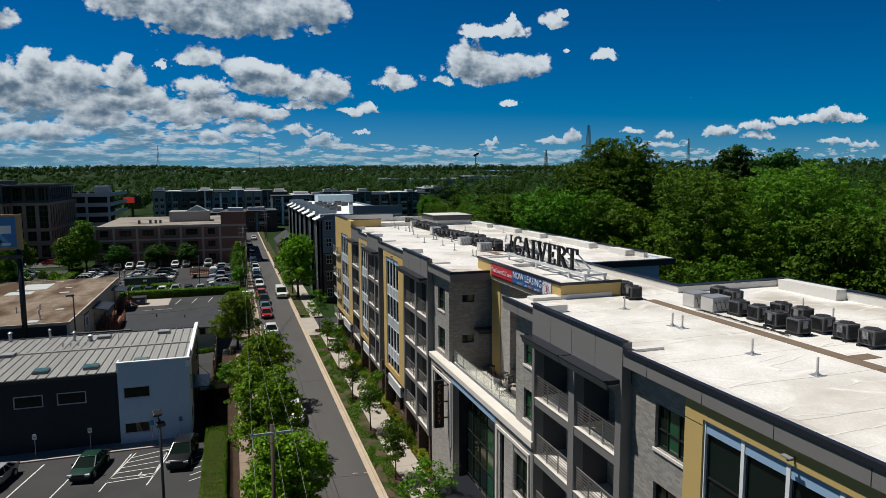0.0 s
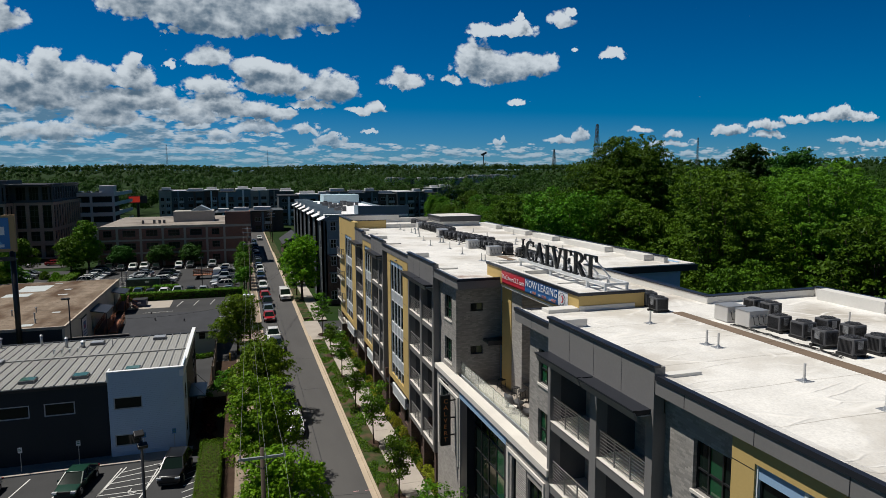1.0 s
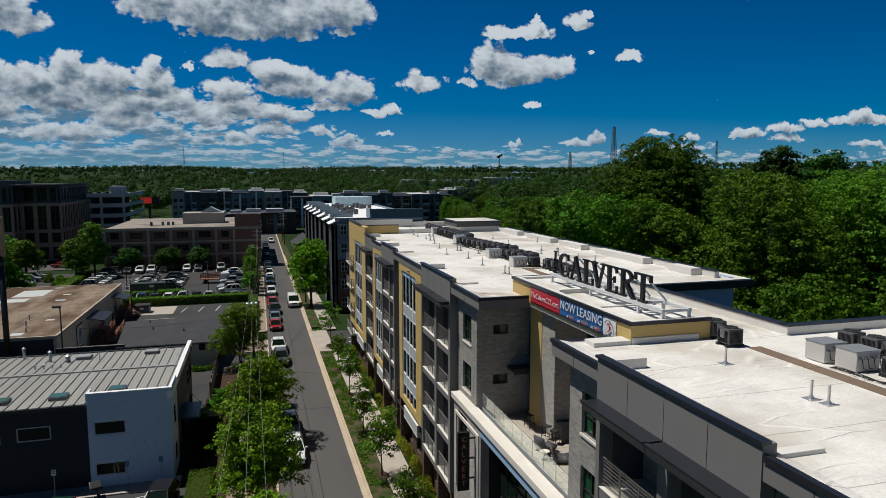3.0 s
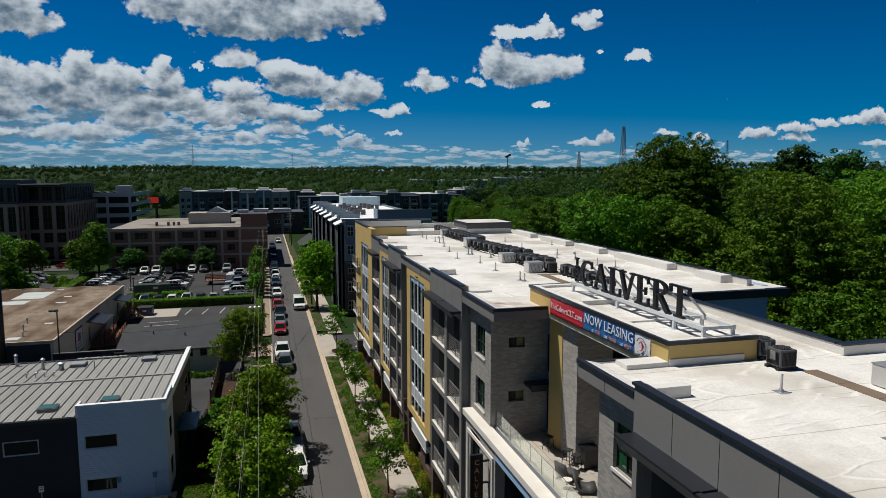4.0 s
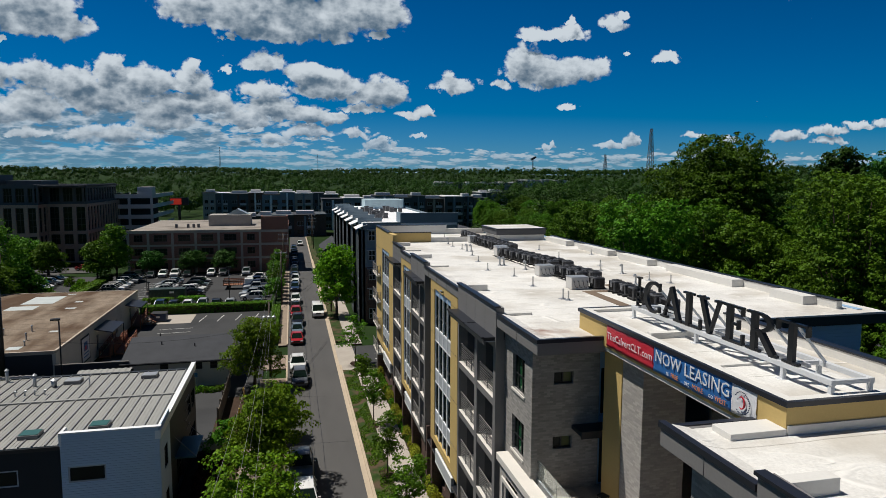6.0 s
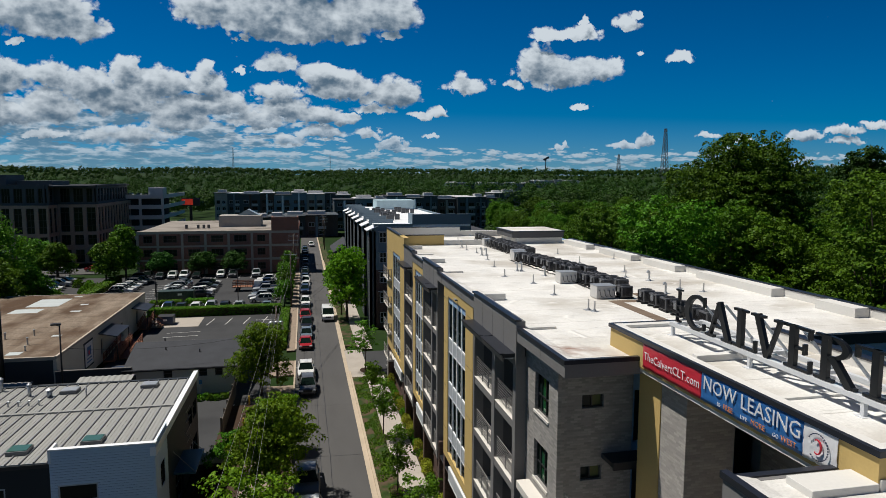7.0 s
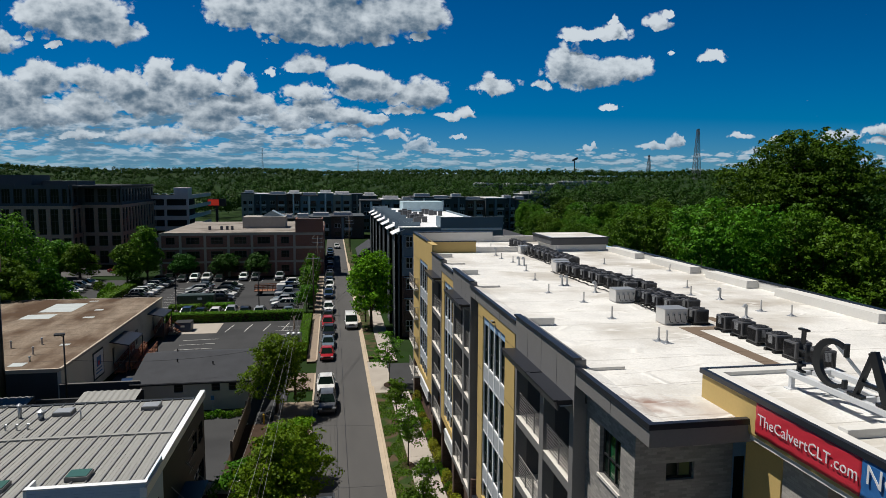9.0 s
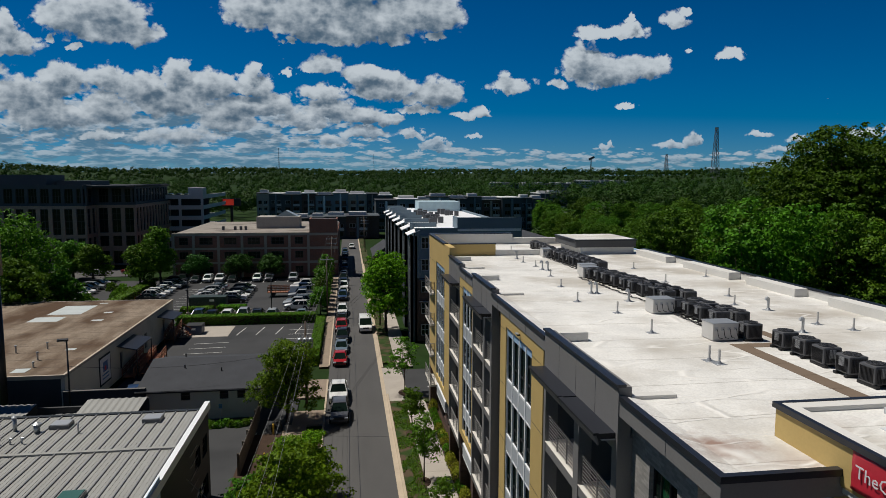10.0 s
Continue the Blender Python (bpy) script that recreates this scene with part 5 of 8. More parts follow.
def cabinet(x, y, w=1.1, d=0.9, h=0.74, turn=0.0):
    """A pale line-set housing with bent conduits on its sides."""
    t = thing("lineset_cabinet", "pale grey metal cabinet with looping black hoses on the roof", "cabinet", pose(x, y, ROOF, 0, 0, turn), "roof cabinets")
    part("case", boxes((-w / 2, w / 2, -d / 2, d / 2, 0.03, h), bevel=0.015), PIPE_WHITE, t)
    part("lid", boxes((-w / 2 - 0.02, w / 2 + 0.02, -d / 2 - 0.02, d / 2 + 0.02, h, h + 0.03)), GALV, t)
    bm = bmesh.new()
    for i in range(4):
        c = -w / 2 + w * (i + 0.5) / 4
        pts = [(c, -d / 2, h * 0.72), (c, -d / 2 - 0.10, h * 0.70), (c + 0.02, -d / 2 - 0.13, h * 0.4), (c + 0.10, -d / 2 - 0.08, h * 0.22), (c + 0.24, -d / 2 - 0.10, h * 0.18)]
        for p, q in zip(pts, pts[1:]):
            cyl(bm, p, q, 0.015, 0.015, 6)
    part("hoses", bm, RUBBER, t)
    bm = bmesh.new()
    for i in range(4):
        c = -w / 2 + w * (i + 0.5) / 4
        box(bm, c - 0.07, c + 0.07, -d / 2 - 0.03, -d / 2, h * 0.62, h * 0.82)
    part("hose_port", bm, GALV, t)
    return t


for x, y, w in ((7.45, 62.6, 1.15), (7.5, 68.2, 1.15), (8.2, 80.2, 1.1), (8.55, 81.5, 1.1), (8.75, 92.0, 0.8), (8.95, 34.1, 1.05), (8.75, 35.3, 1.0)):
    cabinet(x, y, w)


def hose_bundle(x0, y0, x1, y1, seed):
    """Black refrigerant hoses lying on the roof."""
    r = random.Random(seed)
    t = thing("hose_bundle", "tangle of black refrigerant hoses on the white roof", "hoses")
    bm = bmesh.new()
    for k in range(4):
        p = Vector((x0 + r.uniform(-0.15, 0.15), y0, ROOF + 0.04))
        n = max(3, int((abs(y1 - y0) + abs(x1 - x0)) / 0.5))
        for i in range(1, n + 1):
            q = Vector((x0 + (x1 - x0) * i / n + r.uniform(-0.14, 0.14), y0 + (y1 - y0) * i / n, ROOF + 0.03 + r.uniform(0, 0.05)))
            cyl(bm, p, q, 0.017, 0.017, 5)
            p = q
    part("hose", bm, RUBBER, t)


hose_bundle(8.1, 62.4, 9.9, 64.4, 1)
hose_bundle(8.0, 63, 7.9, 68, 2)
hose_bundle(8.2, 68.5, 7.4, 80, 3)
hose_bundle(8.8, 81.8, 8.6, 91.5, 4)
hose_bundle(8.15, 34.4, 8.25, 28.6, 5)
hose_bundle(9.3, 80.5, 8.8, 83, 6)


def vent(x, y, h, mat, r=0.045, hooked=False, label="white plastic vent pipe in a grey roof boot"):
    t = thing("vent_pipe", label, "vent pipe", pose(x, y, ROOF), "roof vents")
    bm = bmesh.new()
    cyl(bm, (0, 0, 0), (0, 0, h), r, r, 10)
    if hooked:
        cyl(bm, (0, 0, h - 0.02), (-0.1, -0.02, h + 0.06), r, r, 10)
        cyl(bm, (-0.1, -0.02, h + 0.06), (-0.18, -0.03, h - 0.08), r * 1.2, r * 1.2, 10)
    part("pipe", bm, mat, t)
    bm = bmesh.new()
    cyl(bm, (0, 0, 0.0), (0, 0, 0.11), r * 2.4, r * 1.3, 12)
    box(bm, -0.2, 0.2, -0.2, 0.2, -0.005, 0.012)
    part("boot", bm, GALV, t)


for x, y, h in ((5.13, 59.4, 0.6), (5.28, 58.98, 0.55), (5.03, 63.97, 0.62), (5.27, 68.3, 0.6), (4.3, 71.5, 0.55), (5.7, 80.9, 0.5), (5.0, 76.5, 0.5),
                (5.8, 88.6, 0.5), (6.1, 86.0, 0.5), (12.5, 69.6, 0.55), (13.6, 64.6, 0.6), (14.4, 63.3, 0.55), (12.5, 77.5, 0.55), (16.5, 79.5, 0.5), (13.2, 84.0, 0.5), (13.7, 72.1, 0.5),
                (4.74, 31.9, 0.62), (4.87, 31.37, 0.6), (4.65, 26.9, 0.62), (4.75, 24.0, 0.65), (4.8, 35.9, 0.6), (12.6, 30.4, 0.6), (13.5, 33.0, 0.55), (14.2, 28.0, 0.6), (5.2, 98.6, 0.5), (2.6, 97.2, 0.5), (4.4, 99.5, 0.5), (6.9, 97.0, 0.5), (5.6, 52.9, 0.45)):
    vent(x, y, h, PIPE_WHITE)
for x, y in ((6.05, 74.0), (6.35, 73.9), (13.4, 68.0), (11.8, 63.2), (6.1, 84.2), (6.4, 83.8), (7.2, 71.3), (5.9, 91.0), (4.9, 97.5)):
    vent(x, y, 0.62, GALV, 0.06, True, "galvanised gooseneck roof vent")


def pad(x0, x1, y0, y1):
    t = thing("walkway_pad", "brown walkway pad lying on the white roof", "walkway pad")
    step = 1.5
    n = max(1, round(max(x1 - x0, y1 - y0) / step))
    for i in range(n):
        if y1 - y0 >= x1 - x0:
            a = (x0, x1, y0 + (y1 - y0) * i / n + 0.01, y0 + (y1 - y0) * (i + 1) / n - 0.01)
        else:
            a = (x0 + (x1 - x0) * i / n + 0.01, x0 + (x1 - x0) * (i + 1) / n - 0.01, y0, y1)
        part("pad_tile", boxes((*a, ROOF - 0.005, ROOF + 0.016)), PAD, t)


pad(7.2, 7.85, 13, 37.6)
pad(7.85, 8.9, 24.9, 25.5)
pad(7.3, 7.95, 47, 61.6)
pad(7.95, 10.2, 61.0, 61.6)
pad(9.7, 10.2, 61.6, 63.6)

# ---- canopy box with banner and sign ----
can = thing("sign_canopy", "ochre canopy box with dark metal coping above the terrace", "canopy")
part("west_fascia", boxes((2.95, 3.2, 39.35, 52.4, 16.92, 17.96)), YELLOW, can)
part("south_fascia", boxes((3.2, 6.8, 39.35, 39.6, 16.92, 17.96)), YELLOW, can)
part("north_fascia", boxes((3.2, 6.8, 52.15, 52.4, 17.0, 17.96)), YELLOW, can)
part("east_upstand", boxes((6.55, 6.8, 39.6, 52.15, 17.0, 17.6)), PARAPET_WHITE, can)
part("white_upstand", boxes((2.99, 6.2, 39.3, 39.37, ROOF, 17.38)), PARAPET_WHITE, can)
part("low_curb", boxes((1.24, 2.95, 39.3, 40.1, ROOF - 0.01, 17.3), bevel=0.015), PARAPET_WHITE, can)
part("coping", boxes((2.88, 3.02, 39.28, 52.47, 17.9, 18.05), (3.02, 6.8, 39.28, 39.42, 17.9, 18.05), (3.02, 6.8, 52.33, 52.47, 17.9, 18.05)), PANEL_DARK, can)
part("inner_parapet", boxes((3.02, 3.35, 39.42, 52.33, 16.7, 18.035), (3.35, 6.7, 51.95, 52.33, 16.65, 18.03), (3.35, 6.7, 39.42, 39.75, 16.65, 18.03)), PARAPET_WHITE, can)
part("canopy_roof", boxes((3.3, 6.65, 39.7, 52.0, 17.0, 17.9)), MEMBRANE, can)
part("canopy_soffit", boxes((2.97, 6.8, 39.4, 52.3, 16.86, 16.92)), YELLOW, can)
row_of("cross_curb", PARAPET_WHITE, can, (3.35, 5.4, 46.9, 47.2, 17.85, 18.12), (3.35, 5.4, 43.0, 43.2, 17.85, 17.97))

ban = thing("leasing_banner", "red, blue and white vinyl leasing banner tied to the ochre canopy", "banner")
RED = plain("red_vinyl", (0.52, 0.025, 0.045), 0.45)
BLUE = plain("blue_vinyl", (0.025, 0.13, 0.36), 0.45)
VINYL = plain("white_vinyl", (0.70, 0.71, 0.73), 0.45)
ORANGE = plain("orange_ink", (0.70, 0.24, 0.07), 0.5)


def cloth(y0, y1, mat, name):
    bm = bmesh.new()
    n, k = 36, 8
    g = [[bm.verts.new((2.925 - 0.022 * math.sin(7 * (y0 + (y1 - y0) * i / n) + 2.2 * j) * (0.4 + 0.6 * noise.noise((i * 0.3, j * 0.5, y0))) - 0.01, y0 + (y1 - y0) * i / n, 16.99 + 0.92 * j / k + 0.006 * math.sin(i * 0.9))) for i in range(n + 1)] for j in range(k + 1)]
    for a, b in zip(g, g[1:]):
        for i in range(n):
            bm.faces.new((a[i], b[i], b[i + 1], a[i + 1]))
    r = bmesh.ops.extrude_face_region(bm, geom=bm.faces[:])
    bmesh.ops.translate(bm, vec=(0.012, 0, 0), verts=[v for v in r["geom"] if isinstance(v, bmesh.types.BMVert)])
    bmesh.ops.recalc_face_normals(bm, faces=bm.faces)
    return part(name, bm, mat, ban, smooth=True)


cloth(45.95, 49.65, RED, "red_panel")
cloth(41.56, 45.95, BLUE, "blue_panel")
cloth(40.47, 41.56, VINYL, "white_panel")


def west(y, z, x=2.87):
    """The pose of lettering that faces west, read from north to south."""
    return Matrix.Translation((x, y, z)) @ Matrix(((0, 0, -1, 0), (-1, 0, 0, 0), (0, 1, 0, 0), (0, 0, 0, 1)))


text_part("lettering", "TheCalvertCLT.com", 0.42, VINYL, ban, west(49.5, 17.33))
text_part("lettering", "NOW LEASING", 0.62, VINYL, ban, west(45.8, 17.40))
for k, (w, mt, y) in enumerate((("BE", VINYL, 45.05), ("FREE", ORANGE, 44.75), ("LIVE", VINYL, 43.95), ("MORE", ORANGE, 43.5), ("GO", VINYL, 42.62), ("WEST", ORANGE, 42.3))):
    text_part("lettering", w, 0.22 if mt is ORANGE else 0.16, mt, ban, west(y, 17.10))
bm = bmesh.new()
for i in range(24):
    a, b = 2 * math.pi * i / 30 + 0.5, 2 * math.pi * (i + 0.55) / 30 + 0.5
    beam(bm, (2.86, 41.02 + 0.33 * math.cos(a), 17.44 + 0.33 * math.sin(a)), (2.86, 41.02 + 0.33 * math.cos(b), 17.44 + 0.33 * math.sin(b)), 0.026, 0.02)
part("ring_of_marks", bm, plain("dark_ink", (0.03, 0.04, 0.08), 0.5), ban)
bm = bmesh.new()
for i in range(14):
    a, b = 0.9 + 4.4 * i / 14, 0.9 + 4.4 * (i + 1) / 14
    beam(bm, (2.86, 41.04 + 0.13 * math.cos(a), 17.44 + 0.18 * math.sin(a)), (2.86, 41.04 + 0.13 * math.cos(b), 17.44 + 0.18 * math.sin(b)), 0.015 + 0.03 * math.sin(math.pi * i / 13), 0.03)
part("crescent", bm, RED, ban)

sign = thing("roof_sign", "tall black serif letters on a white steel frame above the canopy", "sign")


LAYER = [0]


def stroke(bm, p, q, w, depth=0.11):
    """One upright slab of a letter in the sign's plane, from p to q."""
    p, q = Vector(p), Vector(q)
    d = (q - p).normalized()
    s = Vector((-d.y, d.x)) * w / 2
    pts = [p - s, q - s, q + s, p + s]
    LAYER[0] = (LAYER[0] + 1) % 9
    a = [bm.verts.new((-0.003 * LAYER[0], v.x, v.y)) for v in pts]
    b = [bm.verts.new((depth + 0.003 * LAYER[0], v.x, v.y)) for v in pts]
    for i in range(4):
        j = (i + 1) % 4
        bm.faces.new((a[i], a[j], b[j], b[i]))
    bm.faces.new(a[::-1])
    bm.faces.new(b)


def arc(bm, c, rx, rz, t0, t1, w0, w1, depth=0.11, n=22):
    """A curved stroke whose weight swells between its ends."""
    rows = []
    for i in range(n + 1):
        k = i / n
        t = t0 + (t1 - t0) * k
        w = w0 + (w1 - w0) * math.sin(math.pi * k)
        o = Vector((math.cos(t), math.sin(t)))
        outer = (c[0] + o.x * rx, c[1] + o.y * rz)
        inner = (c[0] + o.x * max(rx - w, 0.02), c[1] + o.y * max(rz - w * 0.75, 0.02))
        rows.append([bm.verts.new((0, *outer)), bm.verts.new((0, *inner)), bm.verts.new((depth, *inner)), bm.verts.new((depth, *outer))])
    for a, b in zip(rows, rows[1:]):
        for i in range(4):
            j = (i + 1) % 4
            bm.faces.new((a[i], a[j], b[j], b[i]))
    bm.faces.new(rows[0])
    bm.faces.new(rows[-1][::-1])


H = 1.27
TH, TN, SF = 0.23, 0.10, 0.08


def letter(ch, y, w):
    """A serif capital that starts at y and runs southwards; u grows to the reader's right."""
    bm = bmesh.new()
    if ch == "C":
        arc(bm, (w * 0.52, H / 2), w * 0.52, H * 0.52, radians(52), radians(308), 0.10, 0.28)
        stroke(bm, (w * 0.86, H * 0.72), (w * 0.86, H * 1.0), SF)
        stroke(bm, (w * 0.86, H * 0.05), (w * 0.86, H * 0.24), SF)
    if ch == "A":
        stroke(bm, (w * 0.14, 0.0), (w * 0.47, H), TN)
        stroke(bm, (w * 0.46, H), (w * 0.84, 0.0), TH)
        stroke(bm, (w * 0.22, H * 0.32), (w * 0.72, H * 0.32), TN * 0.8)
        stroke(bm, (0, SF / 2), (w * 0.32, SF / 2), SF)
        stroke(bm, (w * 0.62, SF / 2), (w, SF / 2), SF)
    if ch == "L":
        stroke(bm, (w * 0.30, 0), (w * 0.30, H), TH)
        stroke(bm, (0, H - SF / 2), (w * 0.6, H - SF / 2), SF)
        stroke(bm, (0, SF / 2), (w, SF / 2), SF)
        stroke(bm, (w * 0.95, 0), (w * 0.95, H * 0.3), SF)
    if ch == "V":
        stroke(bm, (w * 0.17, H), (w * 0.52, 0.0), TH)
        stroke(bm, (w * 0.52, 0.0), (w * 0.86, H), TN)
        stroke(bm, (0, H - SF / 2), (w * 0.40, H - SF / 2), SF)
        stroke(bm, (w * 0.70, H - SF / 2), (w, H - SF / 2), SF)
    if ch == "E":
        stroke(bm, (w * 0.28, 0), (w * 0.28, H), TH)
        for z in (SF / 2, H / 2, H - SF / 2):
            stroke(bm, (0 if z != H / 2 else w * 0.28, z), (w * (0.96 if z != H / 2 else 0.74), z), SF)
        stroke(bm, (w * 0.93, 0), (w * 0.93, H * 0.28), SF)
        stroke(bm, (w * 0.90, H * 0.76), (w * 0.90, H), SF)
        stroke(bm, (w * 0.72, H * 0.38), (w * 0.72, H * 0.63), SF)
    if ch == "R":
        stroke(bm, (w * 0.25, 0), (w * 0.25, H), TH)
        arc(bm, (w * 0.40, H * 0.755), w * 0.42, H * 0.245, radians(90), radians(-90), 0.09, 0.22)
        stroke(bm, (w * 0.25, H - SF / 2), (w * 0.42, H - SF / 2), SF)
        stroke(bm, (w * 0.25, H * 0.53), (w * 0.45, H * 0.53), SF)
        stroke(bm, (w * 0.44, H * 0.53), (w * 0.88, 0.0), TH * 0.9)
        stroke(bm, (0, SF / 2), (w * 0.46, SF / 2), SF)
        stroke(bm, (w * 0.76, SF / 2), (w, SF / 2), SF)
        stroke(bm, (0, H - SF / 2), (w * 0.25, H - SF / 2), SF)
    if ch == "T":
        stroke(bm, (w * 0.5, 0), (w * 0.5, H), TH)
        stroke(bm, (0, H - SF / 2), (w, H - SF / 2), SF)
        stroke(bm, (w * 0.04, H * 0.74), (w * 0.04, H), SF)
        stroke(bm, (w * 0.96, H * 0.74), (w * 0.96, H), SF)
        stroke(bm, (w * 0.26, SF / 2), (w * 0.74, SF / 2), SF)
    for v in bm.verts:
        v.co = (4.62 + v.co.x, y - v.co.y, 18.45 + v.co.z)
    bmesh.ops.recalc_face_normals(bm, faces=bm.faces)
    return part("letter", bm, BLACK_SIGN, sign)


for ch, y, w in (("C", 49.75, 1.35), ("A", 48.42, 1.5), ("L", 46.88, 1.12), ("V", 46.0, 1.5), ("E", 44.45, 1.05), ("R", 43.28, 1.45), ("T", 41.92, 1.32)):
    letter(ch, y, w)
# small upright word before the name, letter under letter
for ch, z in (("T", 19.34), ("H", 18.92), ("E", 18.5)):
    text_part("small_letter", ch, 0.62, BLACK_SIGN, sign, west(50.36, z, 4.66), 0.06)
STEEL_WHITE = plain("white_painted_steel", (0.58, 0.60, 0.62), 0.45, 0.0)
for x in (4.66, 5.95):
    part("long_rail", boxes((x - 0.08, x + 0.08, 39.62, 50.7, 18.27, 18.43), bevel=0.012), STEEL_WHITE, sign)
part("long_rail", boxes((5.25, 5.35, 41.2, 50.6, 18.29, 18.41)), STEEL_WHITE, sign)
for y in (50.55, 48.2, 46.0, 43.8, 41.55, 39.7):
    part("cross_rail", boxes((4.74, 5.87, y - 0.06, y + 0.06, 18.29, 18.41)), STEEL_WHITE, sign)
    for x in (4.66, 5.95) if y in (50.55, 46.0, 41.55, 39.7) else ():
        post = part("frame_post", boxes((x - 0.06, x + 0.06, y - 0.06, y + 0.06, 17.88, 18.27)), STEEL_WHITE, sign)
        part("foot_plate", boxes((x - 0.16, x + 0.16, y - 0.14, y + 0.14, 17.895, 17.92)), STEEL_WHITE, post)
for y in (49.2, 47.6, 45.9, 44.0, 42.6, 41.3):
    bm = bmesh.new()
    beam(bm, (4.80, y, 19.65), (5.93, y, 18.42), 0.075)
    part("rear_brace", bm, STEEL_WHITE, sign)

# hanging blade sign on the podium
bl = thing("blade_sign", "dark vertical blade sign on brackets beside the entrance", "sign")
part("panel", boxes((-1.05, -0.35, 50.55, 50.75, 5.9, 9.4), bevel=0.02), BLACK_SIGN, bl)
for z in (6.6, 7.8, 9.0):
    part("bracket", boxes((-0.36, 0.02, 50.6, 50.7, z - 0.04, z + 0.04)), BLACK_SIGN, bl)
for k, ch in enumerate("CALVERT"):
    text_part("lettering", ch, 0.42, ORANGE, bl, Matrix.Translation((-0.84, 50.54, 8.85 - k * 0.44)) @ pose(0, 0, 0, 90, 0, 0))

# ---- terrace furniture ----
def lounge_chair(x, y, turn):
    t = thing("lounge_chair", "dark grey moulded lounge chair on the terrace", "chair", pose(x, y, 9.775, 0, 0, turn), "terrace chairs")
    bm = bmesh.new()
    prof = [(-0.45, 0.40), (-0.1, 0.30), (0.25, 0.34), (0.42, 0.62), (0.52, 0.95), (0.62, 0.93), (0.55, 0.5), (0.40, 0.14), (-0.2, 0.1), (-0.42, 0.24)]
    prism(bm, prof, "y", -0.38, 0.38)
    bmesh.ops.bevel(bm, geom=bm.edges[:], offset=0.04, segments=2, affect="EDGES")
    part("shell", bm, CONDENSER, t, smooth=True)
    for s in (-1, 1):
        part("runner", boxes((-0.35, 0.42, s * 0.3 - 0.03, s * 0.3 + 0.03, 0.0, 0.12)), RUBBER, t)


lounge_chair(2.4, 46.1, 200)
lounge_chair(2.6, 44.7, 160)
side = thing("side_table", "small round pale side table between lounge chairs", "table", pose(1.9, 45.2, 9.775))
bm = bmesh.new()
cyl(bm, (0, 0, 0.42), (0, 0, 0.46), 0.24, 0.24, 20)
part("top", bm, STONE, side)
bm = bmesh.new()
cyl(bm, (0, 0, 0), (0, 0, 0.42), 0.03, 0.03, 8)
cyl(bm, (0, 0, 0), (0, 0, 0.02), 0.16, 0.16, 16)
part("pedestal", bm, RUBBER, side)
tab = thing("terrace_counter", "long dark counter table on the terrace", "table", pose(4.0, 48.6, 9.775))
part("top", boxes((-0.45, 0.40, -2.0, 2.1, 0.95, 1.02), bevel=0.01), BLACK_SIGN, tab)
for y in (-1.8, 1.85):
    part("leg_panel", boxes((-0.4, 0.35, y - 0.05, y + 0.05, 0, 0.95)), BLACK_SIGN, tab)


def stool(x, y):
    t = thing("bar_stool", "dark metal bar stool by the counter", "stool", pose(x, y, 9.775, 0, 0, x * 40), "terrace stools")
    part("seat", boxes((-0.2, 0.2, -0.2, 0.2, 0.70, 0.75), bevel=0.02), RUBBER, t)
    for a, b in ((-1, -1), (-1, 1), (1, -1), (1, 1)):
        bm = bmesh.new()
        cyl(bm, (a * 0.22, b * 0.22, 0), (a * 0.15, b * 0.15, 0.71), 0.018, 0.018, 6)
        part("leg", bm, RUBBER, t)
    bm = bmesh.new()
    for a in (-1, 1):
        beam(bm, (a * 0.2, -0.2, 0.25), (a * 0.2, 0.2, 0.25), 0.02)
        beam(bm, (-0.2, a * 0.2, 0.25), (0.2, a * 0.2, 0.25), 0.02)
    part("footrest", bm, RUBBER, t)


for x, y in ((2.85, 49.4), (3.1, 47.6), (3.2, 46.9), (5.2, 44.2), (5.3, 43.4)):
    stool(x, y)
gr = thing("grill_island", "dark built-in grill counter under the canopy", "grill", pose(6.6, 45.5, 9.775))
part("body", boxes((-0.5, 0.5, -1.6, 1.6, 0, 0.9), bevel=0.02), BRICK_GREY, gr)
part("worktop", boxes((-0.55, 0.55, -1.65, 1.65, 0.9, 0.96)), BLACK_SIGN, gr)

# flood lamp on the ochre wall
for y in (20.4, 67.6):
    fl = thing("wall_floodlight", "small grey floodlight fixed to the ochre panel", "lamp", pose(0.02 if y < 30 else -0.02, y, 16.35))
    part("head", boxes((-0.20, -0.05, -0.17, 0.17, -0.01, 0.05), bevel=0.015), GALV, fl)
    part("arm", boxes((-0.12, 0.14, -0.03, 0.03, -0.10, -0.01)), FRAME_DARK, fl)


# ---- metal-roofed workshop ----
shop = thing("workshop_building", "workshop with pale ribbed metal roof, navy and pale blue walls", "building")
holes = [(-32.97, -30.71, 4.1, 5.2), (-29.64, -27.33, 4.1, 5.2), (-36.3, -34.0, 4.1, 5.2), (-36.5, -34.4, 0.1, 2.2)]
wall("navy_wall", "s", 70.35, -60, -24.7, 0, 6.5, NAVY, shop, holes, 0.3)
for h in holes[:3]:
    window("s", 70.35, *h, shop, (), (), GREY_TRIM, border=0.09, depth=0.02)
part("shutter", boxes((-36.4, -34.5, 70.4, 70.46, 0.1, 2.15)), GREY_TRIM, shop)
holes = [(-24.3, -22.05, 4.2, 5.28), (-24.35, -22.2, 0.95, 1.98)]
wall("pale_wall", "s", 70.0, -24.7, -18.75, 0, 7.52, PALEBLUE, shop, holes, 0.3)
for h in holes:
    window("s", 70.0, *h, shop, (), (), GREY_TRIM, border=0.09, depth=0.02)
bm = bmesh.new()
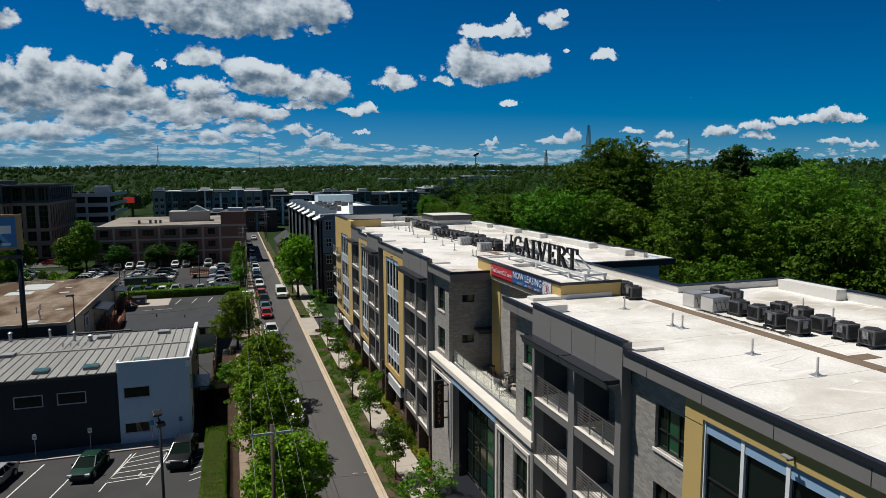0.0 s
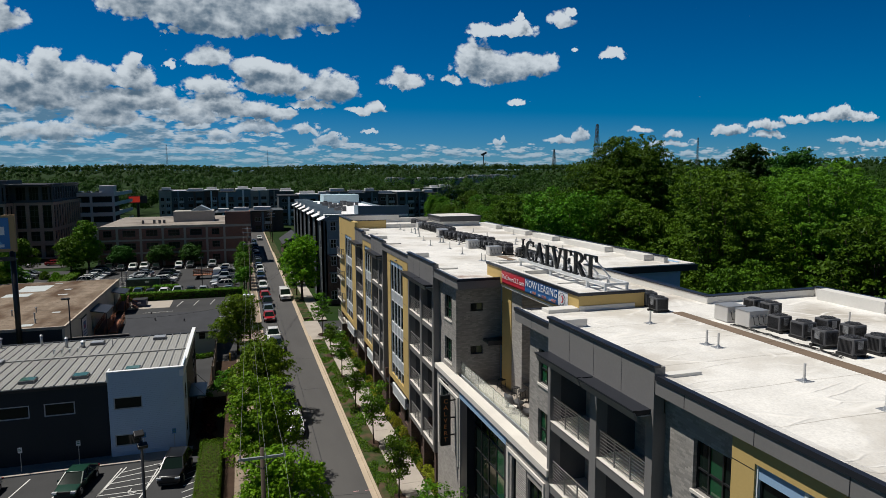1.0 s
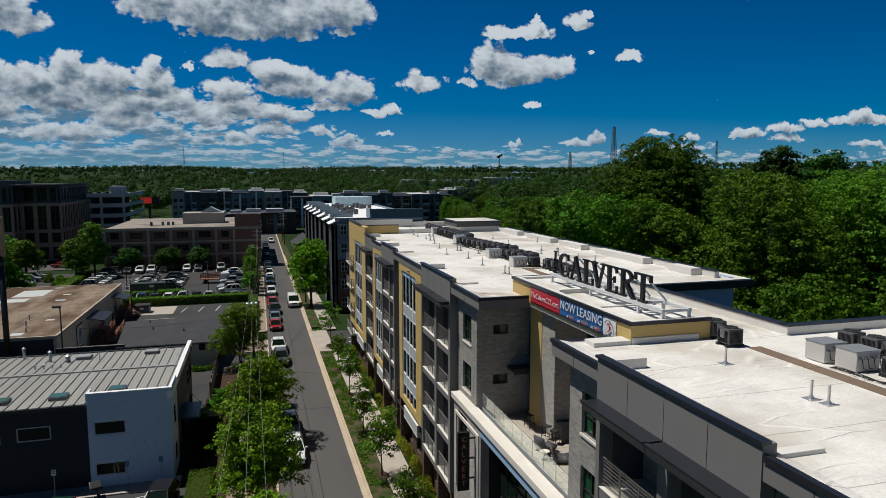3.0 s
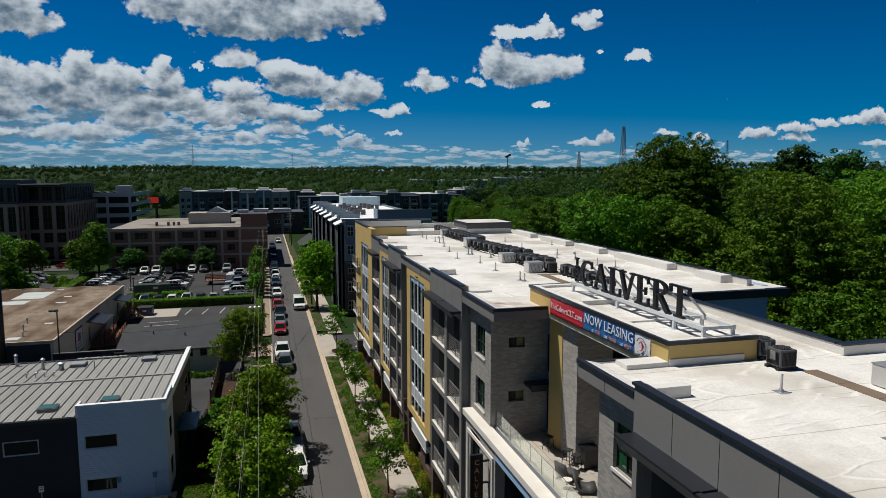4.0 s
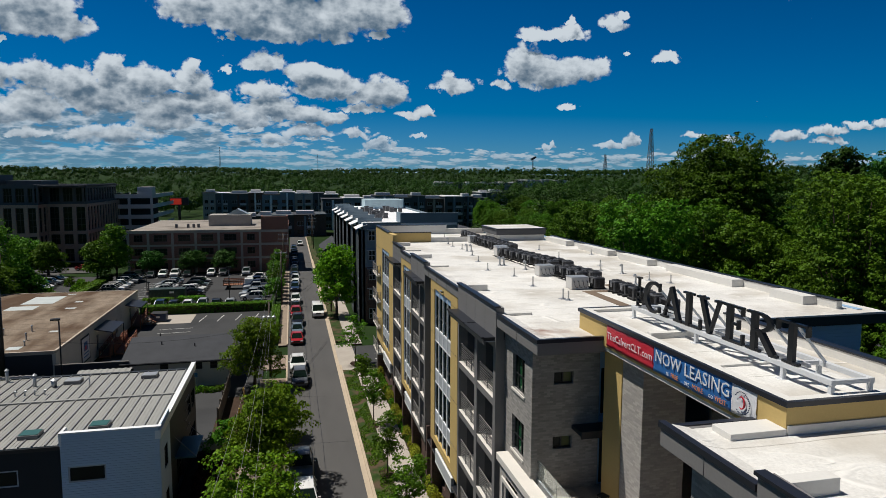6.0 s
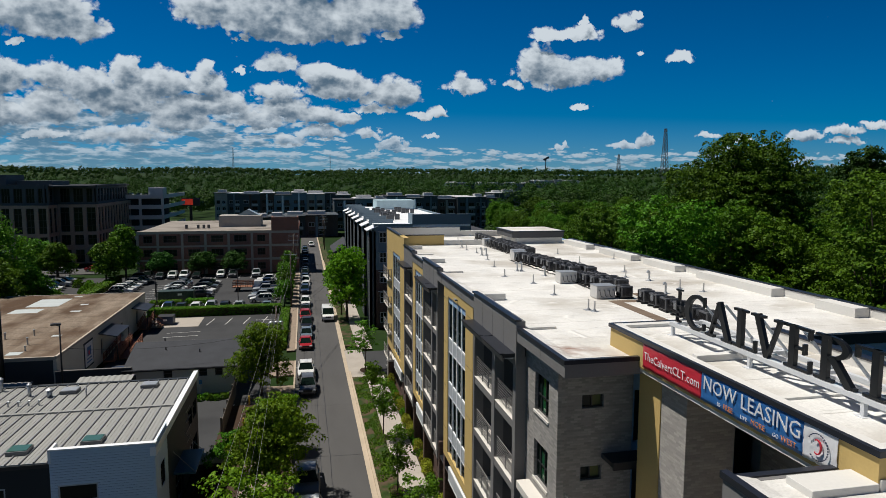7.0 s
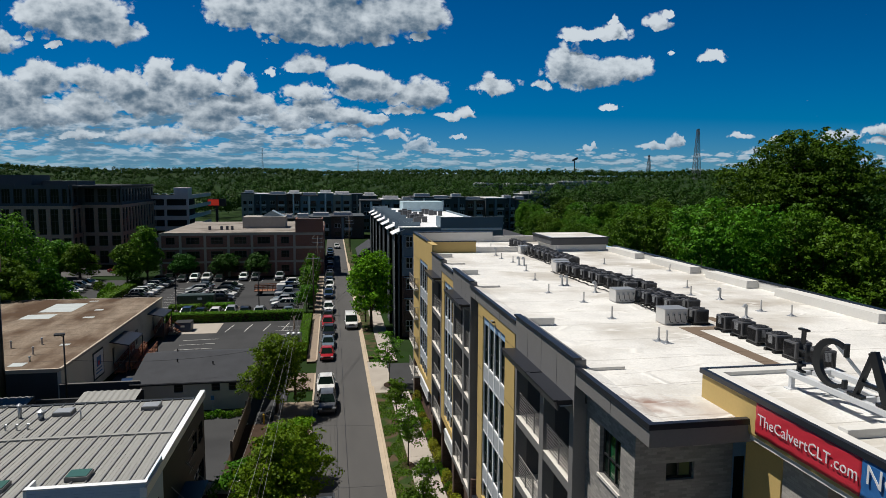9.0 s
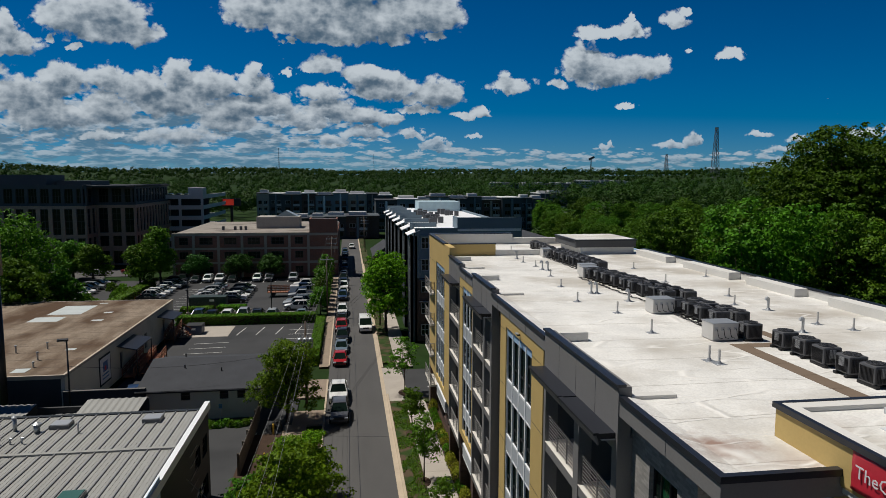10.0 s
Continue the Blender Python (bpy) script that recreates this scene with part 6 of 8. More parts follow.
for k in range(44):
    z = 0.1 + k * 0.168
    for a, b in ((-24.7, -18.75),):
        free = [(a, b)]
        for h in holes:
            if h[2] - 0.17 < z < h[3]:
                free = [(a, h[0]), (h[1], b)]
        for p, q in free:
            box(bm, p, q, 69.975, 70.0, z, z + 0.15)
part("lap_siding", bm, PALEBLUE, shop)
holes = [(71.4, 72.7, 3.9, 5.5), (76.2, 79.0, 0.1, 2.6), (82.0, 83.6, 3.8, 5.2), (84.2, 85.8, 3.8, 5.2), (71.4, 72.7, 0.9, 2.3), (82.2, 85.8, 0.6, 2.2)]
wall("east_wall", "e", -18.75, 70.3, 86.5, 0, 6.9, NAVY, shop, holes, 0.3)
for h in holes:
    window("e", -18.75, *h, shop, (0.5,), (0.5,))
wall("north_wall", "n", 86.5, -60, -19.05, 0, 6.8, NAVY, shop)
part("metal_deck", boxes((-60, -18.95, 70.2, 86.55, 6.55, 6.72)), METALROOF, shop)
bm = boxes((-18.98, -18.62, 69.95, 86.7, 6.72, 7.28), (-24.75, -18.62, 69.94, 70.3, 7.5, 7.58), (-24.75, -24.6, 69.94, 71.2, 6.7, 7.55))
part("white_coping", bm, WHITE_TRIM, shop)
part("ridge_strip", boxes((-60, -18.98, 79.2, 79.5, 6.72, 6.84)), METALROOF, shop)
part("eave_gutter", boxes((-60, -24.75, 70.08, 70.34, 6.42, 6.66)), FRAME_DARK, shop)
SEAM = material("seam_metal", (0.20, 0.205, 0.21), 0.5, 0.3, 0.1, 0.6, 9, 0.03)
me = mesh_of("seam", boxes((-0.04, 0.04, 70.2, 86.55, 6.71, 6.80)), SEAM)
x = -19.4
while x > -52:
    piece("seam", me, shop, pose(x, 0, 0))
    x -= 0.78
rib = mesh_of("rib", boxes((-0.012, 0.012, 70.2, 86.55, 6.715, 6.735)), METALROOF)
x = -19.4
while x > -52:
    piece("rib", rib, shop, pose(x - 0.26, 0, 0))
    piece("rib", rib, shop, pose(x - 0.52, 0, 0))
    x -= 0.78
wall("pale_return", "e", -18.70, 70.0, 73.6, 0, 7.5, PALEBLUE, shop, [(71.4, 72.7, 3.9, 5.5), (71.4, 72.7, 0.9, 2.3)], 0.045)
can2 = part("entrance_awning", boxes((-18.75, -17.25, 75.4, 79.6, 2.95, 3.08)), plain("teal_metal", (0.05, 0.12, 0.16), 0.35, 0.4), shop)
for y in (75.6, 79.4):
    bm = bmesh.new()
    beam(bm, (-17.35, y, 3.05), (-18.74, y, 4.6), 0.04)
    part("tie_rod", bm, RAIL, can2)
for k, z in enumerate((3.4, 4.2, 5.0, 5.8)):
    bm = bmesh.new()
    beam(bm, (-18.6, 80.0, z), (-18.6, 82.0, z), 0.05)
    part("ladder_bar", bm, RAIL, shop)


def hatch(x, y, glass):
    t = thing("roof_hatch", "framed skylight hatch on the ribbed metal roof", "skylight", pose(x, y, 6.74), "roof hatches")
    part("curb", boxes((-0.62, 0.62, -0.55, 0.55, 0, 0.26), bevel=0.02), plain("hatch_curb", (0.13, 0.135, 0.14), 0.5), t)
    part("lid", boxes((-0.56, 0.56, -0.49, 0.49, 0.26, 0.30)), glass, t)


GREENGLASS = plain("green_skylight", (0.055, 0.13, 0.105), 0.12)
for x, y, g in ((-31.1, 72.0, GREENGLASS), (-27.1, 72.1, GREENGLASS), (-35.6, 79.0, GALV), (-28.0, 84.2, GALV), (-22.1, 84.6, GALV), (-23.1, 73.0, GREENGLASS)):
    hatch(x, y, g)
for x, y, h, r in ((-37.2, 85.6, 0.9, 0.16), (-33.5, 85.6, 0.95, 0.12), (-30.8, 83.8, 0.9, 0.13), (-29.2, 83.3, 0.55, 0.2), (-26.4, 82.8, 0.8, 0.05)):
    t = thing("roof_flue", "galvanised flue pipe on the metal roof", "flue", pose(x, y, 6.72), "metal roof flues")
    bm = bmesh.new()
    cyl(bm, (0, 0, 0), (0, 0, h), r, r, 12)
    part("pipe", bm, GALV, t, smooth=True)
    if r > 0.1:
        bm = bmesh.new()
        cyl(bm, (0, 0, h), (0, 0, h + 0.06), r * 1.5, r * 1.5, 12)
        cyl(bm, (0, 0, h + 0.06), (0, 0, h + 0.2), r * 1.5, 0.03, 12)
        part("rain_cap", bm, GALV, t)
for k in range(4):
    t = thing("roof_vent", "small gooseneck vent on the metal roof", "vent", pose(-31.4 + k * 0.7, 81.4, 6.72), "metal roof goosenecks")
    bm = bmesh.new()
    cyl(bm, (0, 0, 0), (0, 0, 0.4), 0.06, 0.06, 8)
    cyl(bm, (0, 0, 0.38), (0.16, -0.05, 0.36), 0.07, 0.08, 8)
    part("pipe", bm, GALV, t)


def sign_post(x, y, z0, colour, h=2.1):
    t = thing("parking_sign", "small parking sign on a thin steel post", "sign", pose(x, y, z0), "parking signs")
    bm = bmesh.new()
    cyl(bm, (0, 0, 0), (0, 0, h), 0.03, 0.03, 8)
    part("post", bm, GALV, t)
    part("plate", boxes((-0.16, 0.16, -0.05, -0.03, h - 0.45, h), bevel=0.008), colour, t)
    part("printed_bar", boxes((-0.10, 0.10, -0.058, -0.05, h - 0.14, h - 0.08), (-0.10, 0.10, -0.058, -0.05, h - 0.30, h - 0.22)), plain("sign_green", (0.03, 0.16, 0.10), 0.5), t)


SIGNBLUE = plain("sign_blue", (0.03, 0.17, 0.38), 0.45)
for x, y, c in ((-31.2, 69.0, VINYL), (-27.0, 69.2, VINYL), (-22.0, 69.4, SIGNBLUE), (-19.6, 69.6, SIGNBLUE), (-20.7, 101.2, SIGNBLUE)):
    sign_post(x, y, 0.1 if y < 80 else 0, c)

def corrugated_shed(x0, x1, y0, y1, z0, z1):
    """A low open shed under ribbed sheets that fall towards the yard."""
    t = thing("lean_to_shed", "low shed with pale corrugated metal roof behind the workshop", "shed", None, "lean-to sheds")
    bm = bmesh.new()
    count = int((x1 - x0) / 0.15)
    last = None
    for k in range(count + 1):
        x, up = x0 + 0.15 * k, 0.055 * ((k // 2) % 2)
        row = [bm.verts.new((x, y, z + h + up)) for y, z in ((y0, z0), (y1, z1)) for h in (0.0, 0.03)]
        if last:
            for a, b in ((0, 2), (2, 3), (3, 1), (1, 0)):
                bm.faces.new((last[a], last[b], row[b], row[a]))
        last = row
    bmesh.ops.recalc_face_normals(bm, faces=bm.faces)
    part("corrugated_roof", bm, METALROOF, t)
    part("back_wall", boxes((x0, x1, y1 - 0.2, y1 - 0.05, 0, z1)), DARKBLOCK, t)
    for x in (x0 + 0.1, x1 - 0.1):
        part("post", boxes((x - 0.06, x + 0.06, y0 + 0.1, y0 + 0.22, 0, z0)), TIMBER, t)


corrugated_shed(-32.3, -26.9, 97.2, 100.2, 3.0, 3.35)
corrugated_shed(-43.5, -36.4, 97.4, 99.6, 3.0, 3.3)
yard = thing("block_yard_wall", "stained dark concrete block wall behind the workshop", "wall")
part("wall", boxes((-35.44, -27.96, 102.6, 102.85, 0, 3.4)), DARKBLOCK, yard)
part("coping", boxes((-35.44, -27.96, 102.54, 102.91, 3.4, 3.5)), material("wall_coping", (0.12, 0.115, 0.11), 0.9), yard)

# ---- tan-roofed shop ----
tan = thing("flat_roof_shop", "long cream shop with a stained tan flat roof", "building")
holes = [(128.2, 129.4, 0.9, 3.0), (137.0, 138.2, 0.9, 3.0), (118.6, 119.6, 0.9, 3.0)]
wall("east_wall", "e", -35.45, 103.2, 143.2, 0, 4.75, CREAM, tan, holes)
for h in holes:
    part("door", boxes((-35.66, -35.6, h[0], h[1], h[2], h[3])), FRAME_DARK, tan)
wall("south_wall", "s", 103.2, -62, -35.8, 0, 4.55, DARKBLOCK, tan)
wall("north_wall", "n", 143.2, -62, -35.8, 0, 4.75, CREAM, tan)
wall("west_wall", "w", -62, 103.5, 142.9, 0, 4.75, CREAM, tan)
part("roof", boxes((-62, -35.5, 103.3, 143.15, 4.55, 4.92)), TANROOF, tan, "tan weathered flat roof")
part("roof_edge", boxes((-35.6, -35.36, 103.1, 143.3, 4.72, 5.0), (-62, -35.6, 143.1, 143.32, 4.72, 5.0), (-62, -35.6, 103.05, 103.3, 4.6, 4.98)), material("pale_edge_metal", (0.42, 0.36, 0.29), 0.6), tan)
for k in range(12):
    part("roof_seam", boxes((-61.8, -35.65, 106.2 + 3.05 * k, 106.26 + 3.05 * k, 4.91, 4.926)), plain("tar_seam_brown", (0.07, 0.05, 0.037), 0.8), tan)
PATCH = material("silver_roof_patch", (0.46, 0.50, 0.50), 0.6, 0, 0.12, 0.8, 10, 0.05)
row_of("roof_patch", PATCH, tan, (-49.6, -45.2, 133.2, 139.6, 4.90, 4.935), (-50.2, -46.4, 128.6, 131.6, 4.90, 4.93), (-42.4, -41.3, 133.6, 134.5, 4.90, 4.93), (-42.2, -40.8, 128.4, 129.3, 4.9, 4.93), (-45.5, -44.3, 141, 141.6, 4.9, 4.93), (-39.3, -38.3, 113.0, 113.8, 4.9, 4.93), (-41.0, -39.6, 104.6, 106.0, 4.9, 4.94))
for y0, y1, z in ((117.6, 123.8, 3.5), (134.4, 139.6, 3.5)):
    bm = bmesh.new()
    prism(bm, [(-35.45, z + 0.55), (-35.45, z + 0.45), (-33.2, z - 0.02), (-33.2, z + 0.12)], "y", y0, y1)
    aw = part("shop_awning", bm, FRAME_DARK, tan)
    for y in (y0 + 0.2, y1 - 0.2):
        part("awning_post", boxes((-33.32, -33.22, y - 0.05, y + 0.05, 0, z)), FRAME_DARK, aw)
pos = part("wall_poster", boxes((-35.44, -35.38, 111.9, 115.3, 0.9, 4.1)), NAVY, tan)
part("poster_face", boxes((-35.38, -35.365, 112.1, 115.1, 1.1, 3.9)), VINYL, pos)
part("poster_shape", boxes((-35.365, -35.355, 112.9, 114.3, 2.3, 3.4)), BLUE, pos)
part("poster_mark", boxes((-35.355, -35.35, 113.3, 113.8, 2.4, 2.9)), RED, pos)
part("poster_bar", boxes((-35.365, -35.355, 112.6, 114.6, 1.9, 2.05), (-35.365, -35.355, 112.6, 114.6, 1.5, 1.65)), SIGNBLUE, pos)
bm = bmesh.new()
prism(bm, [(-35.45, 1.7), (-35.45, 1.6), (-33.4, 0.75), (-33.4, 0.88)], "y", 104.5, 108.8)
part("low_awning", bm, FRAME_DARK, tan)


def ramp(x0, x1, y0, y1, z0, z1):
    t = thing("timber_ramp", "reddish timber access ramp with slatted rails", "ramp")
    bm = bmesh.new()
    prism(bm, [(y0, z0), (y1, z1), (y1, z1 - 0.14), (y0, z0 - 0.14)], "x", x0, x1)
    part("deck", bm, WOOD, t)
    n = 7
    for s in (x0, x1):
        for i in range(n):
            y, z = y0 + (y1 - y0) * i / (n - 1), z0 + (z1 - z0) * i / (n - 1)
            part("post", boxes((s - 0.05, s + 0.05, y - 0.05, y + 0.05, 0, z + 1.0)), WOOD, t)
        for k in (0.3, 0.5, 0.7, 0.98):
            bm = bmesh.new()
            beam(bm, (s, y0, z0 + k), (s, y1, z1 + k), 0.05, 0.12)
            part("rail", bm, WOOD, t)


ramp(-35.0, -33.7, 117.8, 126.0, 0.3, 1.0)
ramp(-33.4, -32.1, 119.0, 126.0, 0.3, 0.9)
ramp(-34.9, -33.6, 135.5, 140.5, 0.5, 1.3)
stp = thing("timber_steps", "reddish timber steps down to the car park", "steps")
for k in range(5):
    part("tread", boxes((-33.6 + k * 0.32, -33.28 + k * 0.32, 137.6, 139.6, 1.05 - k * 0.22, 1.12 - k * 0.22)), WOOD, stp)
for y in (137.6, 139.6):
    bm = bmesh.new()
    beam(bm, (-33.6, y, 2.1), (-32.0, y, 1.0), 0.06, 0.1)
    part("handrail", bm, WOOD, stp)

for x, y, h in ((-44.0, 112.5, 0.75), (-41.4, 113.9, 0.7), (-40.4, 109.2, 0.8), (-39.6, 106.4, 0.5), (-50.5, 120, 0.6)):
    t = thing("roof_vent", "rusty vent pipe on the tan roof", "vent", pose(x, y, 4.9), "tan roof vents")
    bm = bmesh.new()
    cyl(bm, (0, 0, 0), (0, 0, h), 0.09, 0.09, 10)
    cyl(bm, (0, 0, h), (0, 0, h + 0.1), 0.14, 0.12, 10)
    part("pipe", bm, GALV, t)

bw = part("yard_wall", boxes((-60, -28.3, 99.7, 100.0, 0, 2.9)), DARKBLOCK)
tagged(bw, "dark block yard wall behind the workshop", "wall", kind="structure")
shed = thing("lean_to_shed", "low lean-to with a ribbed white roof beside the yard wall", "shed")
part("walls", boxes((-34.8, -28.4, 92.4, 99.6, 0, 2.2)), CREAM, shed)
for k in range(21):
    part("ribbed_sheet", boxes((-34.9 + k * 0.31, -34.62 + k * 0.31, 92.2, 99.68, 2.2, 2.32 + 0.03 * (k % 2))), METALROOF, shed)
shed2 = thing("lean_to_shed", "small lean-to with a ribbed white roof behind the workshop", "shed")
part("walls", boxes((-46, -38.4, 92.6, 99.6, 0, 2.0)), CREAM, shed2)
part("ribbed_sheet", boxes((-46.2, -38.3, 92.4, 99.65, 2.0, 2.15)), METALROOF, shed2)

# ---- grey-roofed cottage ----
cot = thing("shingle_house", "low cream house with a dark shingle gable roof", "house")
holes = [(-24.8, -23.9, 2.0, 2.92), (-21.1, -20.25, 2.0, 2.92), (-19.4, -18.6, 2.0, 2.92)]
wall("south_wall", "s", 103.0, -28.3, -17.4, 0, 3.25, CREAM, cot, holes)
for h in holes:
    window("s", 103.0, *h, cot, (), (0.5,), border=0.07, depth=0.06, sill=CREAM)
wall("north_wall", "n", 114.9, -28.3, -17.4, 0, 3.25, CREAM, cot)
for x in (-28.3, -17.7):
    bm = bmesh.new()
    prism(bm, [(103.35, 0), (114.55, 0), (114.55, 3.2), (109.0, 4.45), (103.35, 3.2)], "x", x, x + 0.3)
    part("gable_wall", bm, CREAM, cot)
bm = bmesh.new()
prism(bm, [(102.4, 3.05), (109.0, 4.55), (115.5, 3.05), (115.5, 3.18), (109.0, 4.70), (102.4, 3.18)], "x", -28.9, -17.0)
part("roof", bm, SHINGLE, cot)
part("gutter", boxes((-28.9, -17.0, 102.25, 102.42, 3.0, 3.14)), FRAME_DARK, cot)
for x, y in ((-25.2, 106.8), (-21.4, 106.0), (-26.3, 112.0)):
    bm = bmesh.new()
    z = 3.15 + (min(y, 218 - y) - 102.4) * 0.227
    cyl(bm, (x, y, z), (x, y, z + 0.4), 0.07, 0.07, 8)
    part("roof_vent", bm, FRAME_DARK, cot)

fen = thing("timber_fence", "tall weathered grey plank fence beside the yard", "fence")
for k in range(42):
    y = 89.5 + k * 0.30
    part("plank", boxes((-17.15, -17.1, y, y + 0.27, 0, 1.75 + 0.05 * math.sin(k * 3.1))), TIMBER, fen)
for k in range(6):
    part("post", boxes((-17.3, -17.16, 89.5 + k * 2.5, 89.64 + k * 2.5, 0, 1.9)), TIMBER, fen)
for z in (0.5, 1.3):
    part("rail", boxes((-17.22, -17.15, 89.5, 102.1, z, z + 0.1)), TIMBER, fen)
for y in (91.4, 98.0):
    t = thing("bollard", "short yellow steel bollard by the fence", "bollard", pose(-15.4, y, 0), "yellow bollards")
    bm = bmesh.new()
    cyl(bm, (0, 0, 0), (0, 0, 1.0), 0.09, 0.09, 12)
    cyl(bm, (0, 0, 1.0), (0, 0, 1.05), 0.09, 0.04, 12)
    part("pipe", bm, plain("yellow_paint", (0.55, 0.36, 0.03), 0.5), t)
ret = part("retaining_wall", boxes((-18.6, -13.9, 83.6, 84.0, 0, 0.9)), STONE)
tagged(ret, "low stone retaining wall at the yard", "wall", kind="structure")

# skip and container
sk = thing("dumpster", "dark blue steel dumpster on concrete", "dumpster", pose(-31.8, 141.0, 0))
bm = bmesh.new()
prism(bm, [(-1.1, 0.15), (0.9, 0.15), (1.15, 1.25), (-1.1, 1.35)], "x", -1.2, 1.2)
part("bin", bm, plain("dumpster_blue", (0.03, 0.05, 0.10), 0.5), sk)
part("lid", boxes((-1.22, 1.22, -1.15, 1.2, 1.33, 1.42)), RUBBER, sk)
part("label_plate", boxes((-0.3, 0.3, -1.13, -1.1, 0.7, 1.0)), VINYL, sk)
slab("skip_pad", "pale concrete pad under the dumpster", "pad", CONCRETE, (-33.8, -26.5, 138.2, 145.4, -0.2, 0.01))
co = thing("storage_container", "dark green storage container in the car park", "container", pose(-33.6, 160.2, 0))
part("body", boxes((-3.2, 3.2, -1.2, 1.2, 0.12, 2.4)), plain("container_green", (0.025, 0.045, 0.04), 0.5), co)
bm = bmesh.new()
for k in range(26):
    box(bm, -3.1 + k * 0.245, -2.99 + k * 0.245, -1.24, -1.2, 0.2, 2.3)
part("corrugation", bm, plain("container_green", (0.025, 0.045, 0.04), 0.5), co)
part("skid", boxes((-3.2, 3.2, -1.0, -0.8, 0, 0.12), (-3.2, 3.2, 0.8, 1.0, 0, 0.12)), RUBBER, co)
part("plate", boxes((0.4, 1.2, -1.25, -1.24, 1.6, 2.0)), VINYL, co)

# ---- billboard ----
bb = thing("billboard", "tall billboard with a blue poster on a black steel pole", "billboard")
part("panel", boxes((-50.2, -39.7, 101.5, 102.0, 14.9, 19.4)), plain("billboard_tan", (0.40, 0.26, 0.12), 0.6), bb)
part("poster", boxes((-49.8, -40.3, 101.45, 101.5, 15.3, 19.1)), plain("poster_blue", (0.03, 0.17, 0.42), 0.5), bb)
bm = bmesh.new()
for a, b, z in ((-43.5, -41.0, 15.8), (-47, -44, 16.2), (-44.5, -41.2, 15.4)):
    prism(bm, [(a, z), ((a + b) / 2, z + 1.6), (b, z)], "y", 101.42, 101.45)
part("poster_peaks", bm, plain("poster_pale_blue", (0.12, 0.36, 0.62), 0.5), bb)
part("printed_bar", boxes((-43.4, -40.8, 101.41, 101.45, 17.0, 18.0), (-41.9, -40.9, 101.41, 101.45, 15.5, 15.85)), VINYL, bb)
part("catwalk", boxes((-50.2, -39.6, 100.6, 101.4, 14.0, 14.12), (-50.2, -39.6, 100.5, 100.6, 13.9, 14.4)), FRAME_DARK, bb)
bm = bmesh.new()
cyl(bm, (-40.2, 101.75, 0), (-40.2, 101.75, 15.0), 0.32, 0.32, 16)
part("pole", bm, FRAME_DARK, bb, smooth=True)
bm = bmesh.new()
cyl(bm, (-50, 101.75, 0), (-50, 101.75, 15.0), 0.32, 0.32, 16)
part("pole", bm, FRAME_DARK, bb, smooth=True)
for x in (-48, -44.5, -41):
    bm = bmesh.new()
    beam(bm, (x, 101.5, 14.1), (x, 99.8, 14.0), 0.06)
    box(bm, x - 0.25, x + 0.25, 99.6, 99.9, 13.95, 14.1)
    part("spot_lamp", bm, FRAME_DARK, bb)


# ---- the next apartment block up the street ----
blk = thing("blue_grey_apartments", "blue-grey apartment block with brown brick base and white roof", "building")
SLATE = material("slate_siding", (0.15, 0.205, 0.25), 0.7, 0, 0.08, 0.5, 12, 0.05)
SLATE_DARK = material("dark_slate_siding", (0.062, 0.075, 0.084), 0.7, 0, 0.08, 0.5, 12, 0.05)
BRIGHT = material("bright_white_roof", (0.84, 0.85, 0.86), 0.5, 0, 0.04, 0.3, 8, 0.05)
wz = [(3.2 * k + 0.9, 3.2 * k + 2.6) for k in range(5)]
holes = [(a, a + 1.1, z0, z1) for a in (2.2, 5.9) for z0, z1 in wz if z1 < 17]
wall("south_wall", "s", 131.3, 1.3, 7.5, 0, 9.4, BRICK_BROWN, blk, [h for h in holes if h[3] < 9.4])
wall("south_wall", "s", 131.3, 1.3, 7.5, 9.4, 16.62, SLATE, blk, [h for h in holes if h[2] > 9.4])
for h in holes:
    if not (h[2] < 9.4 < h[3]):
        window("s", 131.3, *h, blk, (0.5,), (0.5,), GREY_TRIM, border=0.09, depth=0.04)
for z in (3.2, 6.4, 9.4, 12.8):
    part("awning", boxes((1.9, 3.6, 130.95, 131.3, z + 2.75, z + 2.83)), GREY_TRIM, blk)
wall("south_wall", "s", 131.6, 7.5, 17.2, 0, 18.2, SLATE, blk)
y = 131.3
k = 0
while y < 196:
    proud = k % 2 == 0
    x = 0.6 if proud else 1.5
    y1 = min(y + (4.2 if proud else 6.0), 198)
    hs = [(y + 0.8, y + 2.0, z0, z1) for z0, z1 in wz] + ([(y + 3.2, y + 4.6, z0, z1) for z0, z1 in wz] if not proud else [])
    wall("west_wall", "w", x, y, y1, 0, 15.6 if proud else 16.9, (SLATE_DARK if proud else SLATE), blk, hs, 0.4)
    for h in hs:
        window("w", x, *h, blk, (0.5,), (), GREY_TRIM, border=0.09, depth=0.04)
    if proud:
        bm = bmesh.new()
        prism(bm, [(0.2, 15.6), (0.2, 15.72), (2.0, 16.5), (2.0, 16.38)], "y", y - 0.2, y1 + 0.2)
        part("slanted_roof", bm, BRIGHT, blk)
        part("parapet_wing", boxes((1.0, 5.0, y1 + 0.3, y1 + 0.5, 15.6, 17.2)), SLATE, blk)
        wall("bay_side", "s", y, x, 1.6, 0, 15.6, SLATE_DARK, blk, (), 0.2)
    k += 1
    y = y1
part("roof", boxes((1.5, 17.0, 131.5, 198, 16.2, 16.55)), BRIGHT, blk)
part("roof", boxes((17.0, 30, 137, 198, 12.2, 12.6)), SHINGLE, blk)
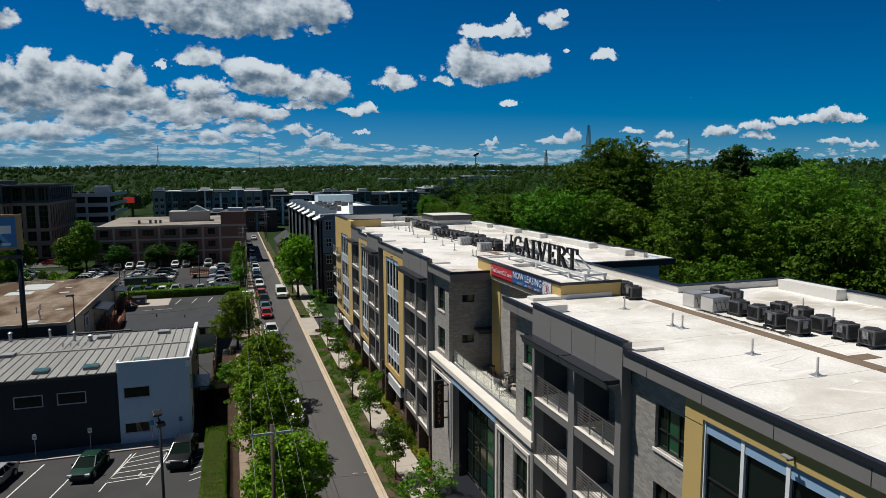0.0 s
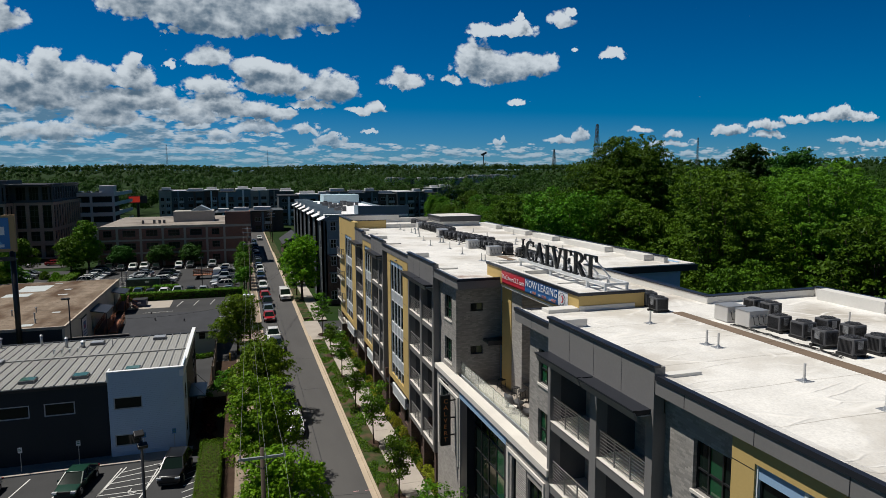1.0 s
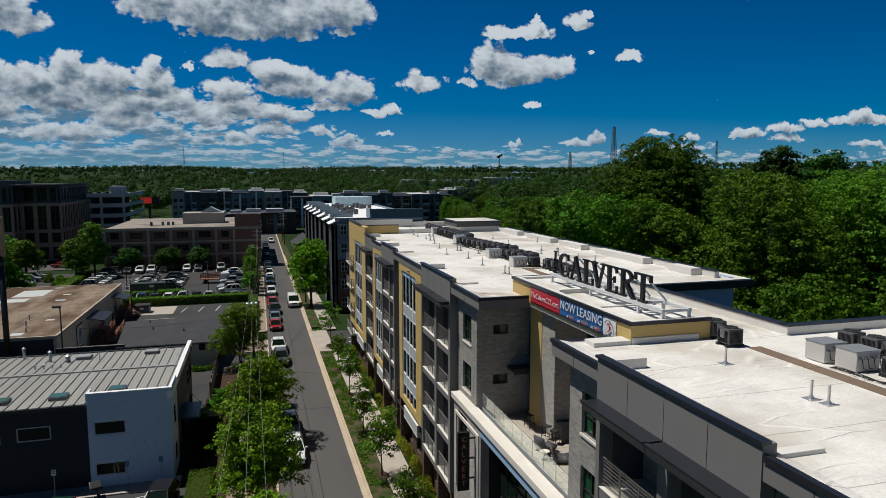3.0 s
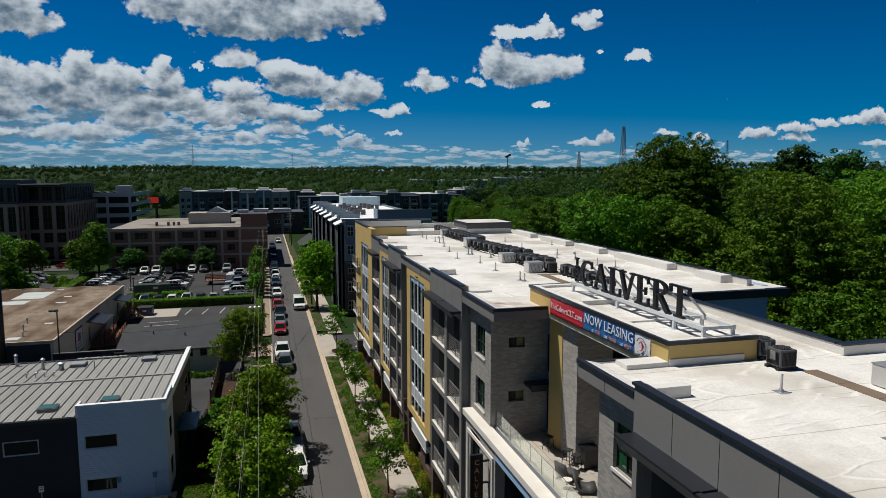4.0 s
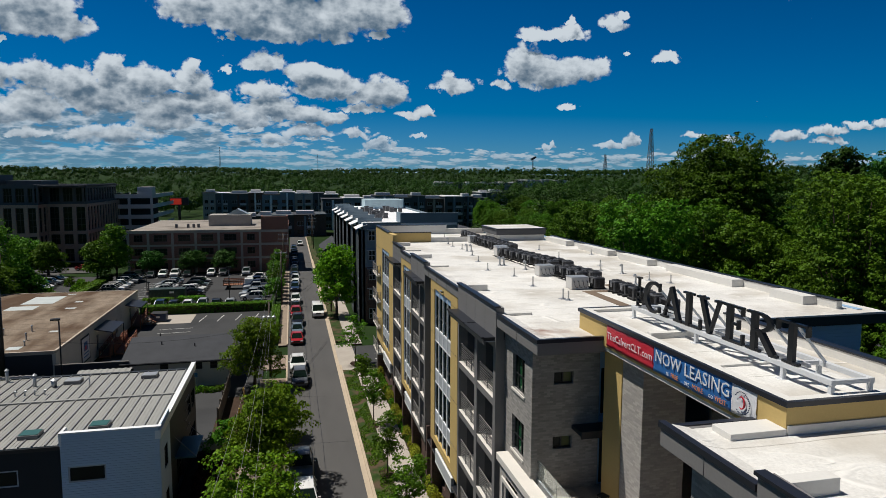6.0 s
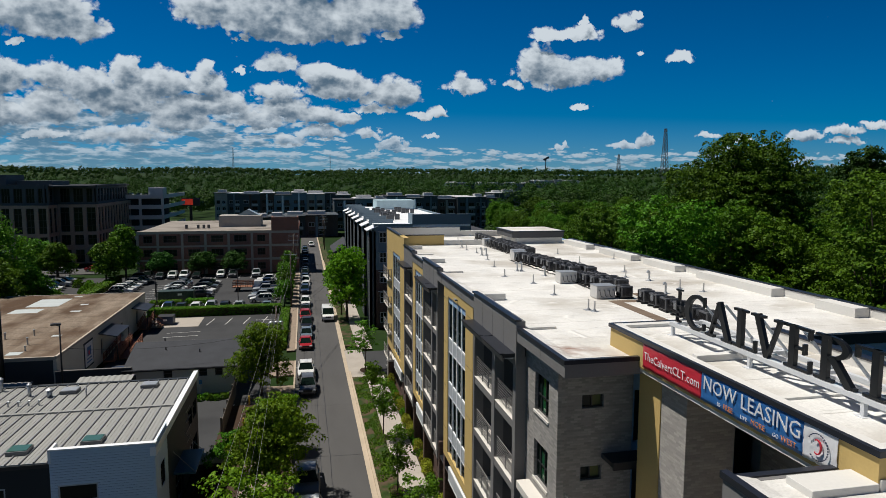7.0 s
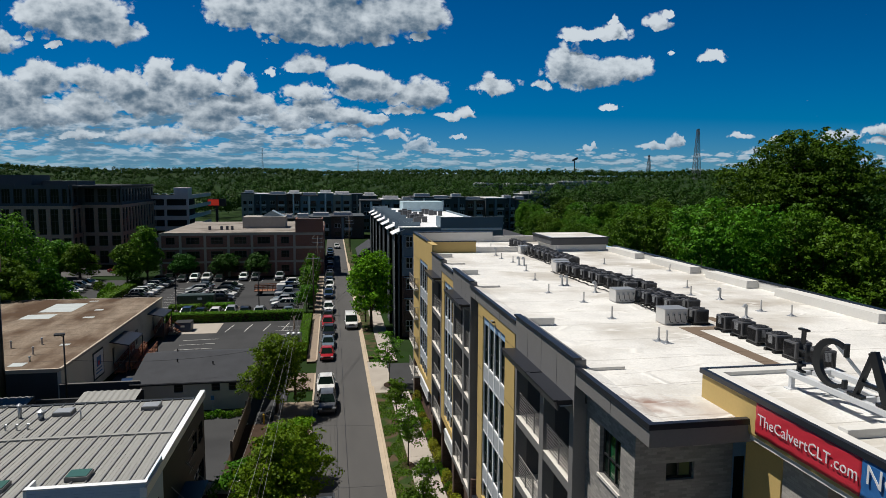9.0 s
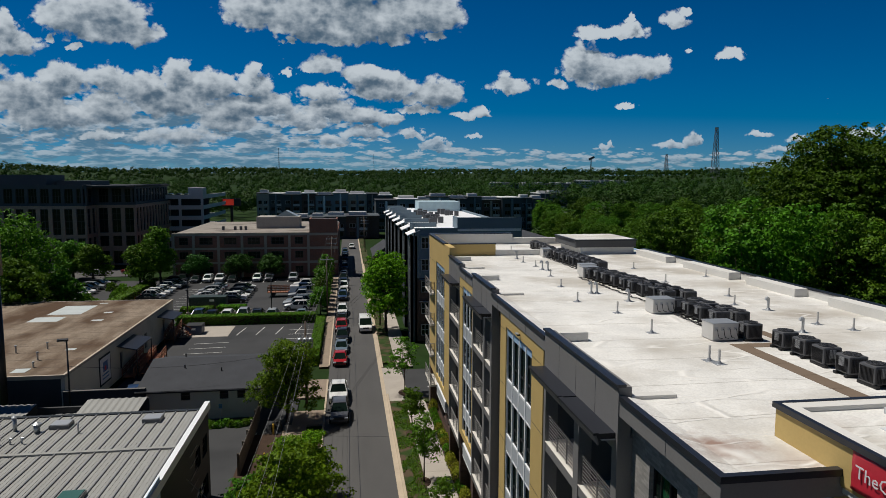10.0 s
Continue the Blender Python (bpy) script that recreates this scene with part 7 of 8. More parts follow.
row_of("parapet", SLATE, blk, (1.2, 7.5, 131.2, 131.5, 16.62, 16.72), (16.9, 17.2, 133.2, 198, 16.5, 16.9), (7.5, 7.8, 131.95, 136, 16.55, 18.2))
part("roof_block", boxes((7.2, 16.4, 182, 190, 16.5, 18.7)), material("pale_cyan_panel", (0.42, 0.55, 0.60), 0.5), blk)
wall("end_wall", "n", 198, 1.5, 17.2, 0, 16.6, SLATE, blk)
wall("east_wall", "e", 17.2, 133.4, 197.6, 0, 16.6, SLATE, blk)
wall("low_wing_wall", "s", 137, 17.2, 30, 0, 12.4, SLATE_DARK, blk)
rr = random.Random(8)
for i in range(26):
    t = thing("condenser_unit", "dark condenser on a bright white roof", "air conditioner", pose(rr.uniform(5.0, 8.0) + (5.5 if i > 19 else 0), (142 + i * 1.6 if i < 20 else 165 + (i - 20) * 1.7) + rr.uniform(-1, 1), 16.55), "far roof condensers")
    w = rr.uniform(0.36, 0.5)
    part("case", boxes((-w, w, -w, w, 0, rr.uniform(0.8, 1.2)), bevel=0.04), CONDENSER, t)

# ---- brick mill ----
mill = thing("brick_mill", "three-storey red brick mill with pale concrete frame", "building")
MILLFRAME = material("mill_concrete", (0.40, 0.355, 0.30), 0.9, 0, 0.08, 0.5, 10, 0.05)
cols = [-49.2, -44.6, -38.95, -33.5, -28.0, -22.4, -17.9]
lv = [0.0, 3.6, 7.0, 10.2]
hs = []
for a, b in zip(cols, cols[1:]):
    for z in lv[:3]:
        hs.append((a + 1.3, b - 1.3, z + 0.95, z + 2.6))
wall("front_wall", "s", 199.2, -49.2, -17.9, 0, 10.4, BRICK_RED, mill, hs)
for h in hs:
    window("s", 199.2, *h, mill, (0.33, 0.66), (0.5,), border=0.09, depth=0.12)
for c in cols:
    part("concrete_pier", boxes((c - 0.28, c + 0.28, 199.0, 199.2, 0, 10.7)), MILLFRAME, mill)
for z in (3.55, 6.95, 10.25):
    part("concrete_band", boxes((-49.4, -17.6, 199.05, 199.21, z - 0.22, z + 0.22)), MILLFRAME, mill)
wall("stair_tower", "s", 199.1, -17.6, -10.9, 0, 14.0, BRICK_RED, mill, (), 0.4)
for z in (3.55, 6.95, 10.3):
    part("concrete_band", boxes((-17.6, -10.85, 199.0, 199.1, z - 0.3, z + 0.3)), MILLFRAME, mill)
hs = [(a, a + 2.6, z + 0.9, z + 2.7) for a in np.arange(205, 236, 5.4) for z in lv[:3]]
hs = [tuple(float(v) for v in h) for h in hs]
wall("east_wall", "e", -10.9, 199.5, 242, 0, 10.4, BRICK_RED, mill, hs)
for h in hs:
    window("e", -10.9, *h, mill, (0.5,), (0.5,), border=0.1)
wall("tower_side", "e", -10.9, 199.5, 205, 10.4, 14.0, BRICK_RED, mill)
wall("tower_side", "w", -17.6, 199.5, 205, 10.4, 14.0, BRICK_RED, mill)
wall("west_wall", "w", -49.2, 199.5, 242, 0, 10.4, BRICK_RED, mill)
wall("back_wall", "n", 242, -49.2, -10.9, 0, 10.4, BRICK_RED, mill)
part("roof", boxes((-49.0, -11.1, 199.4, 241.8, 10.3, 10.62)), material("grey_gravel_roof", (0.27, 0.24, 0.21), 0.9, 0, 0.3, 0.3, 6, 0.1, 0.3, (0.12, 0.10, 0.085), 0.12, (0.48, 0.66)), mill)
part("parapet_cap", boxes((-49.5, -17.6, 198.95, 199.5, 10.45, 10.75)), material("pale_edge_metal", (0.42, 0.36, 0.29), 0.6), mill)
part("tower_roof", boxes((-17.4, -11.1, 199.3, 205, 13.7, 13.85)), SHINGLE, mill)
part("roof_house", boxes((-32, -21, 214, 222, 10.6, 13.6)), material("pale_stucco", (0.34, 0.32, 0.29), 0.9), mill)
bm = bmesh.new()
prism(bm, [(-27.5, 13.6), (-24.6, 15.2), (-21.5, 13.6)], "y", 216, 221)
part("roof_lantern", bm, material("lantern_glass", (0.25, 0.31, 0.34), 0.3), mill)
for x in (-34, -35.2, -36.6, -39.5):
    part("roof_duct", boxes((x - 0.3, x + 0.3, 209, 209.6, 10.6, 11.6)), CONDENSER, mill)

# ---- corner offices ----
off = thing("corner_offices", "six-storey office block with dark glazed top floors and tan frame", "building", pose(-8.4, 0, 0))
TANBRICK = brick("tan_brick", (0.36, 0.275, 0.21), (0.29, 0.22, 0.17), (0.26, 0.21, 0.18))


def office_face(facing, d, a0, a1, top):
    n = max(1, round(abs(a1 - a0) / 2.95))
    st = (a1 - a0) / n
    hs = []
    for i in range(n):
        c = a0 + st * i
        hs += [(c + 0.5, c + st - 0.5, 0.4, 3.9), (c + 0.5, c + st - 0.5, 5.2, 8.0), (c + 0.5, c + st - 0.5, 8.9, 15.6)]
    wall("facade", facing, d, a0, a1, 0, 16.4, TANBRICK, off, hs, 0.5)
    for h in hs:
        window(facing, d, *h, off, (0.5,), (0.26, 0.52, 0.78) if h[3] - h[2] > 5 else (0.6,), border=0.14, depth=0.3)
    hs = []
    for i in range(n):
        c = a0 + st * i
        hs += [(c + 0.42, c + st - 0.42, 17.0, 20.8)]
    wall("top_floor", facing, d + (0.8 if facing in "sw" else -0.8), a0, a1, 16.4, 21.8, SLATE_DARK, off, hs, 0.5)
    for h in hs:
        window(facing, d + (0.8 if facing in "sw" else -0.8), *h, off, (0.33, 0.66), (0.5,), border=0.12, depth=0.2)


office_face("s", 226.0, -66.95, -57.0, 22)
office_face("s", 219.0, -128, -67.0, 22)
office_face("e", -67.0, 219.5, 226.0, 22)
office_face("e", -57.0, 226.5, 262, 22)
part("roof", boxes((-128, -57.2, 220, 262, 21.2, 21.6)), SHINGLE, off)
row_of("roof_house", SLATE_DARK, off, (-92, -80, 228, 240, 21.6, 24.4), (-110, -99, 228, 238, 21.6, 23.6), (-79, -70, 232, 246, 21.6, 22.8))
bm = bmesh.new()
for k in range(22):
    beam(bm, (-99 + k * 0.33, 228.1, 21.6), (-99 + k * 0.33, 228.1, 23.1), 0.06)
beam(bm, (-99, 228.1, 23.1), (-92, 228.1, 23.1), 0.1)
part("roof_screen", bm, WOOD, off)
part("name_bars", boxes(*[(-78 + k * 0.85, -77.5 + k * 0.85, 218.85, 218.95, 4.2, 4.75) for k in range(13)]), VINYL, off)

part("core_wall", boxes((-72, -66.9, 227.3, 261, 0, 21.3)), SLATE_DARK, off)

# ---- parking garage ----
gar = thing("parking_garage", "pale concrete open-deck parking garage", "building", pose(-6.4, 0, 0))
GAR = material("garage_concrete", (0.56, 0.56, 0.56), 0.85, 0, 0.06, 0.4, 8, 0.05)
for k in range(6):
    z = k * 3.4
    part("deck", boxes((-70, -48.6, 260, 300, z - 0.1, z + 0.25)), GAR, gar)
    part("spandrel", boxes((-70, -48.4, 259.8, 260.0, z, z + 1.25), (-48.6, -48.4, 260, 300, z, z + 1.25)), GAR, gar)
for x in np.arange(-69.5, -48, 6.9):
    part("column", boxes((float(x) - 0.35, float(x) + 0.35, 260.05, 260.7, 0, 17)), GAR, gar)
part("back_wall", boxes((-70, -48.6, 270, 270.3, 0, 17)), DARKBLOCK, gar)
part("stair_tower", boxes((-53, -48.5, 260.2, 266, 17.25, 20.6)), GAR, gar)
for i in range(7):
    t = thing("parked_car", "small pale car on the garage roof", "car", pose(-73.4 + i * 2.6, 263.5, 17.25), "garage cars")
    bm = boxes((-0.85, 0.85, -2.1, 2.1, 0.25, 0.85), bevel=0.15)
    part("body", bm, plain("far_car_%s" % ("white" if i % 2 else "silver"), (0.6, 0.6, 0.62) if i % 2 else (0.3, 0.31, 0.33), 0.3), t)
    part("cabin", boxes((-0.72, 0.72, -1.2, 1.0, 0.85, 1.4), bevel=0.18), GLASS, t)
    for a, b in ((-1, -1), (-1, 1), (1, -1), (1, 1)):
        bm = bmesh.new()
        cyl(bm, (a * 0.7, b * 1.3, 0.3), (a * 0.88, b * 1.3, 0.3), 0.3, 0.3, 10)
        part("wheel", bm, RUBBER, t)
sb = thing("small_billboard", "red illuminated billboard on a dark post", "billboard", pose(-54.0, 308, 0))
part("panel", boxes((-3.6, 3.6, -0.3, 0.3, 12.6, 15.6)), FRAME_DARK, sb)
part("screen", boxes((-3.3, 0.9, -0.34, -0.3, 12.9, 15.3)), glowing("red_screen", (0.42, 0.03, 0.015), 0.5), sb)
part("post", boxes((-0.5, 0.5, -0.3, 0.3, 0, 12.6)), FRAME_DARK, sb)

# ---- dark apartment row across the far street ----
def row_block(x0, x1, y, h, mats, seed):
    r = random.Random(seed)
    t = thing("apartment_row", "dark four-storey apartments with flat roofs and balconies", "building", None, "far apartment row")
    x = x0
    while x < x1 - 1:
        w = min(r.uniform(5.5, 9.5), x1 - x)
        dy, hh = r.uniform(-1.6, 1.6), h + r.uniform(-0.9, 0.9)
        m = r.choice(mats)
        fl = [3.3 * k + 0.9 for k in range(int(hh / 3.3))]
        hs = []
        for z in fl:
            if w > 4:
                hs += [(x + w * 0.14, x + w * 0.40, z, z + 1.7), (x + w * 0.58, x + w * 0.86, z, z + 1.7)]
        wall("wall", "s", y + dy, x, x + w, 0, hh, m, t, hs, 0.4)
        for hh_ in hs:
            window("s", y + dy, *hh_, t, (0.5,), (), GREY_TRIM if r.random() < 0.5 else FRAME_DARK, border=0.12, depth=0.1)
        part("roof_slab", boxes((x - 0.3, x + w + 0.2, y + dy - 0.8, y + 20, hh, hh + 0.35)), r.choice((GAR, SHINGLE, SLATE_DARK)), t)
        part("side_wall", boxes((x, x + 0.3, y + dy + 0.4, y + 20, 0, hh), (x + w - 0.3, x + w, y + dy + 0.4, y + 20, 0, hh)), m, t)
        if w > 4:
            part("facade_strip", boxes((x + w * 0.44, x + w * 0.54, y + dy - 0.5, y + dy, 0, hh - 0.2)), r.choice((PALE_STUCCO, SLATE, BRICK_BROWN, WHITE_TRIM)), t)
            for z in fl[1:]:
                part("balcony", boxes((x + w * 0.56, x + w * 0.90, y + dy - 1.1, y + dy - 0.02, z - 0.95, z - 0.8), (x + w * 0.56, x + w * 0.90, y + dy - 1.1, y + dy - 1.04, z - 0.8, z + 0.1)), GREY_TRIM if m is not SLATE else FRAME_DARK, t)
        if r.random() < 0.75:
            part("roof_box", boxes((x + 1, x + w - 1, y + 6, y + 10, hh + 0.35, hh + 1.6)), GAR, t)
        x += w


PALE_STUCCO = material("pale_stucco", (0.34, 0.32, 0.29), 0.9)
row_block(-53, 14, 372, 15.6, [SLATE_DARK, SLATE_DARK, PALE_STUCCO, BRICK_BROWN, SLATE], 1)
row_block(4, 82, 330, 14.6, [SLATE_DARK, SLATE_DARK, BRICK_BROWN, SLATE], 2)
row_block(-30, 4, 300, 8.0, [SLATE_DARK, BRICK_BROWN, DARKBLOCK], 3)
row_block(105, 122, 420, 15, [SLATE_DARK, PALE_STUCCO, BRICK_BROWN], 4)
row_block(180, 300, 900, 17, [GAR, PALE_STUCCO, SLATE], 5)
row_block(330, 420, 1000, 20, [GAR, PALE_STUCCO], 6)
lo = thing("low_house", "low dark gabled house by the street", "house")
part("walls", boxes((-1.6, 5, 206, 224, 0, 4.0)), BRICK_BROWN, lo)
bm = bmesh.new()
prism(bm, [(-2.2, 3.9), (1.7, 6.6), (5.6, 3.9)], "y", 205.4, 224.6)
part("roof", bm, SHINGLE, lo)

# ---- houses among the trees ----
def gable_house(x, y, w, d, h, turn, roofmat, wallmat):
    t = thing("house", "small house with a shingle gable roof among trees", "house", pose(x, y, 0, 0, 0, turn), "houses among trees")
    part("walls", boxes((-w / 2, w / 2, -d / 2, d / 2, 0, h)), wallmat, t)
    bm = bmesh.new()
    prism(bm, [(-w / 2 - 0.5, h - 0.1), (0, h + w * 0.28), (w / 2 + 0.5, h - 0.1)], "y", -d / 2 - 0.5, d / 2 + 0.5)
    part("roof", bm, roofmat, t)
    for a in (-0.25, 0.25):
        part("window", boxes((a * w - 0.5, a * w + 0.5, -d / 2 - 0.04, -d / 2, 1.0, 2.2)), GLASS, t)


BROWNSHINGLE = material("brown_shingle", (0.13, 0.085, 0.065), 0.9, 0, 0.2, 0.6, 14, 0.3)
gable_house(47, 66, 9, 13, 5.2, 80, SHINGLE, CREAM)
gable_house(46, 100, 8, 11, 3.2, 70, BROWNSHINGLE, CREAM)
gable_house(60, 84, 9, 12, 3.2, 20, SHINGLE, PALE_STUCCO)

# ---- masts and a crane on the skyline ----
def mast(x, y, h, w, label="lattice transmission tower on the skyline"):
    t = thing("lattice_tower", label, "tower", pose(x, y, hill(x, y)))
    bm = bmesh.new()
    n = 12
    for i in range(n):
        z0, z1 = h * i / n, h * (i + 1) / n
        r0, r1 = w * (1 - 0.72 * i / n), w * (1 - 0.72 * (i + 1) / n)
        c0 = [(a * r0, b * r0, z0) for a, b in ((-1, -1), (1, -1), (1, 1), (-1, 1))]
        c1 = [(a * r1, b * r1, z1) for a, b in ((-1, -1), (1, -1), (1, 1), (-1, 1))]
        for k in range(4):
            beam(bm, c0[k], c1[k], w * 0.10)
            beam(bm, c0[k], c1[(k + 1) % 4], w * 0.06)
            beam(bm, c1[k], c0[(k + 1) % 4], w * 0.06)
            beam(bm, c1[k], c1[(k + 1) % 4], w * 0.06)
    part("lattice", bm, plain("mast_steel", (0.10, 0.11, 0.12), 0.6), t)


mast(675, 1200, 96, 6.2)
mast(900, 1180, 70, 3.0, "slim lattice mast on the skyline")
mast(930, 1900, 62, 6, "distant lattice mast on the skyline")
mast(-205, 2000, 70, 2.6, "thin radio mast on the skyline")
mast(90, 2600, 74, 2.6, "thin radio mast on the skyline")
wt = thing("water_tower", "distant dark mast with a slanted head on the skyline", "tower", pose(545, 1500, hill(545, 1500)))
bm = bmesh.new()
cyl(bm, (0, 0, 0), (0, 0, 40), 1.3, 1.1, 8)
beam(bm, (-5, 0, 37), (7, 0, 43), 4.5)
part("shaft", bm, FRAME_DARK, wt)


# ---- vehicles ----
TYRE = plain("tyre_rubber", (0.012, 0.012, 0.013), 0.8)
RIM = plain("alloy_rim", (0.38, 0.39, 0.40), 0.3, 0.8)
LAMP_CLEAR = plain("headlamp_lens", (0.62, 0.64, 0.66), 0.12, 0.2, 0.8)
LAMP_RED = plain("tail_lamp_lens", (0.30, 0.012, 0.012), 0.2)
TRIM = plain("black_car_trim", (0.014, 0.014, 0.015), 0.5)
PAINTS = {"white": (0.72, 0.72, 0.71), "silver": (0.36, 0.38, 0.40), "grey": (0.095, 0.10, 0.11), "black": (0.012, 0.013, 0.015), "red": (0.36, 0.015, 0.018),
          "blue": (0.025, 0.05, 0.11), "green": (0.010, 0.045, 0.030), "steel": (0.16, 0.21, 0.26), "brown": (0.12, 0.05, 0.03), "tan": (0.28, 0.24, 0.19)}
SHAPES = {
    # length, width, side outline of the body (along from the nose, up), glasshouse base and roof (along), belt height, roof height
    "sedan": (4.75, 1.84, [(0.02, 0.34), (0.0, 0.55), (0.12, 0.70), (1.25, 0.90), (3.75, 0.96), (4.60, 0.94), (4.74, 0.74), (4.72, 0.36), (4.5, 0.24), (0.25, 0.22)], (1.05, 4.35), (2.05, 3.30), 0.90, 1.44),
    "suv": (4.70, 1.92, [(0.02, 0.40), (0.0, 0.72), (0.14, 0.92), (1.25, 1.07), (4.45, 1.12), (4.66, 1.05), (4.70, 0.60), (4.62, 0.34), (0.25, 0.30)], (1.10, 4.62), (2.05, 4.0), 1.06, 1.70),
    "pickup": (5.65, 2.00, [(0.02, 0.46), (0.0, 0.85), (0.12, 1.05), (1.50, 1.15), (3.75, 1.16), (3.78, 1.14), (5.60, 1.16), (5.65, 0.60), (5.6, 0.44), (0.3, 0.36)], (1.45, 3.75), (2.05, 3.55), 1.14, 1.88),
    "van": (5.60, 2.02, [(0.02, 0.42), (0.0, 0.85), (0.15, 1.02), (0.85, 1.18), (1.0, 1.22), (5.5, 1.22), (5.60, 1.10), (5.60, 0.50), (5.5, 0.36), (0.3, 0.34)], (0.85, 5.55), (1.75, 5.45), 1.20, 2.12),
}
FLEET = {}


def car(kind, colour, label):
    """A car with its nose to the south: body, glass, roof, wheels, lamps and trim."""
    L, W, outline, base, top, belt, high = SHAPES[kind]
    paint = plain("paint_" + colour, PAINTS[colour], 0.28, 0.15 if colour in ("silver", "steel", "grey") else 0.0, 0.4, 0.4)
    t = thing("parked_" + ("pickup_truck" if kind == "pickup" else kind if kind == "van" else "car"), label, "van" if kind == "van" else "pickup" if kind == "pickup" else "car")
    bm = bmesh.new()
    prism(bm, [(y - L / 2, z) for y, z in outline], "x", -W / 2, W / 2)
    for v in bm.verts:
        k = abs(v.co.y) / (L / 2)
        v.co.x *= 1 - (0.17 if kind in ("sedan", "suv") else 0.09) * k ** 3
        if v.co.z < 0.4:
            v.co.x *= 0.95
    bmesh.ops.bevel(bm, geom=bm.edges[:], offset=0.11, segments=3, affect="EDGES", profile=0.5)
    body = part("body", bm, paint, t, smooth=True)
    b0, b1, t0, t1 = base[0] - L / 2, base[1] - L / 2, top[0] - L / 2, top[1] - L / 2
    wb, wt = W * 0.455, W * 0.345
    if kind == "van":
        wb, wt = W * 0.485, W * 0.44
    bm = bmesh.new()
    lo = [(-wb, b0, belt - 0.04), (wb, b0, belt - 0.04), (wb, b1, belt - 0.04), (-wb, b1, belt - 0.04)]
    hi = [(-wt, t0, high - 0.05), (wt, t0, high - 0.05), (wt, t1, high - 0.05), (-wt, t1, high - 0.05)]
    a, b = [bm.verts.new(p) for p in lo], [bm.verts.new(p) for p in hi]
    for i in range(4):
        j = (i + 1) % 4
        bm.faces.new((a[i], a[j], b[j], b[i]))
    bm.faces.new(b)
    bm.faces.new(a[::-1])
    part("window_glass", bm, GLASS if kind != "van" else GLASS, t)
    bm = boxes((-wt - 0.02, wt + 0.02, t0 - 0.04, t1 + 0.04, high - 0.075, high), bevel=0.036)
    roof_ = part("roof", bm, paint, t, smooth=True)
    bm = bmesh.new()
    for p, q in zip(lo, hi):
        beam(bm, p, (q[0], q[1], high - 0.03), 0.075)
    if kind != "pickup":
        for k in (0.42, 0.72):
            for s in (-1, 1):
                beam(bm, (s * wb, b0 + (b1 - b0) * k, belt), (s * wt, t0 + (t1 - t0) * k, high - 0.04), 0.06)
    if kind == "van":
        for s in (-1, 1):
            vs = [(s * (wb + 0.012), b0 + 1.9, belt - 0.03), (s * (wb + 0.012), b1, belt - 0.03), (s * (wt + 0.012), t1, high - 0.05), (s * (wt + 0.012), t0 + 1.15, high - 0.05)]
            v = [bm.verts.new(p) for p in vs]
            v2 = [bm.verts.new((p[0] - s * 0.03, p[1], p[2])) for p in vs]
            bm.faces.new(v)
            bm.faces.new(v2[::-1])
            for i in range(4):
                j = (i + 1) % 4
                bm.faces.new((v[i], v2[i], v2[j], v[j]))
    part("pillars", bm, paint, t)
    if kind == "pickup":
        part("cargo_bed", boxes((-W * 0.40, W * 0.40, L / 2 - 1.8, L / 2 - 0.12, 1.10, 1.175)), TRIM, t)
    if kind == "suv":
        for s in (-1, 1):
            part("roof_rail", boxes((s * wt - 0.025, s * wt + 0.025, t0 + 0.2, t1 - 0.1, high - 0.01, high + 0.05)), TRIM, roof_)
    rw = 0.33 if kind == "sedan" else 0.38
    axles = (-L / 2 + L * 0.19, L / 2 - L * 0.20)
    for y in axles:
        for s in (-1, 1):
            bm = bmesh.new()
            cyl(bm, (s * (W / 2 - 0.2), y, rw), (s * (W / 2 + 0.015), y, rw), rw, rw, 18)
            tyre = part("wheel", bm, TYRE, t, smooth=False)
            bm = bmesh.new()
            cyl(bm, (s * (W / 2 + 0.0), y, rw), (s * (W / 2 + 0.025), y, rw), rw * 0.64, rw * 0.58, 12)
            part("rim", bm, RIM, tyre)
    zf = belt * 0.74
    for s in (-1, 1):
        part("headlight", boxes((s * W * 0.36 - 0.20, s * W * 0.36 + 0.16, -L / 2 - 0.015, -L / 2 + 0.22, zf - 0.07, zf + 0.07), bevel=0.02), LAMP_CLEAR, t)
        part("tail_light", boxes((s * W * 0.39 - 0.13, s * W * 0.39 + 0.10, L / 2 - 0.10, L / 2 + 0.012, belt - 0.26, belt - 0.10), bevel=0.02), LAMP_RED, t)
        part("wing_mirror", boxes((s * (W / 2 + 0.06) - 0.09, s * (W / 2 + 0.06) + 0.09, b0 + 0.42, b0 + 0.55, belt + 0.0, belt + 0.15), bevel=0.03), paint, t)
    part("grille", boxes((-W * 0.24, W * 0.24, -L / 2 - 0.02, -L / 2 + 0.1, zf - 0.14, zf + 0.08), (-W * 0.36, W * 0.36, -L / 2 - 0.01, -L / 2 + 0.1, 0.30, 0.42)), TRIM, t)
    part("plate_bar", boxes((-0.16, 0.16, L / 2 - 0.02, L / 2 + 0.02, 0.62, 0.74)), VINYL, t)
    return t


def park(kind, colour, x, y, turn=0.0, where="at the kerb", group="street cars"):
    key = (kind, colour, where)
    word = {"sedan": "sedan", "suv": "sport utility car", "pickup": "pickup truck", "van": "delivery van"}[kind]
    m = pose(x, y, 0.0, 0, 0, turn)
    if key in FLEET:
        return copy_thing(FLEET[key], m)
    t = car(kind, colour, "%s %s parked %s" % ({"steel": "steel-blue", "black": "glossy black"}.get(colour, colour), word, where))
    tagged(t, group=group)
    FLEET[key] = t
    t.matrix_basis = m
    return t


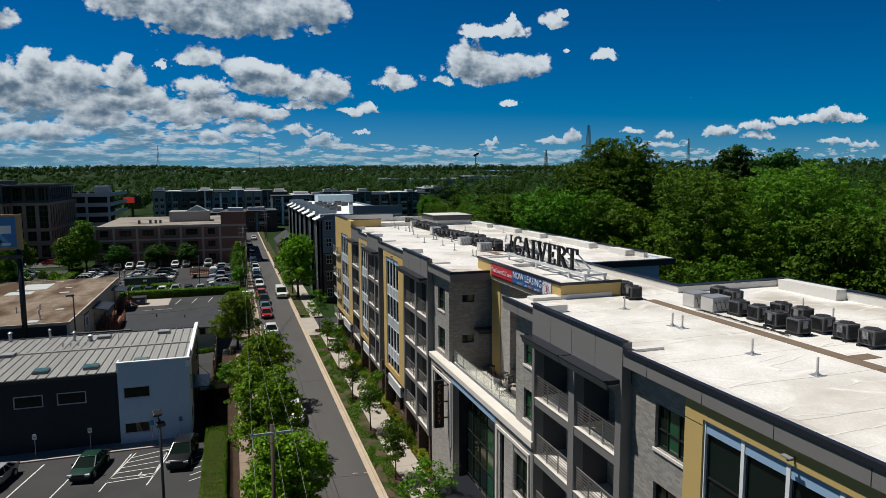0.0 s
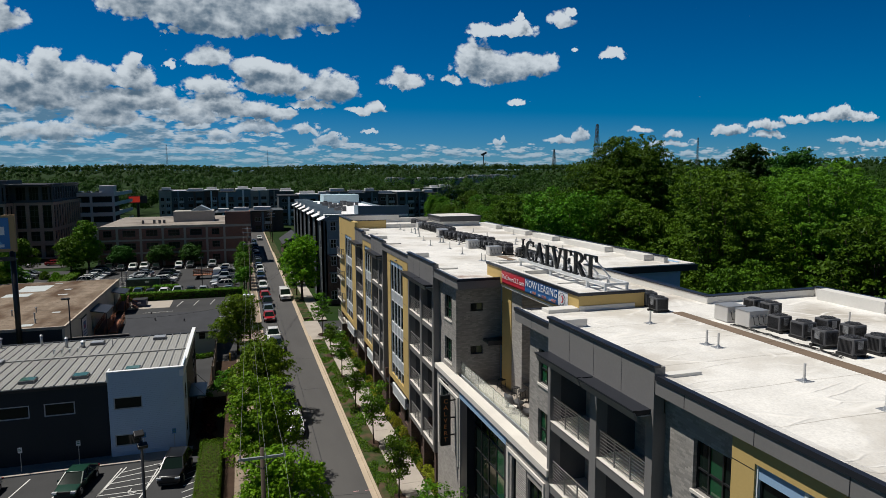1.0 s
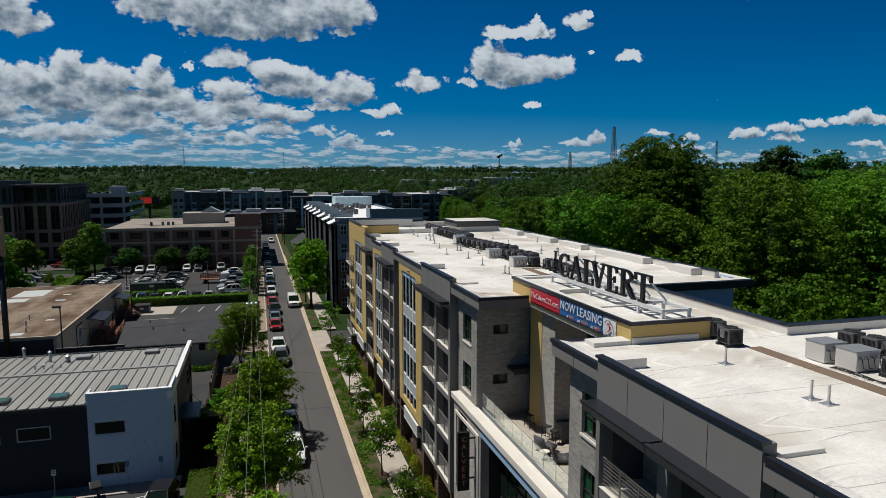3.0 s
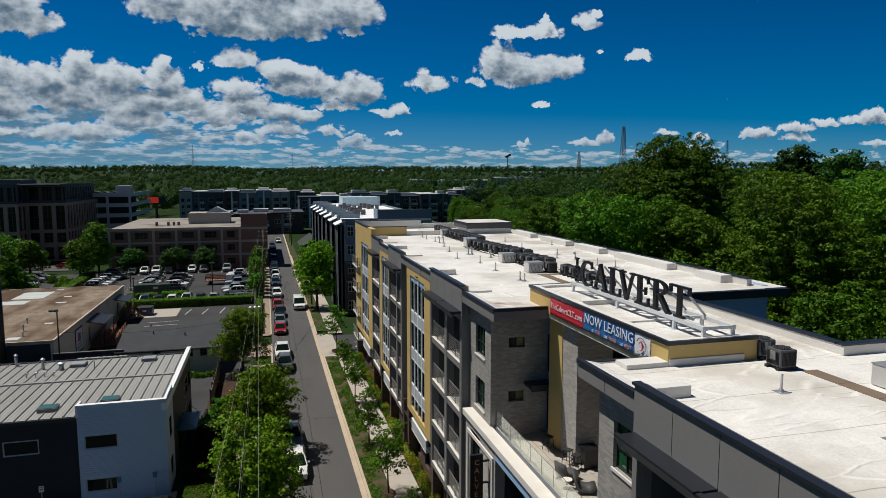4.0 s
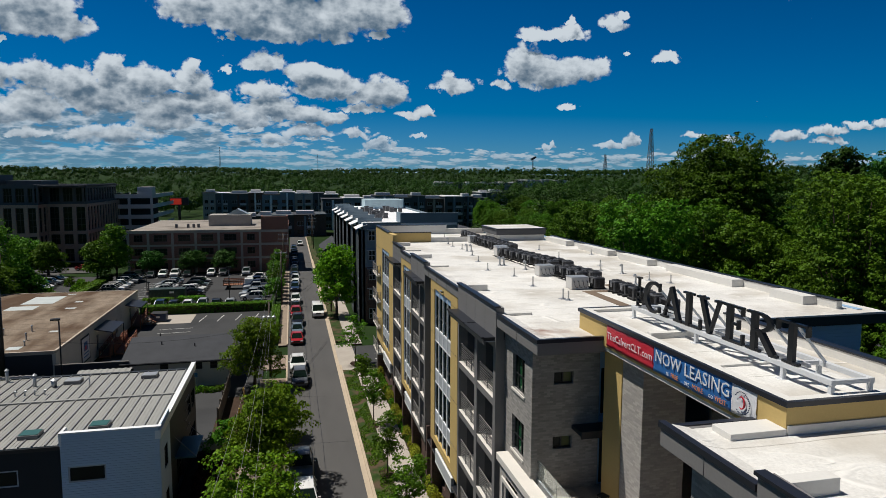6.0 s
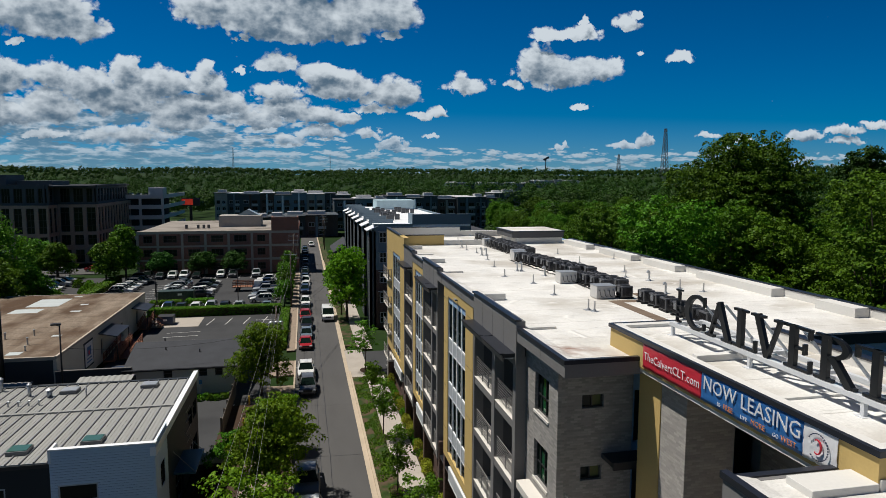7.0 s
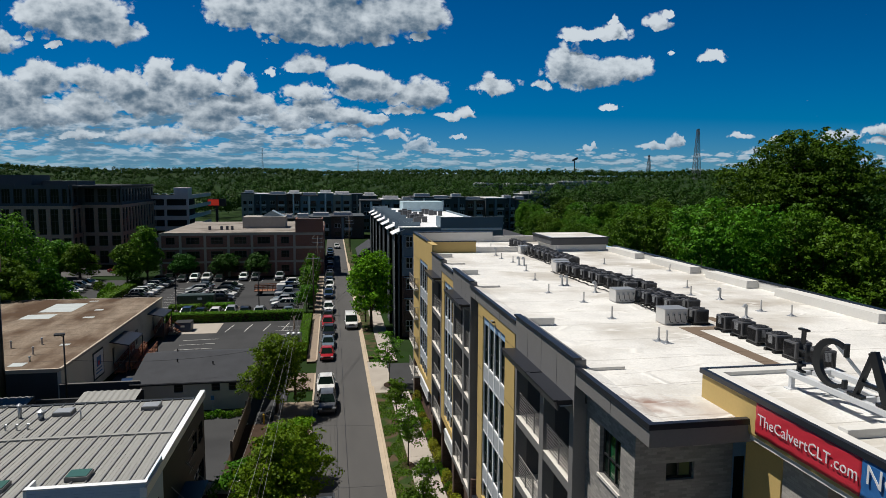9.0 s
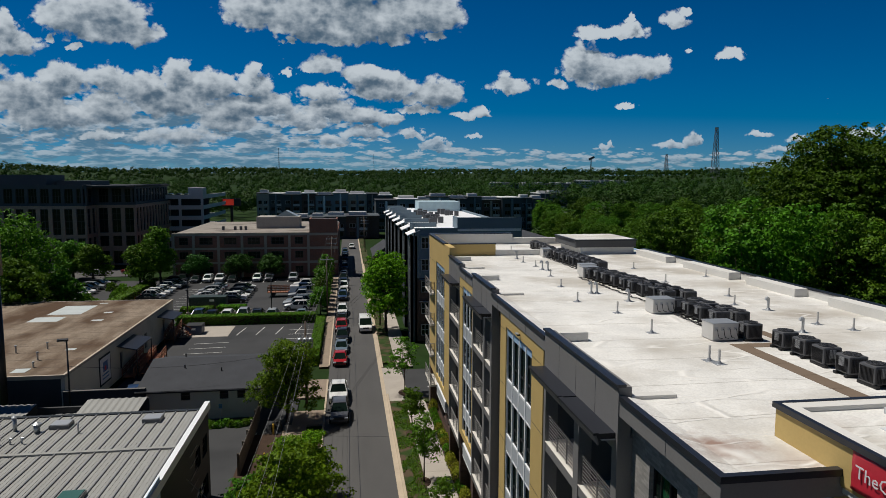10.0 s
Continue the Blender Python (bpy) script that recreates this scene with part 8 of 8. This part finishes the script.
SX = -9.42
for kind, colour, y in (("suv", "black", 58.6), ("suv", "white", 71.5), ("pickup", "grey", 77.6), ("suv", "grey", 101.6), ("pickup", "white", 107.6), ("sedan", "red", 121.6), ("sedan", "steel", 127.6), ("suv", "black", 133.6), ("suv", "red", 140.0),
                        ("sedan", "black", 146.0), ("suv", "white", 152.8), ("suv", "blue", 167.0), ("sedan", "white", 173.2), ("suv", "white", 179.0), ("sedan", "blue", 185.4), ("suv", "black", 191.5),
                        ("sedan", "white", 198), ("suv", "blue", 210), ("sedan", "blue", 216.5), ("suv", "black", 231), ("sedan", "blue", 238), ("suv", "blue", 245), ("sedan", "grey", 252)):
    park(kind, colour, SX + random.uniform(-0.12, 0.12), y)
park("van", "white", -5.75, 140.0, 0, "on the roadway", "moving traffic")
# front car park
park("suv", "black", -19.15, 64.9, -8, "by the workshop", "workshop cars")
park("sedan", "green", -26.3, 65.0, -10, "by the workshop", "workshop cars")
park("sedan", "silver", -33.0, 64.6, -10, "by the workshop", "workshop cars")
# large car park
pick = random.Random(12)
tones = ["white", "silver", "black", "grey", "blue", "white", "grey", "silver", "steel", "white", "black", "silver", "red", "grey", "white"]
lot = "in the large car park"
for k in range(8):
    if k != 6:
        park(pick.choice(("sedan", "suv")), pick.choice(tones), -33.5 + k * 2.45, 151.2, 180 if k % 3 else 0, lot, "car park cars")
for k in range(8):
    y = 163.4 + k * 2.62
    if k != 0:
        park(pick.choice(("sedan", "suv", "sedan")), pick.choice(tones), -30.2 + pick.uniform(-0.2, 0.2), y, 90, lot, "car park cars")
    if k > 2:
        park(pick.choice(("sedan", "suv", "sedan")), pick.choice(tones), -36.4 + pick.uniform(-0.2, 0.2), y, -90, lot, "car park cars")
for k in range(10):
    if k not in (3,):
        park(pick.choice(("sedan", "suv", "pickup")), pick.choice(tones), -17.6 + pick.uniform(-0.2, 0.2), 157.8 + k * 2.75, -90, lot, "car park cars")
for k in range(10):
    if k not in (5, 8):
        park(pick.choice(("sedan", "suv", "pickup")), pick.choice(tones), -45.8 + k * 2.75, 193.0, 0, lot, "car park cars")
for k in range(9):
    park(pick.choice(("sedan", "suv")), pick.choice(tones), -46.5 + pick.uniform(-0.3, 0.3), 170.0 + k * 2.7, 90, lot, "car park cars")
for k in range(10):
    park(pick.choice(("sedan", "suv")), pick.choice(tones), -62.3 + pick.uniform(-0.3, 0.3), 166.0 + k * 2.7, 90, lot, "car park cars")
park("sedan", "red", -62, 209.5, 90, "on the side street", "side street cars")
park("sedan", "white", -69, 206.5, 90, "on the side street", "side street cars")
park("sedan", "black", -76, 213.0, -90, "on the side street", "side street cars")
park("suv", "white", -7.2, 262, 0, "on the roadway", "moving traffic")
park("sedan", "blue", -31.3, 110.0, 10, "behind the cottage", "cottage cars")

tr = thing("stake_truck", "brown stake-bed truck in the car park", "truck", pose(-21.5, 172.0, 0, 0, 0, 90))
part("cab", boxes((-1.0, 1.0, -3.2, -1.4, 0.5, 2.2), bevel=0.15), plain("paint_white", PAINTS["white"], 0.3), tr)
part("bed", boxes((-1.15, 1.15, -1.3, 3.0, 0.85, 1.0)), WOOD, tr)
for k in range(9):
    for s in (-1, 1):
        part("stake", boxes((s * 1.1 - 0.04, s * 1.1 + 0.04, -1.2 + k * 0.5, -1.1 + k * 0.5, 1.0, 2.1)), WOOD, tr)
for s in (-1, 1):
    for z in (1.3, 1.7, 2.0):
        part("rail", boxes((s * 1.1 - 0.03, s * 1.1 + 0.03, -1.3, 3.0, z, z + 0.14)), WOOD, tr)
for y in (-2.4, 1.9):
    for s in (-1, 1):
        bm = bmesh.new()
        cyl(bm, (s * 0.75, y, 0.42), (s * 1.05, y, 0.42), 0.42, 0.42, 16)
        part("wheel", bm, TYRE, tr)


# ---- street trees and planting ----
young = "young street tree with bright green leaves in the planted strip"
rt = random.Random(21)
first = {}
for i, (x, y, h, s) in enumerate(((-2.75, 45.2, 6.0, 2.1), (-2.85, 55.4, 5.2, 1.55), (-2.7, 65.9, 5.8, 1.75), (-2.7, 75.7, 5.2, 1.5), (-2.55, 86.3, 5.4, 1.6), (-2.5, 96.2, 4.6, 1.3), (-2.2, 108.3, 6.4, 1.9))):
    bm = bmesh.new()
    cyl(bm, (0, 0, 0.0), (0, 0, 0.05), 0.85, 0.55, 16)
    ring = part("mulch_ring", bm, MULCH)
    ring.matrix_basis = pose(x, y, 0.075) @ Matrix.Diagonal((0.85, 1.35, 1, 1))
    tagged(ring, "dark mulch ring round a young street tree", "mulch bed", "mulch rings")
    tree("street_tree", young, h, s, h * 0.30, 3000, 0.17, LEAF_LIGHT, 100 + i, pose(x, y, 0.08, 0, 0, i * 70), 15, 0.055, "young street trees")
for i, (x, y, h, s) in enumerate(((-12.0, 48.4, 7.6, 3.3), (-12.2, 61.8, 7.9, 3.5), (-12.0, 75.6, 7.8, 3.5), (-14.4, 101.2, 7.9, 3.5), (-11.9, 85.0, 4.8, 2.1))):
    tree("street_tree", "full round street tree with bright green leaves by the pavement", h, s, h * 0.22, 20000, 0.19, LEAF_STREET, 200 + i, pose(x, y, 0.05, 0, 0, i * 50), 20, 0.16, "kerbside street trees")
tree("street_tree", "small leafy tree beside the workshop", 3.6, 1.5, 1.0, 2600, 0.19, LEAF_DEEP, 231, pose(-15.6, 81.0, 0), 10, 0.06)
tree("street_tree", "tall dense street tree by the grey building", 12.5, 4.1, 2.2, 15000, 0.32, LEAF_STREET, 240, pose(-2.6, 138.0, 0.05), 24, 0.22)
tree("street_tree", "street tree further along the pavement", 9.0, 3.2, 2.0, 8000, 0.34, LEAF_DEEP, 241, pose(-2.6, 156.0, 0.05), 18, 0.2)
for i, (x, y, h, s) in enumerate(((-43.5, 196.4, 5.6, 3.2), (-33.6, 196.4, 5.4, 3.5), (-26.5, 196.4, 5.4, 3.4), (-55.0, 200.0, 8.0, 4.0))):
    tree("crape_myrtle", "spreading crape myrtle before the brick mill", h, s, 1.6, 7000, 0.30, LEAF_FAR, 260 + i, pose(x, y, 0), 16, 0.12, "mill trees")
tree("tall_tree", "tall narrow tree at the car park edge", 13.5, 3.4, 2.0, 9000, 0.42, LEAF_LIGHT, 270, pose(-49.5, 188.5, 0), 18, 0.22)
tree("tall_tree", "tall narrow tree at the car park edge", 10.0, 2.8, 2.0, 6000, 0.42, LEAF_LIGHT, 271, pose(-52.5, 184.0, 0), 14, 0.2)
for i, (x, y, h, s) in enumerate(((-64.5, 158, 17.5, 7.2), (-72, 150, 14, 6.5), (-60, 146, 11.5, 5.5), (-70, 168, 12, 5.5), (-66.5, 197, 8.2, 4.2), (-72, 200, 9, 4.4), (-79, 186, 13, 6), (-64, 132, 11, 5.5), (-70, 124, 12, 6), (-58, 160, 7, 3.5))):
    tree("shade_tree", "broad leafy shade tree beyond the tan roof", h, s, h * 0.16, 15000 if h > 11 else 7000, 0.40, LEAF_LIGHT if i % 2 == 0 else LEAF_DEEP, 280 + i, pose(x, y, 0, 0, 0, i * 40), 20, 0.3, "shade trees")
for i in range(10):
    tree("verge_tree", "slim tree between car park and pavement", rt.uniform(4.5, 7.5), rt.uniform(1.3, 2.0), 1.4, 2400, 0.32, LEAF_DEEP, 300 + i, pose(-13.4 + rt.uniform(-0.4, 0.4), 153 + i * 4.4, 0, 0, 0, i * 33), 12, 0.09, "verge trees")

blades = np.random.default_rng(41)
p = np.stack([blades.uniform(-4.0, -2.5, 26000), blades.uniform(24, 105, 26000), blades.uniform(0.09, 0.15, 26000)], 1)
keep = np.array([noise.noise((q[0] * 0.9, q[1] * 0.45, 3.0)) > -0.08 for q in p])
tagged(new("verge_grass", leaf_points("verge_grass", p[keep], 0.11, LEAF_GRASS, blades)), "patchy green grass tufts in the planted strip", "grass", kind="stuff")
hedge("clipped_hedge", "clipped bright green hedge along the car park", "hedge", -17.4, -15.6, 46.0, 68.6, 1.25, 30000, 0.085, LEAF_HEDGE, 11)
hedge("clipped_hedge", "long clipped hedge between two car parks", "hedge", -36.0, -13.6, 146.2, 148.2, 1.5, 20000, 0.16, LEAF_HEDGE, 12)
hedge("clipped_hedge", "clipped hedge beside the pavement", "hedge", -13.6, -12.25, 121.0, 146.0, 1.2, 15000, 0.16, LEAF_HEDGE, 13)
hedge("clipped_hedge", "low hedge in a car park island", "hedge", -37.5, -32.2, 155.4, 157.6, 1.1, 3500, 0.26, LEAF_HEDGE, 14)
hedge("clipped_hedge", "low hedge in a car park island", "hedge", -31.4, -26.6, 156.4, 158.4, 1.1, 3500, 0.26, LEAF_HEDGE, 15)
hedge("clipped_hedge", "bushy hedge along the car park edge", "hedge", -52.0, -49.8, 160, 186, 1.6, 6000, 0.32, LEAF_HEDGE, 16)
for i, (a, b, c, d) in enumerate(((-38.2, -25.9, 154.8, 159.0), (-21.5, -14.6, 153.0, 155.4))):
    slab("planting_island", "kerbed planting island in the car park", "island", KERB if i == 0 else MULCH, (a, b, c, d, -0.2, 0.12), bevel=0.05)
g = random.Random(31)
for i in range(46):
    y = 50.5 + i * 1.16
    kind = g.random()
    if kind < 0.55:
        shrub("golden_shrub", "yellow-green golden shrub in the bed by the facade", 0.15 + g.uniform(-0.1, 0.15), y, 0.5, 0.75, g.uniform(0.7, 1.15), 800, 0.10, LEAF_GOLD, 400 + i, "facade shrubs")
    else:
        shrub("round_shrub", "clipped round green shrub in the bed by the facade", 0.15, y, 0.42, 0.42, 0.62, 800, 0.085, LEAF_HEDGE, 400 + i, "facade shrubs")
for i in range(9):
    shrub("maroon_shrub", "dark maroon shrub beside the workshop", -16.6 + g.uniform(-0.8, 0.6), 71 + i * 1.35, 0.7, 0.7, 0.8, 380, 0.16, LEAF_MAROON, 460 + i, "workshop shrubs")
for i in range(8):
    shrub("green_shrub", "loose green shrub by the timber fence", -22 + i * 0.6, 100.9 + g.uniform(-0.5, 0.5), 0.5, 0.5, 0.6, 260, 0.16, LEAF_LIGHT, 470 + i, "fence shrubs")
for i in range(16):
    shrub("green_shrub", "rough green shrub behind the car park", -56 + g.uniform(-3, 4), 150 + i * 2.2, 1.2, 1.2, 1.8, 500, 0.32, LEAF_LIGHT, 480 + i, "car park shrubs")

# ---- the wood east of the building ----
kinds = []
for i, (h, s, b, mt, n) in enumerate(((22, 7.2, 3.0, LEAF_DEEP, 46000), (20, 6.4, 2.5, LEAF_DEEP, 42000), (23, 7.4, 3.5, LEAF_LIGHT, 46000), (19, 6.8, 2.0, LEAF_LIGHT, 46000), (22, 6.0, 3.0, LEAF_DEEP, 42000))):
    kinds.append(tree("woodland_tree", "tall leafy woodland tree in full summer crown", h, s, b, n, 0.31, mt, 500 + i, pose(400 + 30 * i, 60, 0), 30, 0.4, "woodland trees"))
w = random.Random(77)
used = set()
for i in range(9):
    for j in range(33):
        x = 30 + i * 10.5 + w.uniform(-3, 3) + (4.5 if j % 2 else 0)
        y = 16 + j * 9.6 + w.uniform(-3, 3)
        if x < 44 and 128 < y < 202:
            continue
        if 34 < x < 70 and 62 < y < 92:
            continue
        if x < 36 and y < 54:
            continue
        if y > 150 and x < 30 + (y - 150) * 0.25:
            continue
        k = w.choice((0, 1, 2, 4, 0, 1, 3))
        sc = w.uniform(0.72, 1.0)
        if y > 118:
            sc *= 0.74 if x < 30 + (y - 118) * 0.55 else 0.84
        m = pose(x, y, -0.1, 0, 0, w.uniform(0, 360)) @ Matrix.Diagonal((sc, sc, sc * w.uniform(0.92, 1.06), 1))
        if k in used:
            o = copy_thing(kinds[k], m)
            o.scale = m.to_scale()
        else:
            kinds[k].matrix_basis = m
            used.add(k)
tree("great_oak", "very tall broad oak rising over the wood", 29.8, 10.6, 6.0, 150000, 0.30, LEAF_DEEP, 601, pose(48.5, 107, 0), 40, 0.6)
tree("great_oak", "tall dark oak on the far side of the wood", 32, 7.5, 9, 16000, 0.7, LEAF_FAR, 602, pose(127, 167, 0), 26, 0.6)
tree("great_oak", "tall dark oak on the far side of the wood", 31, 10, 9, 16000, 0.7, LEAF_FAR, 603, pose(156, 180, 0), 24, 0.6)
for i, (x, y, h, s) in enumerate(((43.5, 78, 24.6, 9.6), (56, 75, 24.4, 9.8), (63, 84, 24.8, 9.0), (39, 90, 19.5, 7.5))):
    tree("broad_tree", "broad light-green tree with open crown at the edge of the wood", h, s, h * 0.14, 90000, 0.26, LEAF_LIGHT, 610 + i, pose(x, y, 0, 0, 0, i * 80), 44, 0.5, "broad trees at the wood edge")
for i in range(22):
    shrub("thicket", "leafy thicket at the edge of the wood", 24.5 + w.uniform(0, 3.5), 56 + i * 3.4, 2.6, 2.6, 5.5 + w.uniform(0, 4), 8000, 0.20, LEAF_LIGHT if i % 3 else LEAF_DEEP, 620 + i, "wood edge thickets")

# ---- woods to the horizon ----
def far_wood(name, label, n, near, far, leaves, size, seed, skip):
    rng = np.random.default_rng(seed)
    d = np.sqrt(rng.uniform(near * near, far * far, n * 3))
    a = rng.uniform(radians(-38), radians(60), n * 3)
    x, y = d * np.sin(a), d * np.cos(a)
    keep = np.array([not skip(p, q) for p, q in zip(x, y)])
    x, y = x[keep][:n], y[keep][:n]
    n = len(x)
    z = np.array([hill(p, q) for p, q in zip(x, y)])
    h = rng.uniform(7.5, 17.0, n) * (1 + 0.25 * (rng.random(n) > 0.94))
    r = h * rng.uniform(0.28, 0.42, n)
    u = rng.normal(size=(n, leaves, 3))
    u /= np.linalg.norm(u, axis=2)[..., None]
    u[..., 2] = np.where(u[..., 2] < -0.4, -u[..., 2], u[..., 2])
    rad = 1 - 0.35 * rng.random((n, leaves, 1))
    p = u * rad * np.stack([r, r, h * 0.42], 1)[:, None, :]
    p += np.stack([x, y, z + h * 0.60], 1)[:, None, :]
    me = leaf_points(name, p.reshape(-1, 3), size, LEAF_FAR, rng, u.reshape(-1, 3))
    tagged(new(name, me), label, "woods", kind="stuff")


def built_up(x, y):
    return (-140 < x < 46 and y < 262) or (-75 < x < 135 and 262 <= y < 400) or (x > 20 and y < 240 and x < 150) or (-14 < x < 2 and y < 330)


far_wood("distant_woods", "belts of green trees behind the buildings", 1150, 215, 560, 240, 1.0, 7, built_up)
far_wood("middle_woods", "rolling green woods beyond the town", 2300, 540, 1100, 170, 1.1, 9, lambda x, y: (160 < x < 310 and 840 < y < 930) or (320 < x < 430 and 940 < y < 1030))
far_wood("horizon_woods", "wooded hills reaching to the horizon", 6800, 1080, 2700, 52, 2.3, 8, lambda x, y: False)


# ---- poles, lamps and wires ----
def utility_pole(x, y, h, arms, label, cans=0):
    t = thing("utility_pole", label, "utility pole", pose(x, y, 0))
    bm = bmesh.new()
    cyl(bm, (0, 0, 0), (0, 0, h), 0.15, 0.10, 10)
    part("pole", bm, POLE, t, smooth=True)
    for z in arms:
        arm = part("crossarm", boxes((-1.15, 1.15, -0.16, -0.06, z - 0.06, z + 0.06)), GALV, t)
        for a in (-1.05, 0.15, 1.05):
            bm = bmesh.new()
            cyl(bm, (a, -0.11, z + 0.06), (a, -0.11, z + 0.26), 0.05, 0.03, 8)
            part("insulator", bm, GALV, arm)
        for s in (-1, 1):
            bm = bmesh.new()
            beam(bm, (s * 0.7, -0.11, z - 0.05), (0, -0.11, z - 0.6), 0.04)
            part("brace", bm, TIMBER, arm)
    for k in range(cans):
        a = -0.55 + 0.55 * k
        bm = bmesh.new()
        cyl(bm, (a, -0.38, h - 2.7), (a, -0.38, h - 1.75), 0.25, 0.25, 14)
        cyl(bm, (a, -0.38, h - 1.75), (a, -0.38, h - 1.65), 0.25, 0.12, 14)
        cyl(bm, (a + 0.08, -0.38, h - 1.68), (a + 0.08, -0.38, h - 1.35), 0.035, 0.03, 6)
        part("transformer", bm, GALV, t)
    return t


utility_pole(-12.75, 42.6, 10.6, (10.15,), "wooden utility pole with a crossarm by the street")
utility_pole(-12.75, 105.0, 9.2, (), "wooden utility pole with three grey transformers", 3)
utility_pole(-12.0, 151.0, 10.4, (9.9,), "wooden utility pole by the parked cars")
utility_pole(-12.0, 186.0, 10.8, (10.3, 9.3), "wooden utility pole by the far car park")
utility_pole(-11.8, 226.0, 10.8, (10.3, 9.3), "wooden utility pole near the brick mill")
utility_pole(-3.0, 250.0, 10.8, (10.3, 9.3), "wooden utility pole at the street end")
utility_pole(-3.0, 264.0, 10.8, (10.3, 9.3), "wooden utility pole at the street end")
utility_pole(-3.3, 142.5, 9.0, (), "wooden utility pole beside the street tree")


WIRE = plain("weathered_wire", (0.22, 0.22, 0.22), 0.6)


def wires(name, label, runs, r=0.008):
    t = thing(name, label, "wire")
    for p, q, sag in runs:
        bm = bmesh.new()
        p, q = Vector(p), Vector(q)
        n = 14
        last = p
        for i in range(1, n + 1):
            k = i / n
            c = p.lerp(q, k) - Vector((0, 0, 4 * sag * k * (1 - k)))
            cyl(bm, last, c, r, r, 4, False)
            last = c
        part("strand", bm, RUBBER if r > 0.012 else WIRE, t)


runs = []
for dx in (-1.05, 0.15, 1.05):
    runs += [((-12.75 + dx, 42.5, 10.4), (-12.7 + dx * 0.35, 104.6, 9.0), 0.9), ((-12.75 + dx, 42.5, 10.4), (-12.9 + dx, -20, 10.6), 0.8), ((-12.7 + dx * 0.35, 105, 9.0), (-12 + dx, 150.9, 10.1), 0.7), ((-12 + dx, 150.9, 10.1), (-12 + dx, 185.9, 10.5), 0.6), ((-12 + dx, 185.9, 10.5), (-11.8 + dx, 225.9, 10.5), 0.7)]
wires("power_line", "pale overhead power wires along the street", runs)
wires("service_line", "dark overhead wires crossing the street", [((-12.7, 105, 8.0), (-3.3, 142.4, 8.8), 0.8), ((-12.7, 105, 7.6), (-3.3, 142.4, 8.4), 0.9), ((-12, 151, 9.2), (-3.3, 142.5, 8.6), 0.3), ((-12.7, 105, 6.4), (-34.4, 101.7, 6.2), 0.9), ((-12.7, 105, 7.0), (-12.0, 151, 8.0), 0.8), ((-12.75, 42.6, 8.6), (-12.7, 105, 6.9), 1.1)], 0.016)


def lamp_post(x, y, h, heads, label, name="parking_lot_lamp"):
    t = thing(name, label, "lamp post", pose(x, y, 0))
    bm = bmesh.new()
    cyl(bm, (0, 0, 0), (0, 0, h), 0.10, 0.07, 10)
    part("post", bm, FRAME_DARK, t, smooth=True)
    bm = bmesh.new()
    cyl(bm, (0, 0, 0), (0, 0, 0.6), 0.28, 0.28, 14)
    part("footing", bm, CONCRETE, t)
    for dx, dy, dz, tilt in heads:
        bm = boxes((-0.24, 0.24, -0.18, 0.18, -0.09, 0.09), bevel=0.03)
        head = part("lamp_head", bm, FRAME_DARK, t)
        head.matrix_basis = pose(dx, dy, h + dz, tilt, 0, 20)
        part("lens", boxes((-0.19, 0.19, -0.14, 0.14, -0.105, -0.09)), LAMP_CLEAR, head)
        bm = bmesh.new()
        beam(bm, (0, 0, h - 0.1), (dx, dy, h + dz), 0.05)
        part("bracket", bm, FRAME_DARK, t)


lamp_post(-18.75, 46.2, 10.3, ((-0.12, 0.1, 0.35, 35), (0.05, -0.05, -0.25, 15)), "black floodlight pole with two heads at the car park")
lamp_post(-21.4, 151.0, 7.4, ((-0.25, 0, 0.02, 0), (0.25, 0, 0.02, 0)), "black car park lamp with twin heads")
lamp_post(-34.5, 101.8, 8.6, ((-0.6, 0, 0.1, 10), (-0.1, 0, 0.12, 10)), "dark pole with twin lamp heads by the tan roof")
lamp_post(-13.2, 160.0, 5.0, ((0, 0, 0.1, 0),), "slim lamp post by the pavement", "street_lamp")
lamp_post(-36.0, 154.6, 4.4, ((0, 0, 0.1, 0),), "slim lamp post in a planting island", "street_lamp")
lamp_post(-39.0, 168.0, 4.4, ((0, 0, 0.1, 0),), "slim lamp post in a planting island", "street_lamp")
bs = thing("bike_rack", "black bicycle rack on gravel", "bike rack", pose(-15.2, 98.0, 0))
bm = bmesh.new()
for k in range(4):
    for a in range(8):
        t0, t1 = math.pi * a / 8, math.pi * (a + 1) / 8
        cyl(bm, (0.4 * math.cos(t0), k * 0.5, 0.4 + 0.4 * math.sin(t0)), (0.4 * math.cos(t1), k * 0.5, 0.4 + 0.4 * math.sin(t1)), 0.025, 0.025, 6)
    for s in (-1, 1):
        cyl(bm, (s * 0.4, k * 0.5, 0), (s * 0.4, k * 0.5, 0.4), 0.025, 0.025, 6)
part("hoops", bm, FRAME_DARK, bs)
